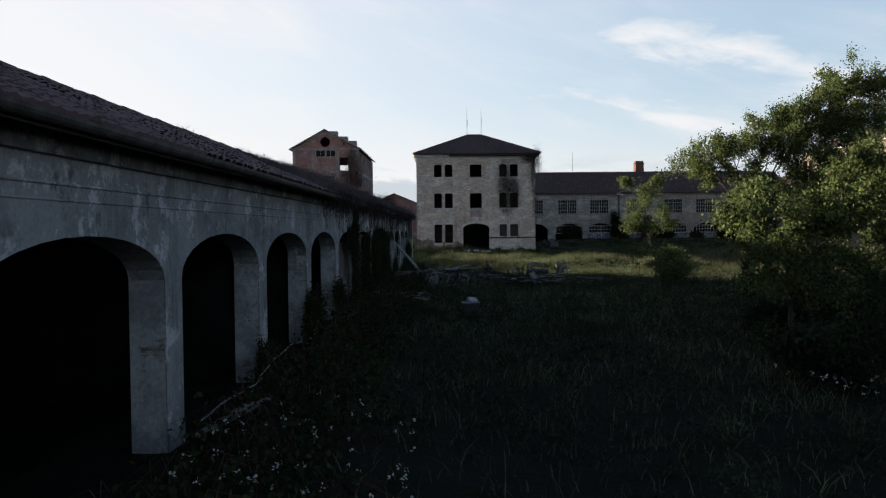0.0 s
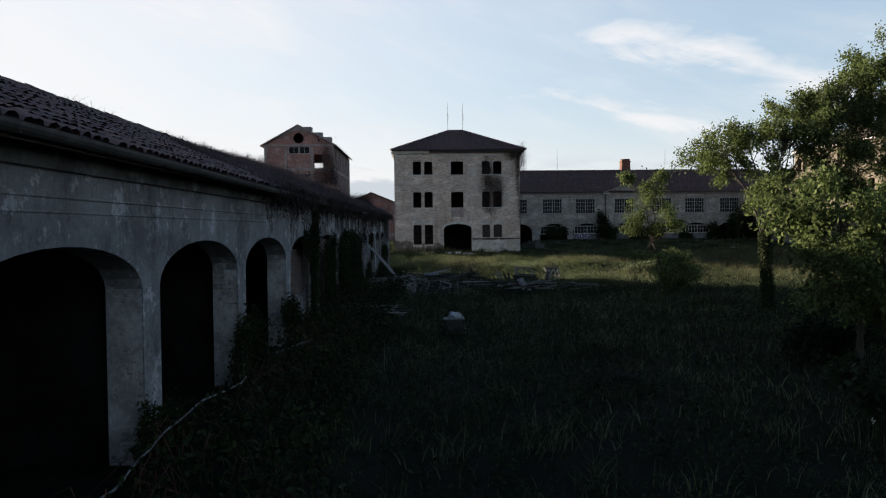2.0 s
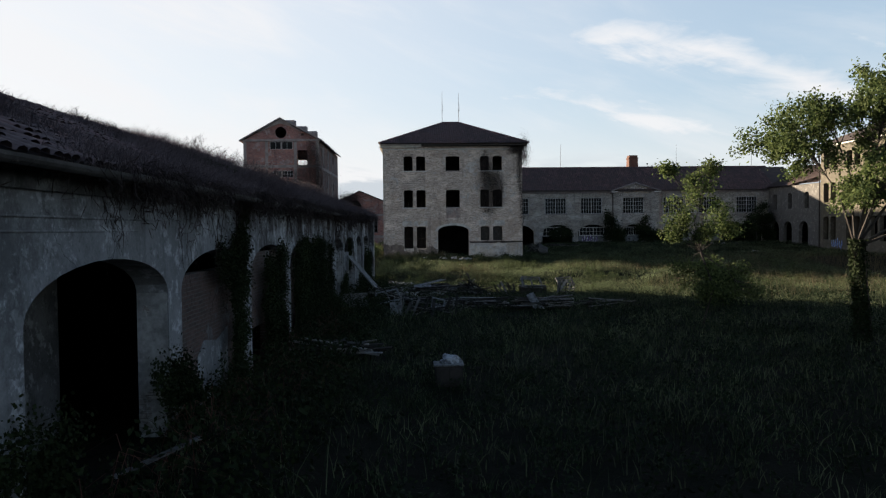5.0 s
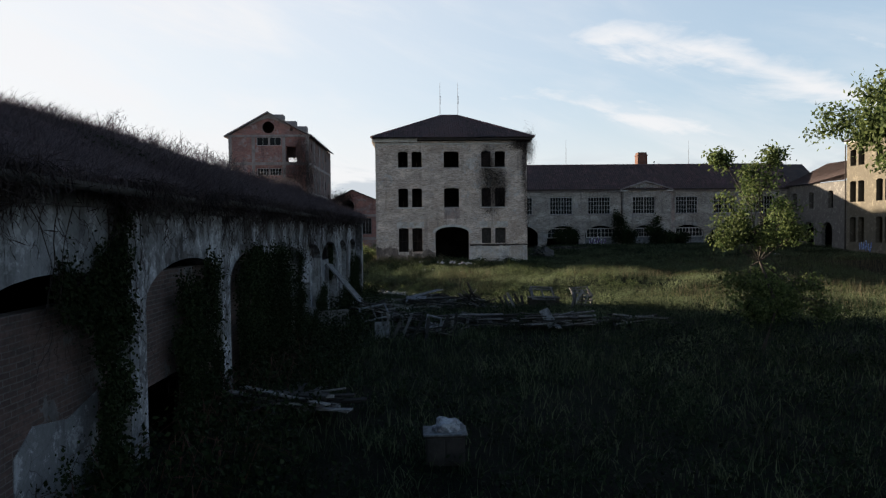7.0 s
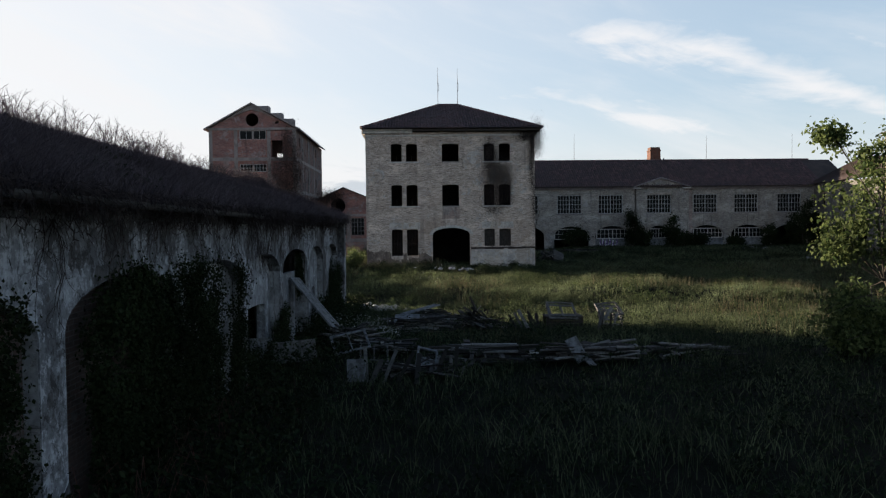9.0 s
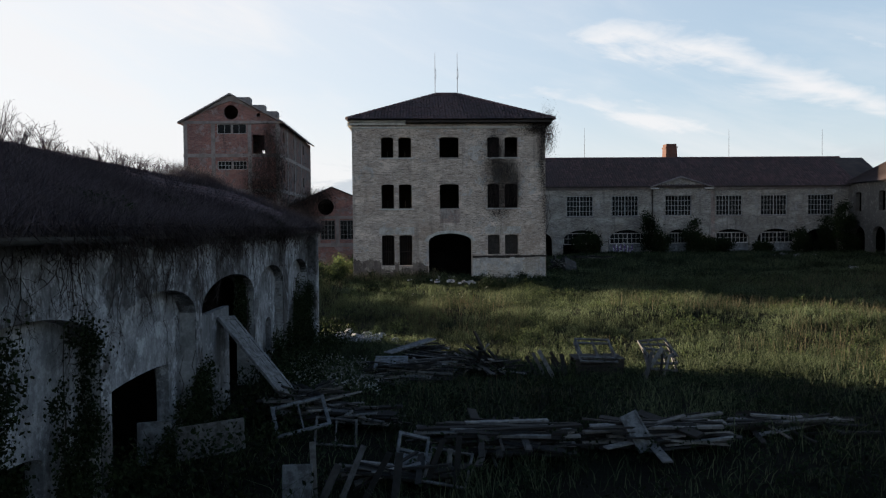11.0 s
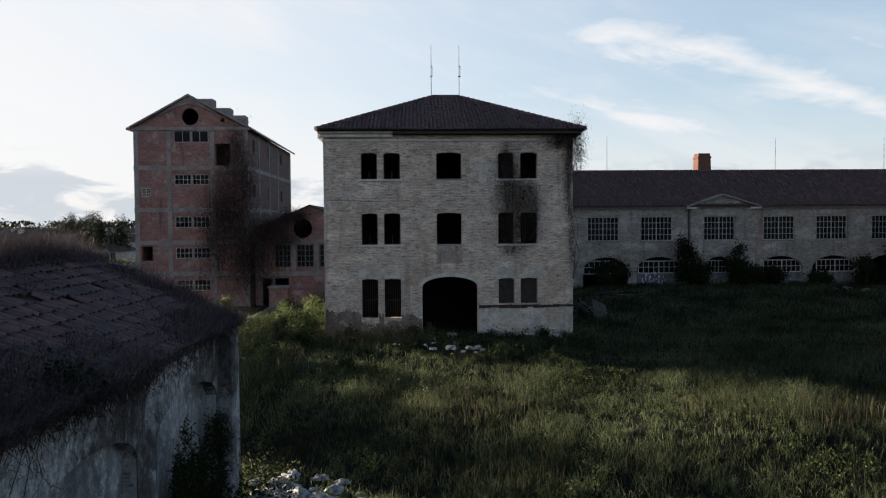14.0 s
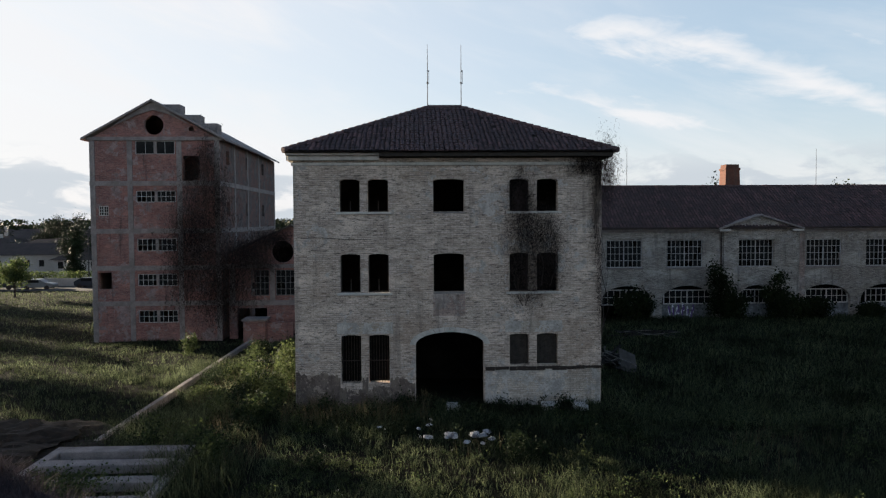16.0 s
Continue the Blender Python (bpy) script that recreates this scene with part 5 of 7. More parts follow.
# trees out of view, added to cast shade on the meadow before the house
for k, (x, y, h) in enumerate(((-38.0, 89.5, 10.6), (-38.5, 95.5, 10.4), (-39.0, 102.5, 10.8))):
    g = ground_z(x, y)
    tree("unseen_shade_tree", "spreading leafy tree, unseen, added to shade the meadow", (x, y, g), (x, y, g + h * 0.3), [((x, y, g + h * 0.5), (3.0, 3.2, h * 0.3)), ((x + 0.5, y + 1.4, g + h * 0.75), (1.8, 1.8, h * 0.22)), ((x, y - 1.6, g + h * 0.68), (1.8, 1.8, h * 0.22))], 13000, 0.24, 30 + k, 0.16)
for k, (x, y, rad, h) in enumerate(((14.2, 46.2, 0.8, 2.0), (15.3, 46.6, 0.6, 1.2))):
    g = ground_z(x, y)
    tree("bush", "pale green leafy bush in tall meadow grass", (x, y, g), (x, y, g + 0.25), [((x, y, g + h * 0.6), (rad, rad * 0.8, h * 0.55)), ((x + 0.5, y, g + h * 0.9), (rad * 0.6, rad * 0.5, h * 0.4))], 1900, 0.17, 20 + k, 0.04, TREE_LEAF, category="bush")
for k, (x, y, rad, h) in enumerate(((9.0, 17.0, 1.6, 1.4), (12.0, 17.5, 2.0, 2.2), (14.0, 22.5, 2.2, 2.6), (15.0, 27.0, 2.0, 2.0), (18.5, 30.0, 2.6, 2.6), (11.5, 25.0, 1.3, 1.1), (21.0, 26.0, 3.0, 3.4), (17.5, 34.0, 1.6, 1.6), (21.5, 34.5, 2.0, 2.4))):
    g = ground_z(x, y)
    tree("thicket_bush", "dense dark thicket bush under the trees", (x, y, g), (x, y, g + 0.3), [((x, y, g + h * 0.5), (rad, rad * 0.9, h * 0.5))], 4600, 0.14, 40 + k, 0.05, SHADE_DARK_LEAF, category="bush")

# ---- meadow ----
rng = np.random.default_rng(5)


def scatter(n, x0, x1, y0, y1, keep=None):
    p = np.column_stack([rng.uniform(x0, x1, n), rng.uniform(y0, y1, n)])
    ok = ~((p[:, 0] < -3.3) & (p[:, 1] < 63)) & ~((p[:, 0] > -3.1) & (p[:, 0] < 10.8) & (p[:, 1] > 81.6)) & ~((p[:, 0] > 10.4) & (p[:, 1] > 102.8))
    if keep is not None:
        ok &= keep(p)
    p = p[ok]
    return p, np.array([ground_z(x, y) for x, y in p]) - 0.02


def patchy(p, scale, lo):
    return np.array([noise.noise((x * scale, y * scale, 3.1)) for x, y in p]) > lo


def tussocks(n, per, x0, x1, y0, y1, height, width, spread, lean, keep=None):
    """Grass in clumps whose size and height vary over the ground."""
    c, _ = scatter(n, x0, x1, y0, y1, keep)
    big = np.array([0.75 + 0.8 * noise.noise((x * 0.22, y * 0.22, 7.7)) for x, y in c]) * rng.uniform(0.6, 1.25, len(c))
    q = np.repeat(c, per, 0) + rng.normal(0, 1, (len(c) * per, 2)) * np.repeat(spread * np.clip(big, 0.4, 1.6), per)[:, None]
    z = np.array([ground_z(x, y) for x, y in q]) - 0.03
    k = len(q)
    h = np.repeat(np.clip(big, 0.3, 1.7), per)
    v, f = blades(q, z, height * h, width, rng, lean)
    return v, f


p, z = scatter(52000, -3.4, 26, 3, 56, lambda q: (q[:, 1] > 24) | (rng.random(len(q)) < 0.35))
v, f = blades(p, z, 0.32, 0.010, rng, 1.1)
stuff("meadow_grass", v, f, GRASS, "rank green grass of the shaded courtyard", "grass")
v, f = tussocks(900, 30, -3.0, 26, 12, 56, 0.5, 0.009, 0.24, 1.1)
stuff("grass_tussocks", v, f, GRASS, "rough grass tussocks in the courtyard shade", "grass")
p, z = scatter(80000, -3.4, 34, 48, 82)
v, f = blades(p, z, 0.24, 0.010, rng, 0.9)
stuff("meadow_grass", v, f, GRASS, "tall green meadow grass in low sun", "grass")
v, f = tussocks(5200, 40, -3.0, 34, 52, 81, 0.50, 0.006, 0.2, 1.1)
stuff("grass_tussocks", v, f, GRASS, "uneven green tussocks in the sunlit meadow", "grass")
p, z = scatter(125000, -3.4, 48, 78, 103)
v, f = blades(p, z, 0.34, 0.018, rng, 0.9)
stuff("meadow_grass", v, f, GRASS, "green grass before the long wing", "grass")
p, z = scatter(42000, -42, -3.4, 62, 105)
v, f = blades(p, z, 0.22, 0.016, rng, 0.6)
stuff("meadow_grass", v, f, GRASS, "short green field beside the tower", "grass")
v, f = tussocks(2200, 30, -34, -3.8, 66, 104, 0.36, 0.013, 0.3, 1.0)
stuff("grass_tussocks", v, f, GRASS, "lumpy grass of the field by the tower", "grass")
v, f = tussocks(520, 40, -11.5, -3.6, 66, 97, 0.75, 0.009, 0.3, 1.0)
stuff("grass_tussocks", v, f, GRASS, "rank tangled grass between the kerb wall and the house", "grass")
p, z = scatter(2600, -9, -3.2, 74, 92, lambda q: patchy(q, 0.5, 0.05))
v, f = blades(p, z, 0.8, 0.008, rng, 0.6)
stuff("dry_grass", v, f, DRY_GRASS, "brown dead stalks among the rank grass", "grass")
p, z = scatter(2600, -3.0, 32, 52, 80, lambda q: patchy(q, 0.28, 0.02))
tall = np.clip(rng.gamma(3.0, 0.13, len(p)), 0.15, 0.8)
k = np.repeat(np.arange(len(p)), 30)
q = rng.uniform(0.2, 1, len(k))
c = np.column_stack([p[k] + rng.normal(0, 0.16, (len(k), 2)) * (1.25 - 0.5 * q)[:, None], z[k] + tall[k] * q])
v, f = leaves(c, 0.075, rng, 0.1)
stuff("meadow_weeds", v, f, WEED_LEAF, "leafy green weeds among the meadow grass", "weeds")
p, z = scatter(12000, 1, 44, 50, 78, lambda q: patchy(q, 0.16, 0.2) | (q[:, 0] > 24) | ((q[:, 0] > 14) & (q[:, 1] < 62) & patchy(q, 0.3, -0.15)))
v, f = blades(p, z, 0.66, 0.008, rng, 0.35)
stuff("dry_grass", v, f, DRY_GRASS, "straw-coloured seeding grass stems", "grass")

# ---- growth on the arcade ----
A4 = np.array(ARC)


def on_arcade(p):
    return p @ A4[:3, :3].T + A4[:3, 3]


def roof_z(d):
    return EAVE + 0.04 + (d + 0.42) * (RIDGE - EAVE) / HALF


n = 170000
u, d = rng.uniform(7, ARC_END + 0.1, n), rng.uniform(-0.55, HALF - 0.35, n)
dens = np.array([noise.noise((a * 0.35, b * 0.6, 9.0)) for a, b in zip(u, d)])
cover = 0.62 * np.clip((u - 8 - 2.2 * d) / 4, 0, 1) * np.where(u > 38, 0.6, 1.0) + 0.5 * np.exp(-((d + 0.45) / 0.5) ** 2) * np.clip((u - 7) / 3, 0, 1) + 0.55 * np.exp(-((d - 3.5) / 0.5) ** 2) * np.clip((u - 14) / 4, 0, 1) + 0.5 * np.clip((u - 47.6) / 1.2, 0, 1)
bare = np.clip((u - 35.5) / 3, 0, 1) * np.clip((d - 0.9 - 0.8 * dens + 1.3 * np.clip((u - 39) / 3, 0, 1)) / 0.7, 0, 1) * np.where(u > 48.2, 0.4, 1.0) * np.where(d > 3.1, 0.3, 1.0)
ok = rng.random(n) < np.clip(cover + 0.9 * dens, 0, 1) * (1 - 0.96 * bare)
tall = np.where(u < 19, 0.62, 1.0)
u, d, tall = u[ok], d[ok], (tall * (0.34 - 0.17 * np.clip((d - 1.5) / 1.5, 0, 1) * np.clip((u - 22) / 8, 0, 1)))[ok]
p = on_arcade(np.column_stack([u, d, roof_z(d)]))
v, f = blades(p[:, :2], p[:, 2] - 0.02, tall, 0.0055, rng, 1.7)
stuff("dead_roof_grass", v, f, TWIG, "matted brown dead grass overgrowing the tiles", "dead grass")
u = np.concatenate([ARC_END + 0.1 - np.abs(rng.normal(0, 0.3, 1500)), rng.uniform(43.5, ARC_END, 2800)])
d = np.concatenate([rng.uniform(0.4, HALF - 0.5, 1500), HALF - 0.42 + rng.normal(0, 0.22, 2800)])
p = on_arcade(np.column_stack([u, d, roof_z(d)]))
v, f = blades(p[:, :2], p[:, 2] - 0.04, np.concatenate([np.full(1500, 0.4), np.full(2800, 0.58)]), 0.0045, rng, 0.9)
stuff("tall_dead_grass", v, f, TWIG, "tall grey-brown dead grass at the end of the roof", "dead grass")
# bare shrubs standing along the ridge and the eaves
for k in range(127):
    u0 = 15.0 + k * 0.265 + rng.normal(0, 0.2)
    d0 = rng.choice([HALF - 0.5, HALF - 0.9, 2.2, 0.2], p=[0.55, 0.2, 0.15, 0.1])
    h = rng.uniform(0.3, 0.8) * (0.35 if u0 < 19.5 else 0.6 if u0 < 23.5 else 1.05 if u0 < 36 else 0.8)
    bm = bmesh.new()
    for _ in range(10):
        tip = Vector((rng.normal(0, 0.35) * h, rng.normal(0, 0.35) * h, h * rng.uniform(0.6, 1.1)))
        k1 = tip * 0.5 + Vector(rng.normal(0, 0.07, 3))
        tube(bm, [(0, 0, -0.05), tuple(k1), tuple(tip)], [0.009, 0.006, 0.002], 4)
        for _ in range(4):
            s = k1.lerp(tip, rng.uniform(0, 0.8))
            e = s + Vector((rng.normal(0, 0.16), rng.normal(0, 0.16), rng.uniform(0.05, 0.26))) * h
            tube(bm, [tuple(s), tuple(e)], [0.004, 0.0015], 3)
    o = on_arcade(np.array([[u0, d0, roof_z(d0)]]))[0]
    solid("bare_shrub", bm, TWIG, "leafless brown shrub rooted among the roof tiles", "shrub", "", "shrubs on the arcade roof", Matrix.Translation(tuple(o)))
# low green clumps between the dead stems
c = []
for u0, d0, r in ((24, 0.3, 0.8), (27, 1.4, 0.7), (31, 0.1, 0.7), (35, 0.5, 0.6), (20, 1.5, 0.8), (41, -0.2, 0.5)):
    a = rng.normal(0, r * 0.6, 500)
    b = rng.normal(0, r * 0.4, 500)
    c.append(np.column_stack([u0 + a, np.clip(d0 + b, -0.5, 3.3), roof_z(np.clip(d0 + b, -0.5, 3.3)) + rng.uniform(0, 0.25, 500)]))
v, f = leaves(on_arcade(np.concatenate(c)), 0.09, rng)
stuff("roof_weeds", v, f, IVY_LEAF, "dark green weeds growing on the roof", "weeds")


n = 30000
u = rng.uniform(8.5, ARC_END, n)
u = u[rng.random(n) < np.clip((u - 8) / 5, 0.1, 1) * (0.40 + 1.3 * np.array([noise.noise((a * 0.9, 2.0, 5.0)) for a in u]))]
n = len(u)
fall = np.abs(rng.normal(0, 0.2, n)) * (0.2 + 2.2 * np.abs(np.array([noise.noise((a * 1.7, 8.0, 5.0)) for a in u])))
v, f = leaves(on_arcade(np.column_stack([u, rng.uniform(-0.72, -0.2, n), EAVE + 0.12 - fall])), 0.17, rng, 0.5, 0.06)
stuff("hanging_dead_grass", v, f, TWIG_DARK, "fringe of dead grass hanging over the eaves", "dead grass")


u = np.concatenate([rng.normal(c_, w_, m_) for c_, w_, m_ in ((10.2, 0.9, 3400), (12.6, 0.5, 1400), (16.0, 0.5, 2600), (18.6, 0.9, 1800), (21.5, 0.7, 2000), (25.2, 1.0, 2400), (29.5, 0.8, 2200), (33.0, 1.0, 2600), (37.0, 0.8, 2000), (41.0, 0.7, 1800), (42.6, 0.3, 1400))])
drop = np.abs(rng.normal(0, 0.42, len(u))) * (0.35 + 0.9 * np.abs(np.array([noise.noise((a * 2.3, 1.0, 6.0)) for a in u])))
v, f = leaves(on_arcade(np.column_stack([u, rng.uniform(-0.66, -0.04, len(u)), EAVE + 0.15 - drop])), 0.16, rng, 0.7, 0.07)
stuff("eave_tangle", v, f, TWIG_DARK, "dark tangles of dead vine spilling over the eaves", "dead vine")


def creeper(u0, z0, length, spread=0.3, stems=4, seed=0):
    """Bare stems that wander and loop down the wall from the eaves, forking into fine twigs."""
    r = np.random.default_rng(seed)
    bm = bmesh.new()

    def run(q, way, reach, rad, depth):
        pts, n = [tuple(q)], 8
        for _ in range(n):
            way += r.normal(0, 0.42) - 0.12 * way
            q = q + Vector((math.sin(way), 0, -math.cos(way))) * (reach / n)
            q.y = min(-0.015, max(-0.14, q.y + r.normal(0, 0.012)))
            pts.append(tuple(q))
            if depth and r.random() < (0.55 if depth == 2 else 0.4):
                run(q.copy(), way + r.choice((-1, 1)) * r.uniform(0.5, 1.5), reach * r.uniform(0.25, 0.6), rad * 0.6, depth - 1)
        tube(bm, pts, [max(0.0015, rad * (1 - 0.75 * i / n)) for i in range(len(pts))], 3)

    for _ in range(stems):
        run(Vector((r.normal(0, spread * 0.6), -0.05, 0)), r.normal(0, 0.5), length * r.uniform(0.4, 1.05), 0.009, 2)
    solid("dead_creeper", bm, TWIG_DARK, "bare dead creeper stems straggling down the plaster", "creeper", "", "creepers on the arcade wall", ARC @ Matrix.Translation((u0, 0, z0)))


for k, (u0, length, spread, stems) in enumerate(((9.6, 1.2, 0.5, 3), (12.6, 1.1, 0.4, 3), (13.8, 1.8, 0.9, 5), (15.6, 2.2, 0.5, 6), (18.0, 1.3, 1.2, 4), (21.4, 1.7, 0.7, 7), (22.8, 1.3, 0.6, 6),
                                                 (24.8, 1.4, 0.8, 7), (27.2, 1.0, 0.7, 6), (29.3, 1.8, 0.6, 8), (31.2, 1.6, 0.9, 9), (33.0, 1.9, 0.9, 9), (34.6, 1.3, 0.7, 7), (36.6, 1.5, 0.9, 9), (38.2, 1.1, 0.6, 6), (40.0, 1.6, 0.8, 8), (43.4, 1.1, 0.5, 6), (46.0, 0.9, 0.6, 6), (48.0, 1.2, 0.5, 6))):
    creeper(u0, EAVE - 0.12, length, spread, stems, 100 + k)


def ivy(label, u0, u1, z0, z1, n, thick=0.25, seed=0, ragged=0.35, size=0.052, d0=0.0):
    """A leafy curtain against the arcade, in uneven clumps."""
    r = np.random.default_rng(seed)
    k = max(8, int((u1 - u0) * (z1 - z0) * 9))
    cs = np.column_stack([r.uniform(u0, u1, k), np.zeros(k), z0 + (z1 - z0) * r.beta(1.1, 1.0 + ragged, k)])
    n = int(n * 3.6)
    thick *= 0.6
    i = r.integers(0, k, n)
    q = cs[i] + np.column_stack([r.normal(0, 0.12, n), d0 - np.abs(r.normal(0, thick * 0.5, n)), r.normal(0, 0.17, n)])
    q[:, 2] = np.maximum(q[:, 2], -0.2)
    v, f = leaves(on_arcade(q), size, r, 0.6, 0.75)
    o = on_arcade(np.array([[(u0 + u1) / 2, 0, 0]]))[0]
    t = thing("ivy", label, "ivy", Matrix.Translation(tuple(o)), "ivy on the arcade")
    stuff("foliage", v - o, f, IVY_LEAF, "", "", t)
    for _ in range(max(2, int((u1 - u0) * 1.5))):
        a = r.uniform(u0, u1)
        pts = on_arcade(np.array([[a + 0.12 * math.sin(3 * j + a), -0.02, max(-0.2, z0) + (z1 - z0) * j / 8] for j in range(9)])) - o
        part("stem", tube(bmesh.new(), [tuple(q_) for q_ in pts], [0.022 - 0.002 * j for j in range(9)], 5), BARK, t)


ivy("thick column of ivy climbing a pier to the eaves", 15.15, 15.95, 0.1, 4.45, 4400, 0.3, 1, 0.0, d0=-0.03)
ivy("ivy hanging over the edge of a bricked-up arch", 14.3, 15.2, 2.9, 3.4, 500, 0.2, 2)
ivy("ivy curtain filling an arched bay", 18.1, 20.5, -0.2, 3.2, 6400, 0.3, 3, 0.2)
ivy("dense ivy curtain bulging from the arched bays", 22.0, 26.5, -0.2, 3.35, 13500, 0.4, 4, 0.12)
ivy("ivy columns in front of an arched bay", 26.5, 27.9, -0.2, 3.3, 3400, 0.4, 5, 0.3)
ivy("ivy columns beside an arched bay", 28.9, 29.9, -0.2, 3.2, 1900, 0.35, 6, 0.5)
ivy("ivy scrambling up a plastered pier", 33.6, 35.3, -0.2, 2.0, 2400, 0.3, 7, 0.8)
ivy("ivy at the foot of a plastered bay", 30.4, 33.6, -0.2, 1.1, 2000, 0.3, 9, 0.8)
ivy("dark ivy at the foot of the end bays", 41.5, 44.6, -0.2, 1.2, 1800, 0.35, 10, 0.8)
ivy("tall ivy climbing the last corner of the arcade", 45.2, 48.9, -0.2, 2.6, 5200, 0.4, 11, 0.7)
ivy("ivy hanging inside the open arch", 38.6, 39.7, 1.7, 3.2, 1500, 0.2, 12, 0.2, d0=0.25)
ivy("ivy and nettles smothering the foot of a pier", 6.4, 8.2, -0.1, 1.9, 2600, 0.5, 13, 0.5)
ivy("ivy climbing the lower part of a pier", 11.0, 12.6, -0.1, 1.7, 2000, 0.4, 15, 0.5)
ivy("low ivy at the foot of a plastered pier", 2.0, 3.4, 0.0, 1.05, 1700, 0.5, 16, 0.5)
ivy("ivy at the foot of the bricked-up bay", 11.8, 16.0, 0.0, 1.1, 1600, 0.4, 14, 0.9)

# brambles and weeds along the foot of the arcade
bm = bmesh.new()
for k in range(330):
    y0 = rng.uniform(4, 40)
    x0 = -3.3 + abs(rng.normal(0, 0.7))
    g = ground_z(x0, y0)
    a = rng.uniform(0, 2 * math.pi)
    h = rng.uniform(0.3, 0.8)
    tube(bm, [(x0, y0, g - 0.05), (x0 + 0.3 * math.cos(a), y0 + 0.3 * math.sin(a), g + h), (x0 + 0.9 * math.cos(a), y0 + 0.9 * math.sin(a), g + h * 0.55)], [0.008, 0.006, 0.002], 3)
solid("brambles", bm, plain("red_brown_stems", (0.09, 0.035, 0.025), (0.06, 0.03, 0.022), 5), "arching reddish bramble stems along the wall", "brambles", "stuff")
p, z = scatter(5200, -3.3, -1.2, 4, 62)
c = np.column_stack([p + rng.normal(0, 0.05, p.shape), z + rng.uniform(0.1, 0.75, len(p))])
v, f = leaves(np.repeat(c, 4, 0) + rng.normal(0, 0.09, (4 * len(c), 3)), 0.10, rng)
stuff("nettles", v, f, IVY_LEAF, "dark nettles and bramble leaves along the wall", "weeds")
# weeds in the darkened leaf, standing in for shade on the ground
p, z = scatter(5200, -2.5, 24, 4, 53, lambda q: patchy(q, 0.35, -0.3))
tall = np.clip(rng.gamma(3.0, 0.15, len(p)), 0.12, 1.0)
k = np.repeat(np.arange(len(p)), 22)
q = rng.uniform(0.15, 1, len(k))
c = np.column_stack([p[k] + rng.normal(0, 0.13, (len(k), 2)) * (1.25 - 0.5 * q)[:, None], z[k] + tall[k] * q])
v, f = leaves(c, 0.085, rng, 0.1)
stuff("broad_weeds", v, f, SHADE_DARK_LEAF, "broad-leaved weeds in the shaded courtyard", "weeds")
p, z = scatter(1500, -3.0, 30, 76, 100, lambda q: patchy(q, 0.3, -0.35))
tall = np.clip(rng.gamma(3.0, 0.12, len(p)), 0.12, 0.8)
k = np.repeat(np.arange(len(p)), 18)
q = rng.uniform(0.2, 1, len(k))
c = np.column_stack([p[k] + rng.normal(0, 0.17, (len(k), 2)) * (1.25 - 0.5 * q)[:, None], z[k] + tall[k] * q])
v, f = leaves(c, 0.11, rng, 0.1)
stuff("broad_weeds", v, f, SHADE_DARK_LEAF, "dock and bramble growth before the house and wing", "weeds")
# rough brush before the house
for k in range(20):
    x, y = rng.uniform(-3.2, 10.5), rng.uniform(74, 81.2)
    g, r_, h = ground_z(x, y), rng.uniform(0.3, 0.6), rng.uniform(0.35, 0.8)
    tree("brush_clump", "rough dark brush and dock stems before the house", (x, y, g), (x, y, g + 0.15), [((x, y, g + h * 0.45), (r_, r_, h * 0.5))], 420, 0.11, 300 + k, 0.015, SHADE_DARK_LEAF, category="weeds")
# small white flowers
for label, n, x0, x1, y0, y1, h in (("white cow-parsley heads in the shaded weeds", 70, -3.0, -0.2, 7.0, 11.0, 0.62), ("white flower heads beside the thicket", 60, 7.6, 11, 13, 16.5, 0.6), ("small white flowers by the rubble", 420, -2.4, 0.4, 50.5, 55, 0.4), ("white blossoms in the meadow", 22, -1, 6, 68, 78, 0.45)):
    p, z = scatter(n, x0, x1, y0, y1)
    c = np.column_stack([p, z + h * rng.uniform(0.6, 1.2, len(p))])
    v, f = leaves(np.repeat(c, 5, 0) + rng.normal(0, 0.02, (5 * len(c), 3)), 0.035, rng, 0.0, 0.9)
    stuff("white_flowers", v, f, FLOWER, label, "flowers")

# ---- growth on the house, the tower and the wing ----


def dead_vine(label, spots, n, y, size, seed, mat=None, face="y", thick=0.2):
    """Matted dead stems on a wall that faces the courtyard: spots of (x, z, half-width, half-height, share)."""
    r = np.random.default_rng(seed)
    out = []
    for x, z, a, b, share in spots:
        k = int(n * share)
        out.append(np.column_stack([x + r.normal(0, a * 0.55, k), y - np.abs(r.normal(0, thick, k)), z + r.normal(0, b * 0.55, k)]))
    v, f = leaves(np.concatenate(out), size, r, 0.9, 0.06)
    o = np.array([spots[0][0], y, 0.0])
    t = thing("dead_vine", label, "vine", Matrix.Translation(tuple(o)))
    stuff("foliage", v - o, f, mat or TWIG_DARK, "", "", t)
    for x, z, a, b, share in spots:
        for _ in range(2):
            s, pts = x + r.normal(0, a * 0.5), []
            for j in range(8):
                s += r.normal(0, 0.13)
                pts.append((s - o[0], -0.04, z - b + 2 * b * j / 7))
            part("stem", tube(bmesh.new(), pts, [0.02 - 0.002 * j for j in range(8)], 5), BARK, t)


dead_vine("dead vine trailing between the upper windows", [(7.4, 8.2, 1.1, 1.5, 0.4), (7.0, 9.8, 0.5, 1.2, 0.2), (7.3, 6.2, 0.9, 1.3, 0.25), (8.4, 7.2, 0.5, 1.4, 0.10), (8.0, 8.0, 0.5, 0.8, 0.05)], 17000, 81.8, 0.17, 31, thick=0.07)
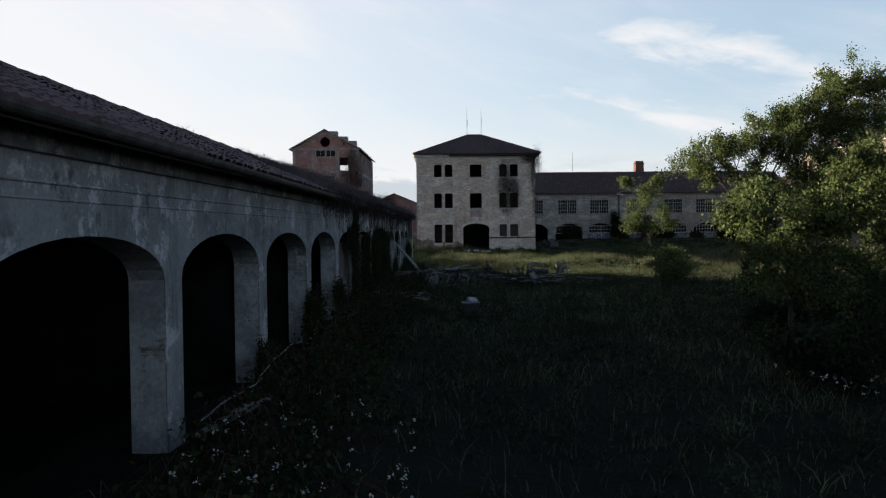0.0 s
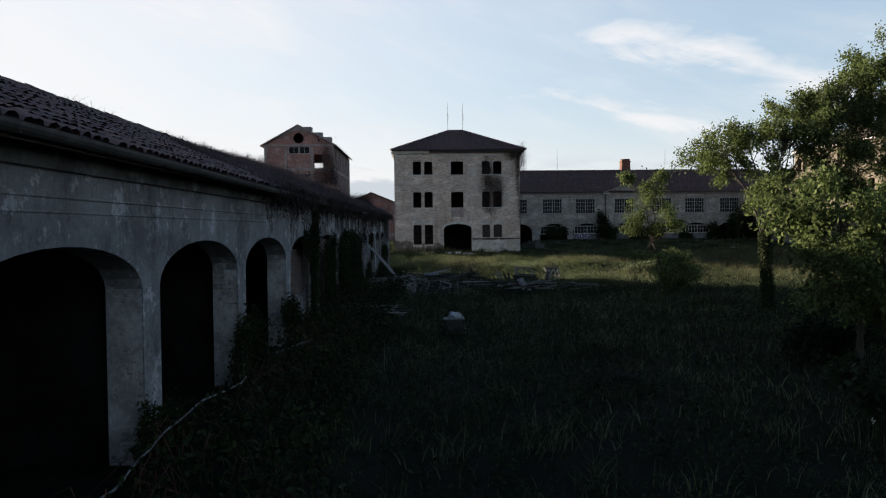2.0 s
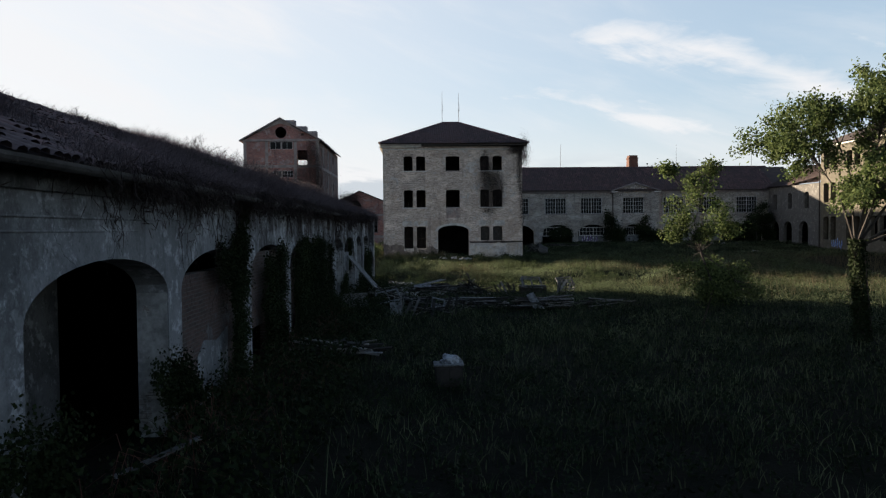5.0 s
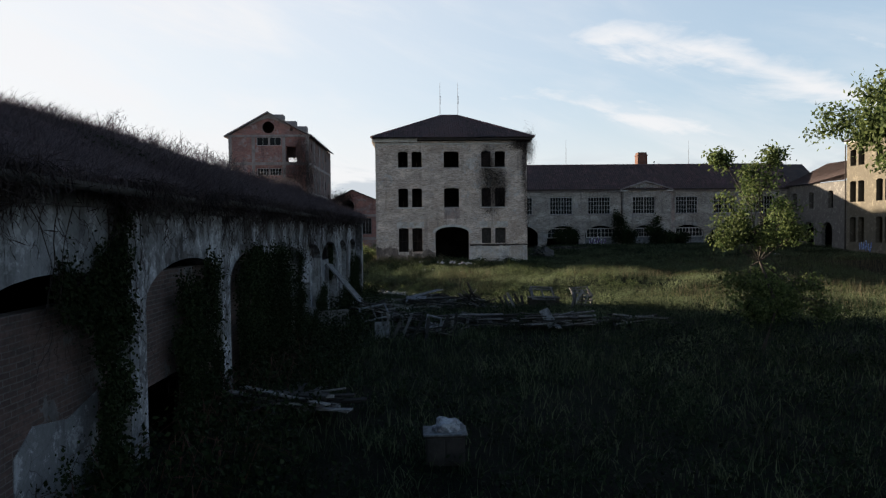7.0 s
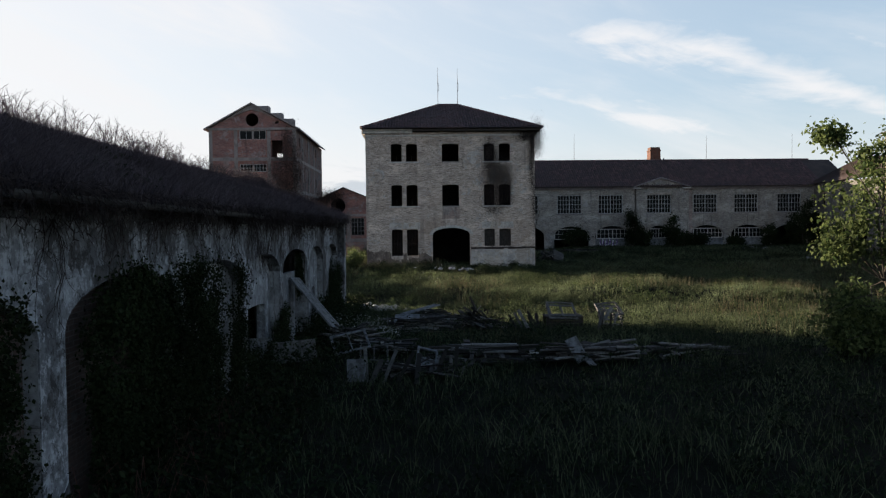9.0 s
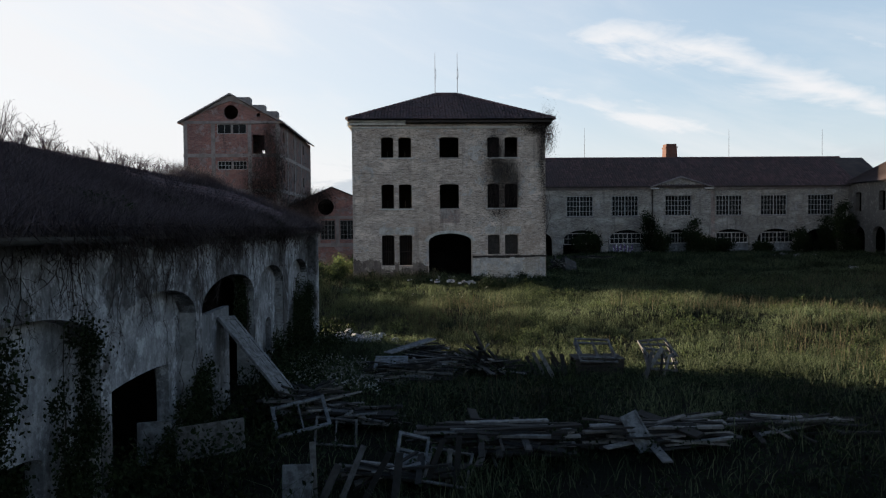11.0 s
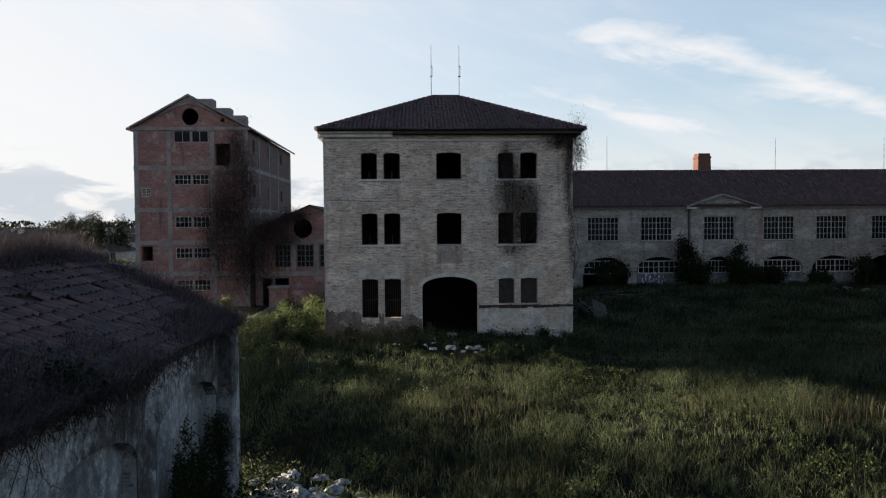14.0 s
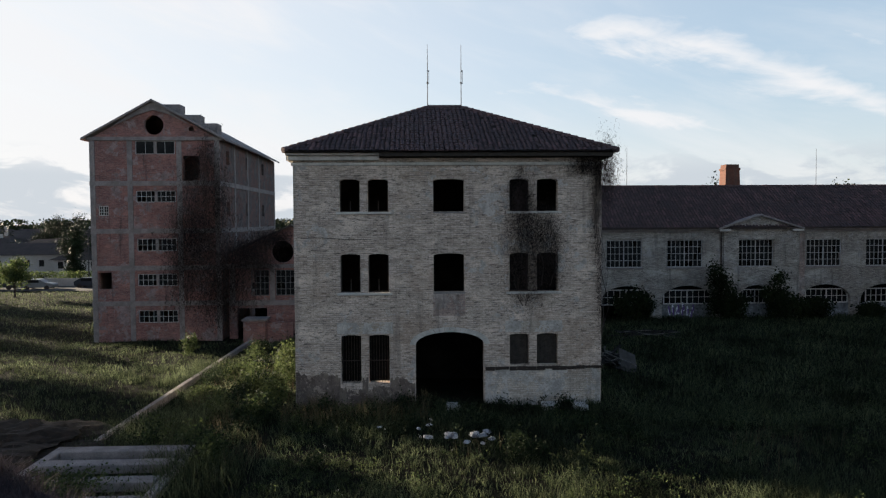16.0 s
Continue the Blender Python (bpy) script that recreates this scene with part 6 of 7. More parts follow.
dead_vine("straggling dead vine at the eaves corner", [(10.75, 10.9, 0.5, 1.3, 0.6), (9.9, 11.2, 0.9, 0.5, 0.3), (10.3, 9.0, 0.25, 1.8, 0.14), (10.5, 6.0, 0.16, 2.4, 0.12)], 8500, 81.72, 0.17, 32, thick=0.10)
dead_vine("brown dead vine smothering the tower corner", [(-13.4, 6.6, 2.7, 3.8, 0.3), (-12.6, 3.6, 1.6, 3.0, 0.2), (-14.3, 8.4, 1.7, 2.6, 0.14), (-12.3, 10.4, 0.7, 2.6, 0.08), (-15.2, 5.0, 1.2, 3.0, 0.1), (-10.4, 5.6, 2.2, 1.5, 0.12), (-10.8, 3.6, 1.4, 1.8, 0.06), (-13.6, 11.4, 1.6, 2.6, 0.10), (-13.2, 13.6, 0.8, 1.6, 0.04)], 34000, 105.3, 0.28, 33, thick=0.3)
dead_vine("brown dead vine on the low gable roof", [(-8.7, 7.5, 1.5, 0.7, 0.4), (-10.5, 6.6, 1.4, 0.8, 0.4), (-9.6, 5.6, 1.4, 0.7, 0.2)], 9000, 106.0, 0.28, 34, thick=0.3)
p, z = scatter(1500, -3.2, 3.0, 78.6, 81.6, lambda q: patchy(q, 0.9, -0.1))
v, f = blades(p, z, 0.8, 0.010, rng, 0.5)
stuff("dry_reeds", v, f, DRY_GRASS, "tall dry brown stalks against the house", "dry stalks")
for k, (x, z1, w) in enumerate(((18.4, 3.6, 2.2), (24.7, 5.4, 1.0), (25.6, 3.6, 1.0), (28.9, 4.7, 1.1), (30.3, 2.9, 1.4), (32.0, 2.6, 0.8), (40.0, 3.6, 0.9), (42.4, 5.8, 0.6), (44.4, 6.6, 0.7), (45.0, 3.6, 1.0), (36.0, 2.2, 0.7))):
    g = ground_z(x, 101.2)
    tree("wall_bush", "dark overgrown shrub against the wing's arches", (x, 101.6, g), (x, 101.6, g + 0.6), [((x, 101.6, (g + z1) / 2), (w, 0.8, (z1 - g) / 2))], 2600, 0.2, 60 + k, 0.05, IVY_LEAF, category="bush")
tree("dead_cypress", "tall slim dark conifer beside the arches", (42.3, 99.5, 0.8), (42.3, 99.5, 3.0), [((42.3, 99.5, 3.2), (0.5, 0.5, 2.6))], 1500, 0.2, 77, 0.08, IVY_LEAF)
for k, (x, y, r_, h) in enumerate(((-4.2, 83.0, 0.6, 1.6), (-4.0, 86, 0.7, 1.5), (-6.2, 88, 1.0, 1.3), (-5.0, 92, 1.0, 1.4), (-7.4, 94, 0.9, 1.0), (-4.2, 79.6, 0.7, 1.1), (-6.6, 82.5, 0.9, 0.9), (-8.2, 86.5, 0.8, 0.8), (-3.9, 97, 1.0, 1.6), (-12.6, 98.5, 0.5, 1.6), (-6.2, 77.8, 0.9, 0.8), (-8.6, 80.5, 0.7, 0.8), (-9.4, 73.6, 1.0, 0.8), (-8.9, 72.4, 0.9, 1.1), (-4.6, 75.0, 0.8, 1.0), (-5.6, 84.8, 0.8, 1.3), (-7.6, 90.4, 0.9, 1.2), (-4.6, 89.0, 0.9, 1.7), (-3.8, 81.0, 0.5, 1.5))):
    g = ground_z(x, y)
    tree("weed_bush", "sunlit green elder and nettle clump in rough grass", (x, y, g), (x, y, g + 0.2), [((x, y, g + h * 0.5), (r_, r_, h * 0.5))], 900, 0.13, 80 + k, 0.02, WEED_LEAF, category="bush")

r9 = np.random.default_rng(44)
for k in range(26):
    y = r9.uniform(75, 97)
    x = r9.uniform(-9.4 + 0.031 * (y - 75), -3.8)
    g, r_, h = ground_z(x, y), r9.uniform(0.4, 0.8), r9.uniform(0.6, 1.5)
    tree("weed_bush", "dark rank elder and bramble clump beside the kerb wall", (x, y, g), (x, y, g + 0.2), [((x, y, g + h * 0.5), (r_, r_, h * 0.5))], 620, 0.11, 400 + k, 0.02, SHADE_DARK_LEAF if k % 3 else WEED_LEAF, category="bush")

# ---- debris ----
PLANK = bpy.data.meshes.new("plank")
bm = boxes((-0.5, 0.5, -0.5, 0.5, -0.5, 0.5))
bm.to_mesh(PLANK), bm.free()
PLANK.materials.append(BOARDS)


def timber_pile(x, y, lx, ly, h, n, seed, label="heap of grey weathered planks lying in the grass", flat=6.0, turn=0.0, length=(1.0, 2.8)):
    """Loose boards heaped at all angles; each one a part."""
    r = np.random.default_rng(seed)
    t = thing("timber_pile", label, "timber", Matrix.Translation((x, y, ground_z(x, y))), "timber heaps")
    n = int(n * 2.4)
    for i in range(n):
        ob = new("plank", PLANK)
        ob.parent = t
        k = (i / n) ** 0.8
        sx, w, th = r.uniform(*length) * 0.8, r.choice([0.05, 0.08, 0.11, 0.14, 0.2]), r.uniform(0.02, 0.055)
        a = turn + r.normal(0, 4.0 + 1.4 * flat) + (90 if r.random() < 0.06 else 0)
        m = pose(r.uniform(-lx, lx) * (1 - 0.5 * k), r.uniform(-ly, ly) * (1 - 0.5 * k), 0.08 + h * k * r.uniform(0.7, 1.0), r.normal(0, 10), r.normal(0, flat), a)
        ob.matrix_basis = m @ Matrix.Diagonal((sx, w, th, 1))
    return t


timber_pile(-1.9, 32.2, 0.7, 0.7, 0.35, 18, 1, "low heap of grey planks by the arcade", 4, -14, (1.6, 3.0))
timber_pile(1.1, 53.3, 0.9, 0.8, 0.55, 46, 2, "big heap of broken grey boards and doors", 4, 3, (1.4, 2.8))
timber_pile(2.0, 54.6, 0.7, 0.7, 0.6, 16, 16, "long roof battens fallen across the heap", 6, -38, (1.6, 3.2))
timber_pile(1.5, 57.4, 0.9, 0.6, 0.35, 18, 17, "grey boards strewn beside the rubbish", 7, 14, (0.8, 1.9))
timber_pile(-1.2, 48.4, 0.8, 0.9, 0.7, 20, 8, "jumble of beams and broken boards below the arch", 12, 32, (1.0, 2.4))
timber_pile(-0.2, 48.0, 1.0, 0.7, 0.35, 16, 19, "splintered boards and laths spread in the grass", 6, -18, (0.9, 2.2))
timber_pile(3.6, 54.2, 0.7, 0.5, 0.55, 18, 4, "tangle of splintered laths and rafters", 24, -30, (0.9, 2.4))
timber_pile(3.05, 46.1, 0.85, 0.7, 0.5, 36, 5, "neat stack of long dark planks in the shade", 2, -3, (2.2, 3.4))
timber_pile(6.3, 46.3, 0.75, 0.6, 0.5, 28, 6, "stack of long rotten planks and beams", 4, 3, (2.0, 3.6))
timber_pile(9.8, 47.4, 1.0, 0.5, 0.3, 14, 7, "scattered rotten planks half sunk in grass", 4, 0, (1.6, 3.0))
timber_pile(1.0, 44.4, 0.9, 0.4, 0.25, 12, 9, "broken frame timbers in the weeds", 8, 6, (0.9, 2.0))
timber_pile(12.9, 88.6, 0.9, 1.0, 0.9, 22, 13, "heap of scrap timber beside the house", 26, 30, (0.8, 2.4))


def leaning_boards(label, x, y, n, step, height, seed, tilt=24):
    """Boards that stand askew in a row, their feet in the grass; each one a part."""
    r = np.random.default_rng(seed)
    t = thing("leaning_boards", label, "boards", Matrix.Translation((x, y, ground_z(x, y))), "leaning boards")
    for i in range(n):
        ob = new("plank", PLANK)
        ob.parent = t
        h = height * r.uniform(0.7, 1.15)
        ob.matrix_basis = pose(step * i + r.normal(0, 0.06), r.normal(0, 0.12), h * 0.42, r.normal(-14, 8), r.normal(tilt, 9), r.normal(0, 14)) @ Matrix.Diagonal((r.choice((0.07, 0.10, 0.13)), 0.025, h, 1))


leaning_boards("grey boards leaning askew against the crate", 5.15, 53.7, 6, 0.17, 1.05, 3, -24)
leaning_boards("split laths leaning on the stacked frames", 8.3, 53.2, 5, 0.22, 1.0, 6, 18)
timber_pile(17.3, 96.2, 1.8, 0.5, 0.35, 16, 23, "fallen boards lying along the shaded grass", 5, 4, (1.4, 3.0))
leaning_boards("broken pickets leaning in the dark weeds", -0.35, 43.4, 5, 0.36, 0.95, 4, 12)
leaning_boards("split slats propped beside the small sash", 1.75, 44.3, 3, 0.16, 0.9, 5, 14)


FRAMES = plain('grey_bleached_frame', (0.15, 0.145, 0.14), (0.06, 0.055, 0.05), 6, 0.85, 0.3)


def framed(name, label, category, w, h, m, panes=(2, 3), solid_low=0.0, mat=None, t=0.045, bar=0.05, filled=False):
    """A joinery leaf: stiles, rails, bars and panels, each a part. Local: x across, z up, lying in y = 0."""
    o = thing(name, label, category, m, "discarded joinery")
    mat = mat or WHITE_WOOD
    for x in (0, w - bar):
        part("stile", boxes((x, x + bar, -t / 2, t / 2, 0, h), bevel=0.006), mat, o)
    for i in range(panes[1] + 1):
        z = (h - bar) * i / panes[1]
        part("rail", boxes((bar, w - bar, -t / 2 + 0.004, t / 2 - 0.004, z, z + bar), bevel=0.005), mat, o)
    for i in range(1, panes[0]):
        x = w * i / panes[0]
        part("glazing_bar", boxes((x - 0.015, x + 0.015, -0.015, 0.015, bar, h - bar)), mat, o)
    if filled or solid_low:
        part("panel", boxes((bar - 0.01, w - bar + 0.01, -0.008, 0.008, 0.02, h - 0.02 if filled else h * solid_low)), mat, o)
    return o


def at(x, y, dz=0.0):
    return Matrix.Translation((x, y, ground_z(x, y) + dz))


def lean(foot, top, width):
    """Pose of a leaf whose bottom edge is centred on foot and whose top edge is centred on top."""
    zc = (Vector(top) - Vector(foot)).normalized()
    xc_ = (Vector((0.1, 1, 0)) - zc * zc.dot(Vector((0.1, 1, 0)))).normalized()
    return Matrix.Translation(Vector(foot) - xc_ * width / 2) @ Matrix((xc_, zc.cross(xc_), zc)).transposed().to_4x4()


framed("old_door", "white panelled door leaning out of an arch", "door", 0.87, 2.4, lean((-1.55, 48.15, 0.5), (-3.1, 48.62, 2.27), 0.87), (2, 4), filled=True, t=0.06, bar=0.11)
framed("old_door", "pale door leaf propped upright inside an arch", "door", 0.9, 2.0, ARC @ pose(34.2, 0.6, -0.05, -3, 0, 4), (1, 3), filled=True, t=0.06, bar=0.11)
framed("cupboard_front", "low white cupboard front standing in the arch", "cupboard", 0.6, 0.78, pose(-3.70, 44.7, 0.05, -8, 0, 16), (1, 2), filled=True, t=0.06, bar=0.07)
framed("cupboard_front", "grey cupboard front standing before the arch", "cupboard", 1.3, 0.62, pose(-3.08, 44.9, 0.05, -10, 0, 30), (2, 1), filled=True, t=0.06, bar=0.07, mat=FRAMES)
framed("window_sash", "old white window sash propped on the heap", "window sash", 1.15, 0.85, at(-1.5, 46.3, 0.12) @ pose(0, 0, 0, -56, -10, 14), (2, 1), t=0.06, bar=0.075)
framed("window_sash", "broken white window sash lying askew", "window sash", 0.9, 0.8, at(-0.75, 46.3, 0.05) @ pose(0, 0, 0, -60, 8, 8), (2, 1), mat=FRAMES)
framed("window_sash", "small white sash with a pale panel standing tilted in the weeds", "window sash", 0.62, 0.72, at(0.95, 44.7, 0.18) @ pose(0, 0, 0, -40, 16, 8), (1, 2), t=0.07, bar=0.06, solid_low=0.42)
framed("window_sash", "empty window frame lying in the weeds", "window sash", 0.8, 0.9, at(1.45, 44.0, 0.2) @ pose(0, 0, 0, -66, 8, -10), (1, 1), mat=FRAMES)
framed("old_door", "bleached door leaf lying on the heap of boards", "door", 1.0, 0.9, at(0.1, 52.9, 0.45) @ pose(0, 0, 0, -77, 0, -2), (1, 1), filled=True, t=0.05, bar=0.12)
framed("old_door", "bleached door lying across the boards", "door", 0.4, 2.1, at(0.3, 55.2, 0.55) @ pose(0, 0, 0, -84, 0, -46), (1, 3), filled=True)
framed("cabinet_panel", "grey panel standing against the plank stack", "panel", 0.4, 0.8, at(5.85, 45.7, 0.08) @ pose(0, 0, 0, -30, -20, 14), (1, 1), filled=True)
framed("cabinet_panel", "pale board standing upright in the weeds", "panel", 0.5, 0.6, at(-0.85, 43.4, 0.0) @ pose(0, 0, 0, -12, -2, -4), (1, 1), filled=True)
for x, y, dz, w in ((6.45, 53.4, 0.52, 1.2), (6.5, 53.52, 0.62, 1.15)):
    framed("window_frame", "stacked grey window frames on a dark crate", "window frame", w, 1.05, at(x, y, dz) @ pose(0, 0, 0, -64, 3, 3), (2, 1), mat=FRAMES, t=0.06, bar=0.07)
for k in range(3):
    framed("window_frame", "grey empty window frame lying tilted in a stack", "window frame", 0.95, 1.0, at(8.5 + 0.07 * k, 53.3 + 0.10 * k, 0.22 + 0.13 * k) @ pose(0, 0, 0, -58 - 3 * k, 6 - 5 * k, 4 * k - 2), (3, 1), mat=FRAMES, t=0.06, bar=0.07)
crate = thing("wooden_crate", "dark rotten wooden crate under the window frames", "crate", at(7.1, 54.0))
for i in range(4):
    part("side_board", boxes((-0.75, 0.75, -0.45, -0.42, 0.02 + 0.125 * i, 0.125 + 0.125 * i)), DARK_WOOD, crate)
    part("side_board", boxes((-0.75, 0.75, 0.42, 0.45, 0.02 + 0.125 * i, 0.125 + 0.125 * i)), DARK_WOOD, crate)
for sx in (-0.75, 0.69):
    for sy in (-0.418, 0.36):
        part("corner_post", boxes((sx, sx + 0.06, sy, sy + 0.06, 0, 0.52)), DARK_WOOD, crate)
part("lid", boxes((-0.78, 0.78, -0.48, 0.48, 0.522, 0.55)), DARK_WOOD, crate)

cab = thing("old_cabinet", "dark wooden cabinet standing alone in the grass", "cabinet", at(1.15, 30.2))
part("body", boxes((-0.34, 0.34, -0.25, 0.25, 0.0, 0.52), bevel=0.012), DARK_WOOD, cab)
for sx in (-0.31, 0.01):
    part("door", boxes((sx, sx + 0.30, -0.275, -0.252, 0.06, 0.48), bevel=0.008), DARK_WOOD, cab)
part("top", boxes((-0.38, 0.38, -0.29, 0.29, 0.523, 0.56), bevel=0.01), WHITE_WOOD, cab, "peeling white top board")


def crumpled(name, label, category, m, sx, sy, sz, seed, group=""):
    """A crumpled sheet or bag."""
    bm = bmesh.new()
    bmesh.ops.create_icosphere(bm, subdivisions=3, radius=1.0)
    for v in bm.verts:
        k = 1 + 0.35 * noise.noise(v.co * 1.7 + Vector((seed * 3.1, 0, 0))) + 0.16 * noise.noise(v.co * 5.0 + Vector((0, seed, 0)))
        v.co = Vector((v.co.x * sx * k, v.co.y * sy * k, max(-0.35, v.co.z) * sz * k))
    return solid(name, bm, RUBBISH, label, category, "", group, m)


crumpled("plastic_sheet", "crumpled white plastic sheet on the cabinet", "plastic sheet", at(1.2, 30.2, 0.62), 0.26, 0.2, 0.17, 3)
r5 = np.random.default_rng(9)
for cx, cy, n, s in ((-1.5, 61.0, 26, 0.25), (-0.3, 61.4, 8, 0.18), (3.9, 75.9, 10, 0.17), (37.2, 98.0, 7, 0.26), (36.6, 87.5, 3, 0.26), (1.8, 77.2, 3, 0.12)):
    for k in range(n):
        x, y = cx + r5.normal(0, 0.85), cy + r5.normal(0, 0.55)
        q = s * r5.uniform(0.5, 1.3)
        crumpled("rubbish_bag", "torn white rubbish bag dumped in the grass", "rubbish", at(x, y, q * 0.25 + (0.28 if 75 < cy < 80 else 0.0)) @ pose(0, 0, 0, 0, 0, r5.uniform(0, 360)), q * 1.3, q * 0.8, q * 0.6, k + cx, "dumped rubbish")
for x, y, w in ((8.2, 81.1, 0.8), (9.4, 80.9, 0.7), (3.9, 80.9, 0.6)):
    solid("fallen_stone", boxes((-w / 2, w / 2, -0.25, 0.25, -0.1, 0.28), bevel=0.05), STONE, "pale fallen stone block at the foot of the house", "stone", "", "", at(x, y) @ pose(0, 0, 0, 6, 4, 12 * w))
solid("old_bonnet", boxes((-0.6, 0.6, -0.05, 0.05, 0, 1.4), bevel=0.03), GUTTER, "bent grey metal sheet leaning on the scrap", "metal sheet", "", "", at(13.7, 87.7) @ pose(0, 0, 0, -38, 24, 20))
# pale hose along the foot of the arcade
pts = []
for i in range(26):
    y0 = 9.6 + i * 0.34
    x0 = -3.32 + 0.10 * math.sin(i * 0.35) + 0.02 * math.sin(i * 1.7)
    pts.append((x0, y0, ground_z(x0, y0) + 0.45 + 0.07 * math.sin(i * 0.45)))
solid("pale_hose", tube(bmesh.new(), pts, [0.014] * len(pts), 6), WHITE_WOOD, "pale old hose draped over the brambles", "hose")
for k, (x, y, a) in enumerate(((-3.1, 10.0, 74), (-2.95, 10.3, 70), (-3.0, 21.6, 60))):
    ob = solid("loose_board", boxes((-0.7, 0.7, -0.05, 0.05, -0.012, 0.012)), FRAMES, "loose grey board lying on the brambles", "board", "", "", at(x, y, 0.38) @ pose(0, 0, 0, 4, -5, a))

# graffiti on the wing and the side house: unreadable, so plain strokes
for name, m, cols in (("graffiti", WG @ Matrix.Translation((10.9, 0.243, 1.42)), ((0.78, 0.78, 0.84), (0.14, 0.08, 0.22))), ("graffiti", RH @ Matrix.Translation((14.6, -0.108, 1.0)), ((0.35, 0.5, 0.75), (0.1, 0.16, 0.4)))):
    g = thing(name, "unreadable spray-painted tag on the wall", "graffiti", m)
    for k, c in enumerate(cols):
        paint = plain("spray_paint", c, tuple(v * 0.8 for v in c), 6, 0.6)
        for i in range(9):
            x = 0.22 * i
            bm = box(bmesh.new(), x, x + 0.12, -0.006 - 0.003 * k, -0.003 - 0.003 * k, 0.05 + 0.1 * ((i * 5 + k) % 3), 0.55 + 0.09 * ((i * 7 + 2 * k) % 4), pose(0.05 * k, 0, 0, 0, (i * 37 % 26) - 13, 0))
            part("stroke", bm, paint, g)

# ---- the town beyond ----


def far_house(x, y, w, d, h, rot, seed, cols=5):
    t = thing("town_house", "two-storey plastered house with a tiled roof across the field", "house", Matrix.Translation((x, y, ground_z(x, y) - 0.2)) @ pose(0, 0, 0, 0, 0, rot), "houses of the town")
    ops = [opening(w * (i + 0.5) / cols - 0.5, w * (i + 0.5) / cols + 0.5, z, z + 1.3) for i in range(cols) for z in (1.0, 3.9)]
    part("front_wall", moved(wall_bm(0, w, 0, h, 0.3, ops), Matrix.Translation((-w / 2, -d / 2, 0))), FAR_WALL, t)
    part("body", boxes((-w / 2, w / 2, -d / 2 + 0.5, d / 2, 0, h - 0.05)), FAR_WALL, t)
    for a, b, z0, z1, *_ in ops:
        part("window", boxes((a - w / 2 + 0.02, b - w / 2 - 0.02, -d / 2 + 0.12, -d / 2 + 0.16, z0 + 0.02, z1 - 0.02)), GLASS, t)
    bm = bmesh.new()
    v = [bm.verts.new(p) for p in ((-w / 2 - 0.5, -d / 2 - 0.5, h), (w / 2 + 0.5, -d / 2 - 0.5, h), (w / 2 + 0.5, d / 2 + 0.5, h), (-w / 2 - 0.5, d / 2 + 0.5, h), (-w / 2 + d * 0.3, 0, h + d * 0.2), (w / 2 - d * 0.3, 0, h + d * 0.2))]
    for q in ((0, 1, 5, 4), (1, 2, 5), (2, 3, 4, 5), (3, 0, 4), (3, 2, 1, 0)):
        bm.faces.new([v[k] for k in q])
    r_ = part("roof", bm, FAR_ROOF, t)
    part("chimney", boxes((w * 0.2, w * 0.2 + 0.7, -0.4, 0.3, h + d * 0.1, h + d * 0.2 + 0.9)), FAR_WALL, r_)


for k, (x, y, w, d, h, rot, cols) in enumerate(((-73, 198, 24, 11, 6.2, 3, 9), (-100, 197, 20, 11, 6.2, -2, 7), (-86, 232, 16, 10, 6.4, -6, 5), (-106, 236, 18, 11, 6.5, 8, 6), (-124, 246, 16, 10, 6.5, 0, 5), (-98, 272, 14, 10, 7.0, 12, 4), (-118, 290, 18, 11, 7.0, -4, 5), (-140, 300, 18, 11, 7, 6, 5), (-66, 226, 12, 10, 6.5, 20, 4), (-22, 260, 16, 10, 8, 5, 4), (-130, 340, 20, 12, 7.5, 0, 5), (-150, 350, 22, 12, 7.5, 3, 5), (-112, 330, 20, 12, 7.5, -3, 5), (-60, 190, 9, 9, 5.5, 0, 3), (-92, 262, 16, 10, 7, 6, 4), (-118, 262, 15, 10, 6.8, -8, 4), (-129, 276, 14, 10, 7, 14, 4), (-110, 312, 16, 11, 8, 2, 4), (-152, 322, 18, 11, 8, -5, 5), (-136, 262, 14, 10, 6.6, 4, 4), (-164, 332, 18, 11, 8, 3, 4), (-120, 222, 13, 9, 6.4, 10, 4), (-109, 215, 12, 9, 6.2, -7, 3))):
    far_house(x, y, w, d, h, rot, k, cols)
r6 = np.random.default_rng(21)
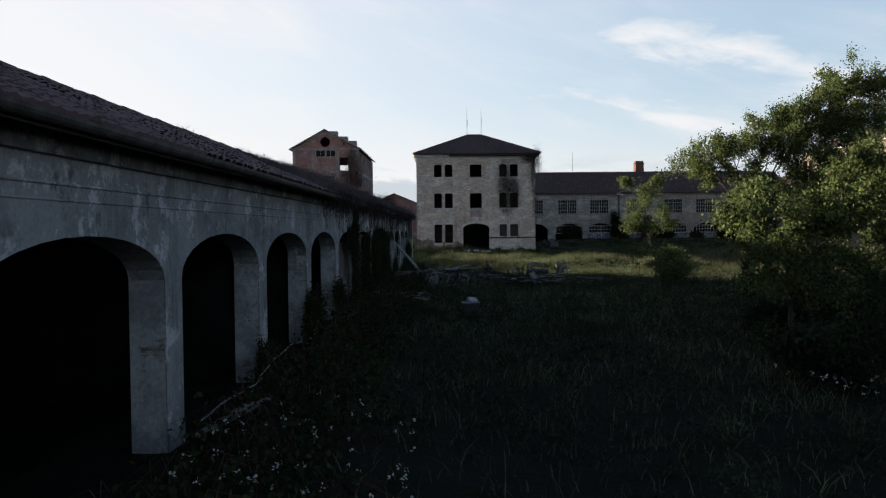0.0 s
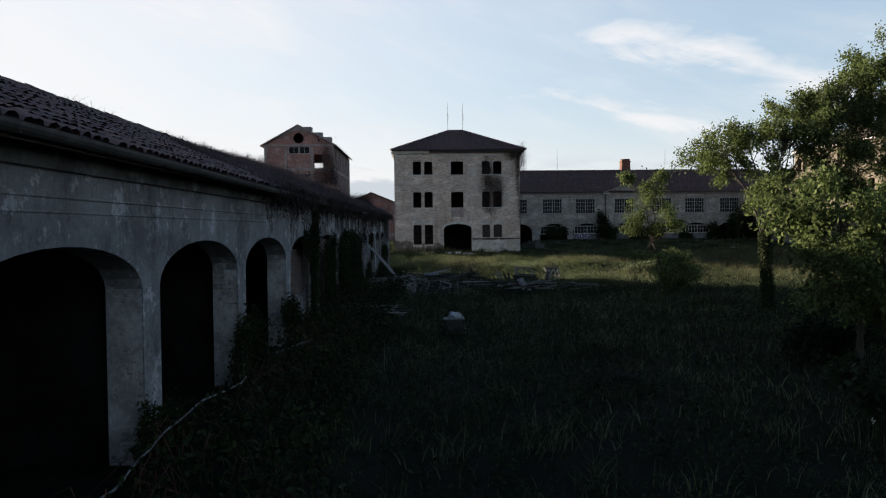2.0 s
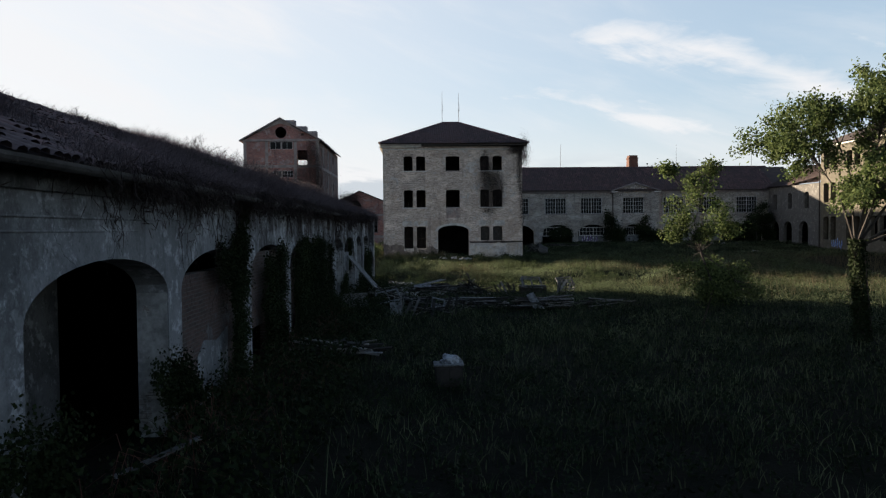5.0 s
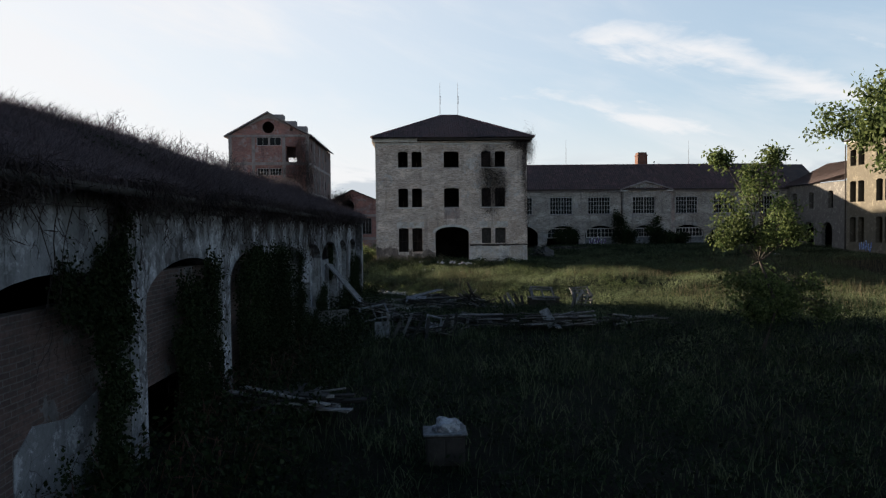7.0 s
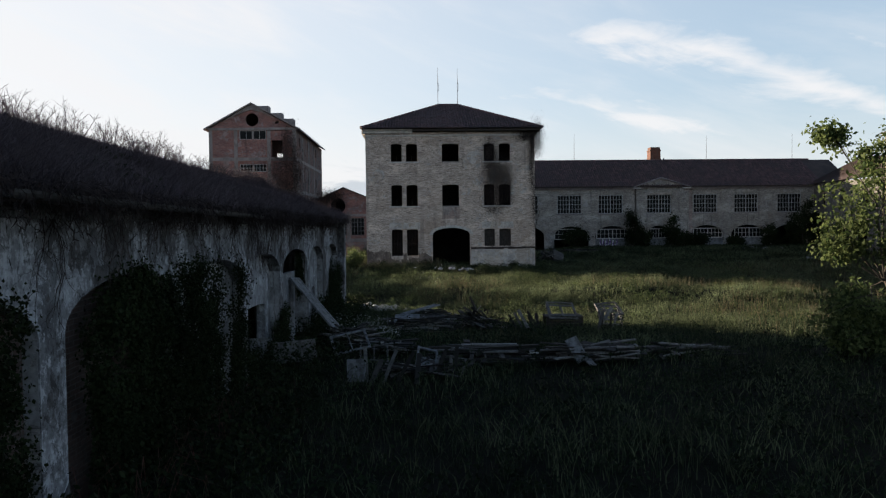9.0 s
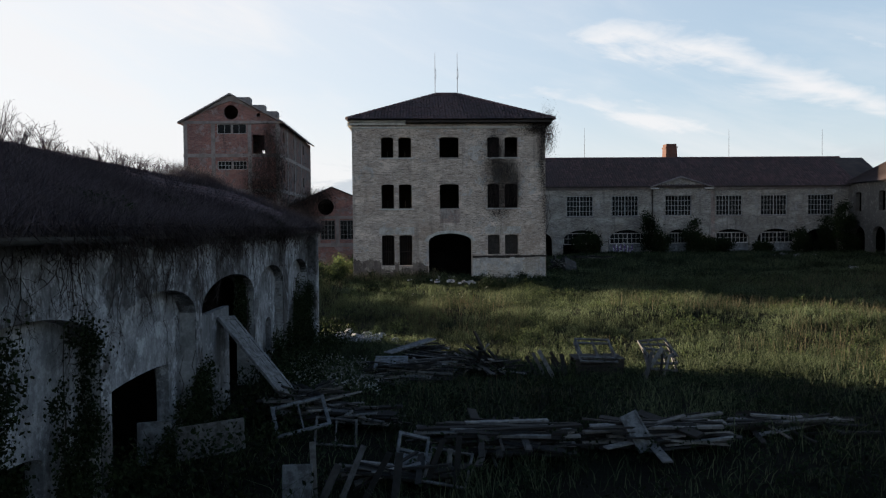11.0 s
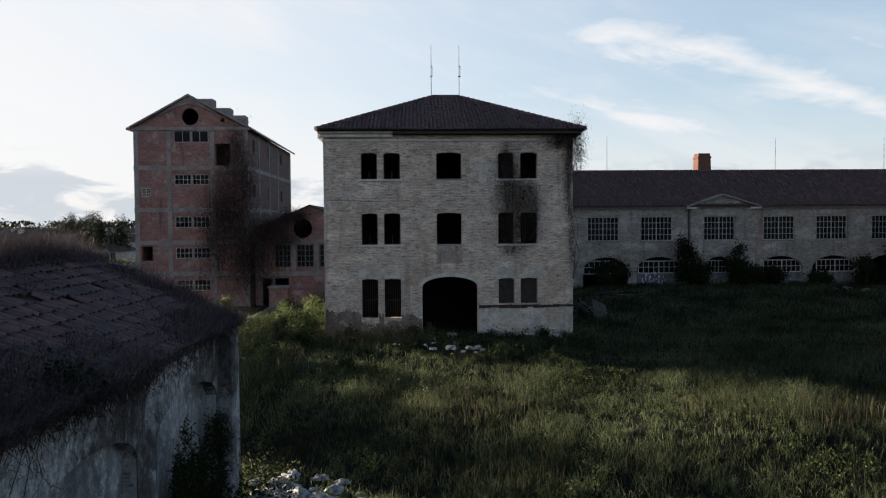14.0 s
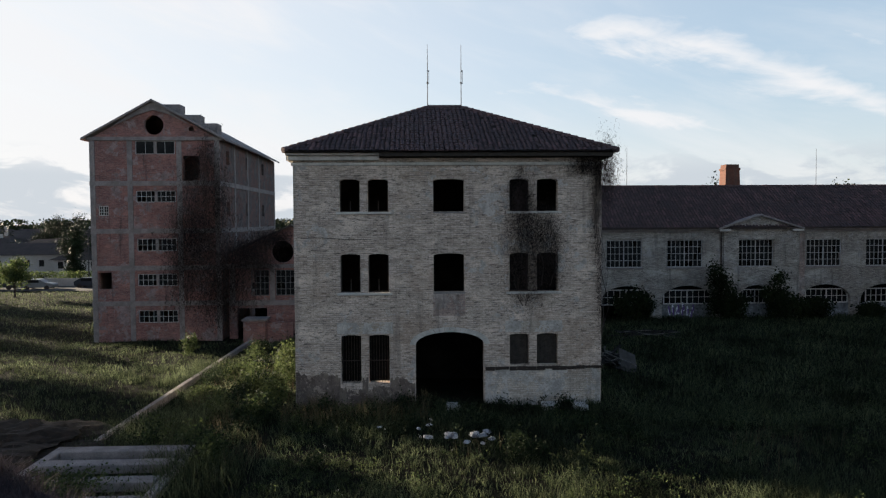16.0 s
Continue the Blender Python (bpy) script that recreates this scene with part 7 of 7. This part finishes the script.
# the first three are out of view, added to shade the field
for k, (x, y, h, w) in enumerate(((-71, 131, 12.0, 4.2), (-72, 139, 12.5, 4.4), (-73, 147, 12.0, 4.2), (-63, 190, 13.0, 2.6), (-57.5, 190, 12.6, 2.4), (-76, 214, 9, 3.2), (-66, 240, 11, 4), (-92, 222, 8, 3), (-112, 222, 9, 3), (-104, 262, 11, 4), (-90, 250, 9, 4), (-99, 270, 15.5, 4), (-106, 272, 15, 4), (-120, 268, 10, 4), (-136, 280, 11, 5), (-45.5, 138, 5.0, 1.9), (-62, 140, 4.0, 2.0), (-82, 205, 8, 2.5), (-70, 212, 8, 2.2), (44, 150, 13.2, 4.0), (62, 150, 13.0, 4.5), (-33, 300, 13, 6), (-25, 210, 10, 4))):
    g = ground_z(x, y)
    tree("town_or_shade_tree", "rounded dark green tree by the town, three unseen for shade", (x, y, g), (x, y, g + h * 0.3), [((x, y, g + h * 0.55), (w, w, h * 0.3)), ((x + w * 0.3, y, g + h * 0.78), (w * 0.65, w * 0.65, h * 0.22)), ((x - w * 0.4, y, g + h * 0.65), (w * 0.6, w * 0.6, h * 0.25))], 4200, 0.15 * w ** 0.7, 200 + k, 0.15, TREE_LEAF if y < 150 else FAR_LEAF)


g = ground_z(-50.8, 165)
tree("town_conifer", "dark pointed conifer in front of the town houses", (-50.8, 165, g), (-50.8, 165, g + 4), [((-50.8, 165, g + 2.6), (1.5, 1.5, 2.4)), ((-50.8, 165, g + 5.4), (1.1, 1.1, 2.4)), ((-50.8, 165, g + 8.2), (0.6, 0.6, 2.0))], 5200, 0.3, 260, 0.14, FAR_LEAF)
hx = np.column_stack([r6.uniform(-66, -40, 5200), r6.normal(157.2, 0.5, 5200), -0.4 + r6.beta(1.6, 1.0, 5200) * 2.0])
v, f = leaves(hx, 0.24, r6)
stuff("hedge", v, f, TREE_LEAF, "clipped green hedge along the car park", "hedge")


def car(x, y, rot, paint, label):
    t = thing("parked_car", label, "car", Matrix.Translation((x, y, ground_z(x, y) + 0.02)) @ pose(0, 0, 0, 0, 0, rot), "parked cars")
    bm = bmesh.new()
    prof = [(-2.1, 0.35), (2.1, 0.35), (2.12, 0.75), (1.9, 0.9), (1.0, 0.98), (0.35, 1.45), (-1.2, 1.48), (-1.85, 1.0), (-2.12, 0.9)]
    sides = [[bm.verts.new((px, sy, pz)) for px, pz in prof] for sy in (-0.86, 0.86)]
    bm.faces.new(sides[0]), bm.faces.new(sides[1][::-1])
    for i in range(len(prof)):
        j = (i + 1) % len(prof)
        bm.faces.new((sides[0][i], sides[1][i], sides[1][j], sides[0][j]))
    bmesh.ops.bevel(bm, geom=bm.edges[:], offset=0.06, segments=2, affect="EDGES")
    part("body", bm, paint, t)
    for sy in (-0.872, 0.866):
        part("side_window", boxes((-1.1, 0.3, sy, sy + 0.006, 1.0, 1.36)), GLASS, t)
    for sx in (-1.3, 1.3):
        for sy in (-0.8, 0.8):
            part("wheel", moved(tube(bmesh.new(), [(0, -0.1, 0), (0, 0.1, 0)], [0.32, 0.32], 14), Matrix.Translation((sx, sy, 0.32))), RUST, t)


DARK_PAINT = plain("dark_car_paint", (0.03, 0.035, 0.05), (0.025, 0.03, 0.04), 2, 0.3, 0.0)
SILVER_PAINT = plain("silver_car_paint", (0.20, 0.205, 0.215), (0.18, 0.185, 0.19), 2, 0.3, 0.0, 0.4)
car(-53.5, 149.5, 4, DARK_PAINT, "dark saloon car parked by the field edge")
car(-48.6, 149.8, 2, SILVER_PAINT, "silver estate car parked by the field edge")
car(-58.6, 149.0, 6, DARK_PAINT, "dark hatchback parked by the field edge")
car(-42.6, 152.0, 0, DARK_PAINT, "dark car parked near the white fence")
car_road = raw("road", [(-140, 146.5, 0.0), (-20, 146.5, 0.0), (-20, 154, 0.0), (-140, 154, 0.0)], [(0, 1, 2, 3)], ASPHALT, None, "asphalt parking road beyond the field", "road", "structure")
car_road.location.z = -0.3
p, z = scatter(60000, -100, -14, 104, 146)
v, f = blades(p, z, 0.24, 0.022, rng, 1.2)
stuff("meadow_grass", v, f, GRASS, "green field stretching to the car park", "grass")
bm = bmesh.new()
bmesh.ops.create_icosphere(bm, subdivisions=5, radius=1.0)
for q in bm.verts:
    p0 = q.co.copy()
    rough = 0.30 * noise.noise(p0 * 2.3) + 0.16 * noise.noise(p0 * 6.0) + 0.10 * noise.noise(p0 * 14.0) + 0.06 * noise.noise(p0 * 29.0)
    q.co = Vector((p0.x * 4.0, p0.y * 3.4, max(-0.1, p0.z) * 0.75)) * (1 + rough)
solid("earth_mound", bm, plain("bare_brown_earth", (0.030, 0.022, 0.016), (0.015, 0.012, 0.009), 2, 0.98, 0.9, fine=9), "mound of bare dug earth beside the concrete frame", "earth", "", "", at(-14.3, 79.0, -0.05))
fence = thing("white_fence", "low white fence wall along the car park", "fence", Matrix.Translation((-52, 154.6, -0.35)))
for i in range(9):
    part("fence_panel", boxes((2.0 * i, 2.0 * i + 1.96, 0, 0.12, 0, 1.1)), FAR_WALL, fence)
lamp = thing("street_lamp", "slim grey street lamp by the car park", "street lamp", Matrix.Translation((-44.5, 155.5, -0.35)))
part("pole", tube(bmesh.new(), [(0, 0, 0), (0, 0, 7.5)], [0.09, 0.06], 8), GUTTER, lamp)
part("lamp_head", boxes((-0.1, 0.9, -0.12, 0.12, 7.5, 7.62), bevel=0.03), GUTTER, lamp)
# wooded rim on the horizon
c = []
for a in np.linspace(-75, 75, 420):
    q = radians(a + r6.normal(0, 0.2))
    dist, h = r6.uniform(520, 900), r6.uniform(5, 12)
    k = 240
    c.append(np.column_stack([dist * math.sin(q) + r6.normal(0, 6, k), 50 + dist * math.cos(q) + r6.normal(0, 6, k), h * r6.beta(1.6, 1.2, k)]))
v, f = leaves(np.concatenate(c), 1.9, r6, 0.0, 0.9)
stuff("far_woods", v, f, FAR_LEAF, "distant belt of dark trees on the horizon", "woods")
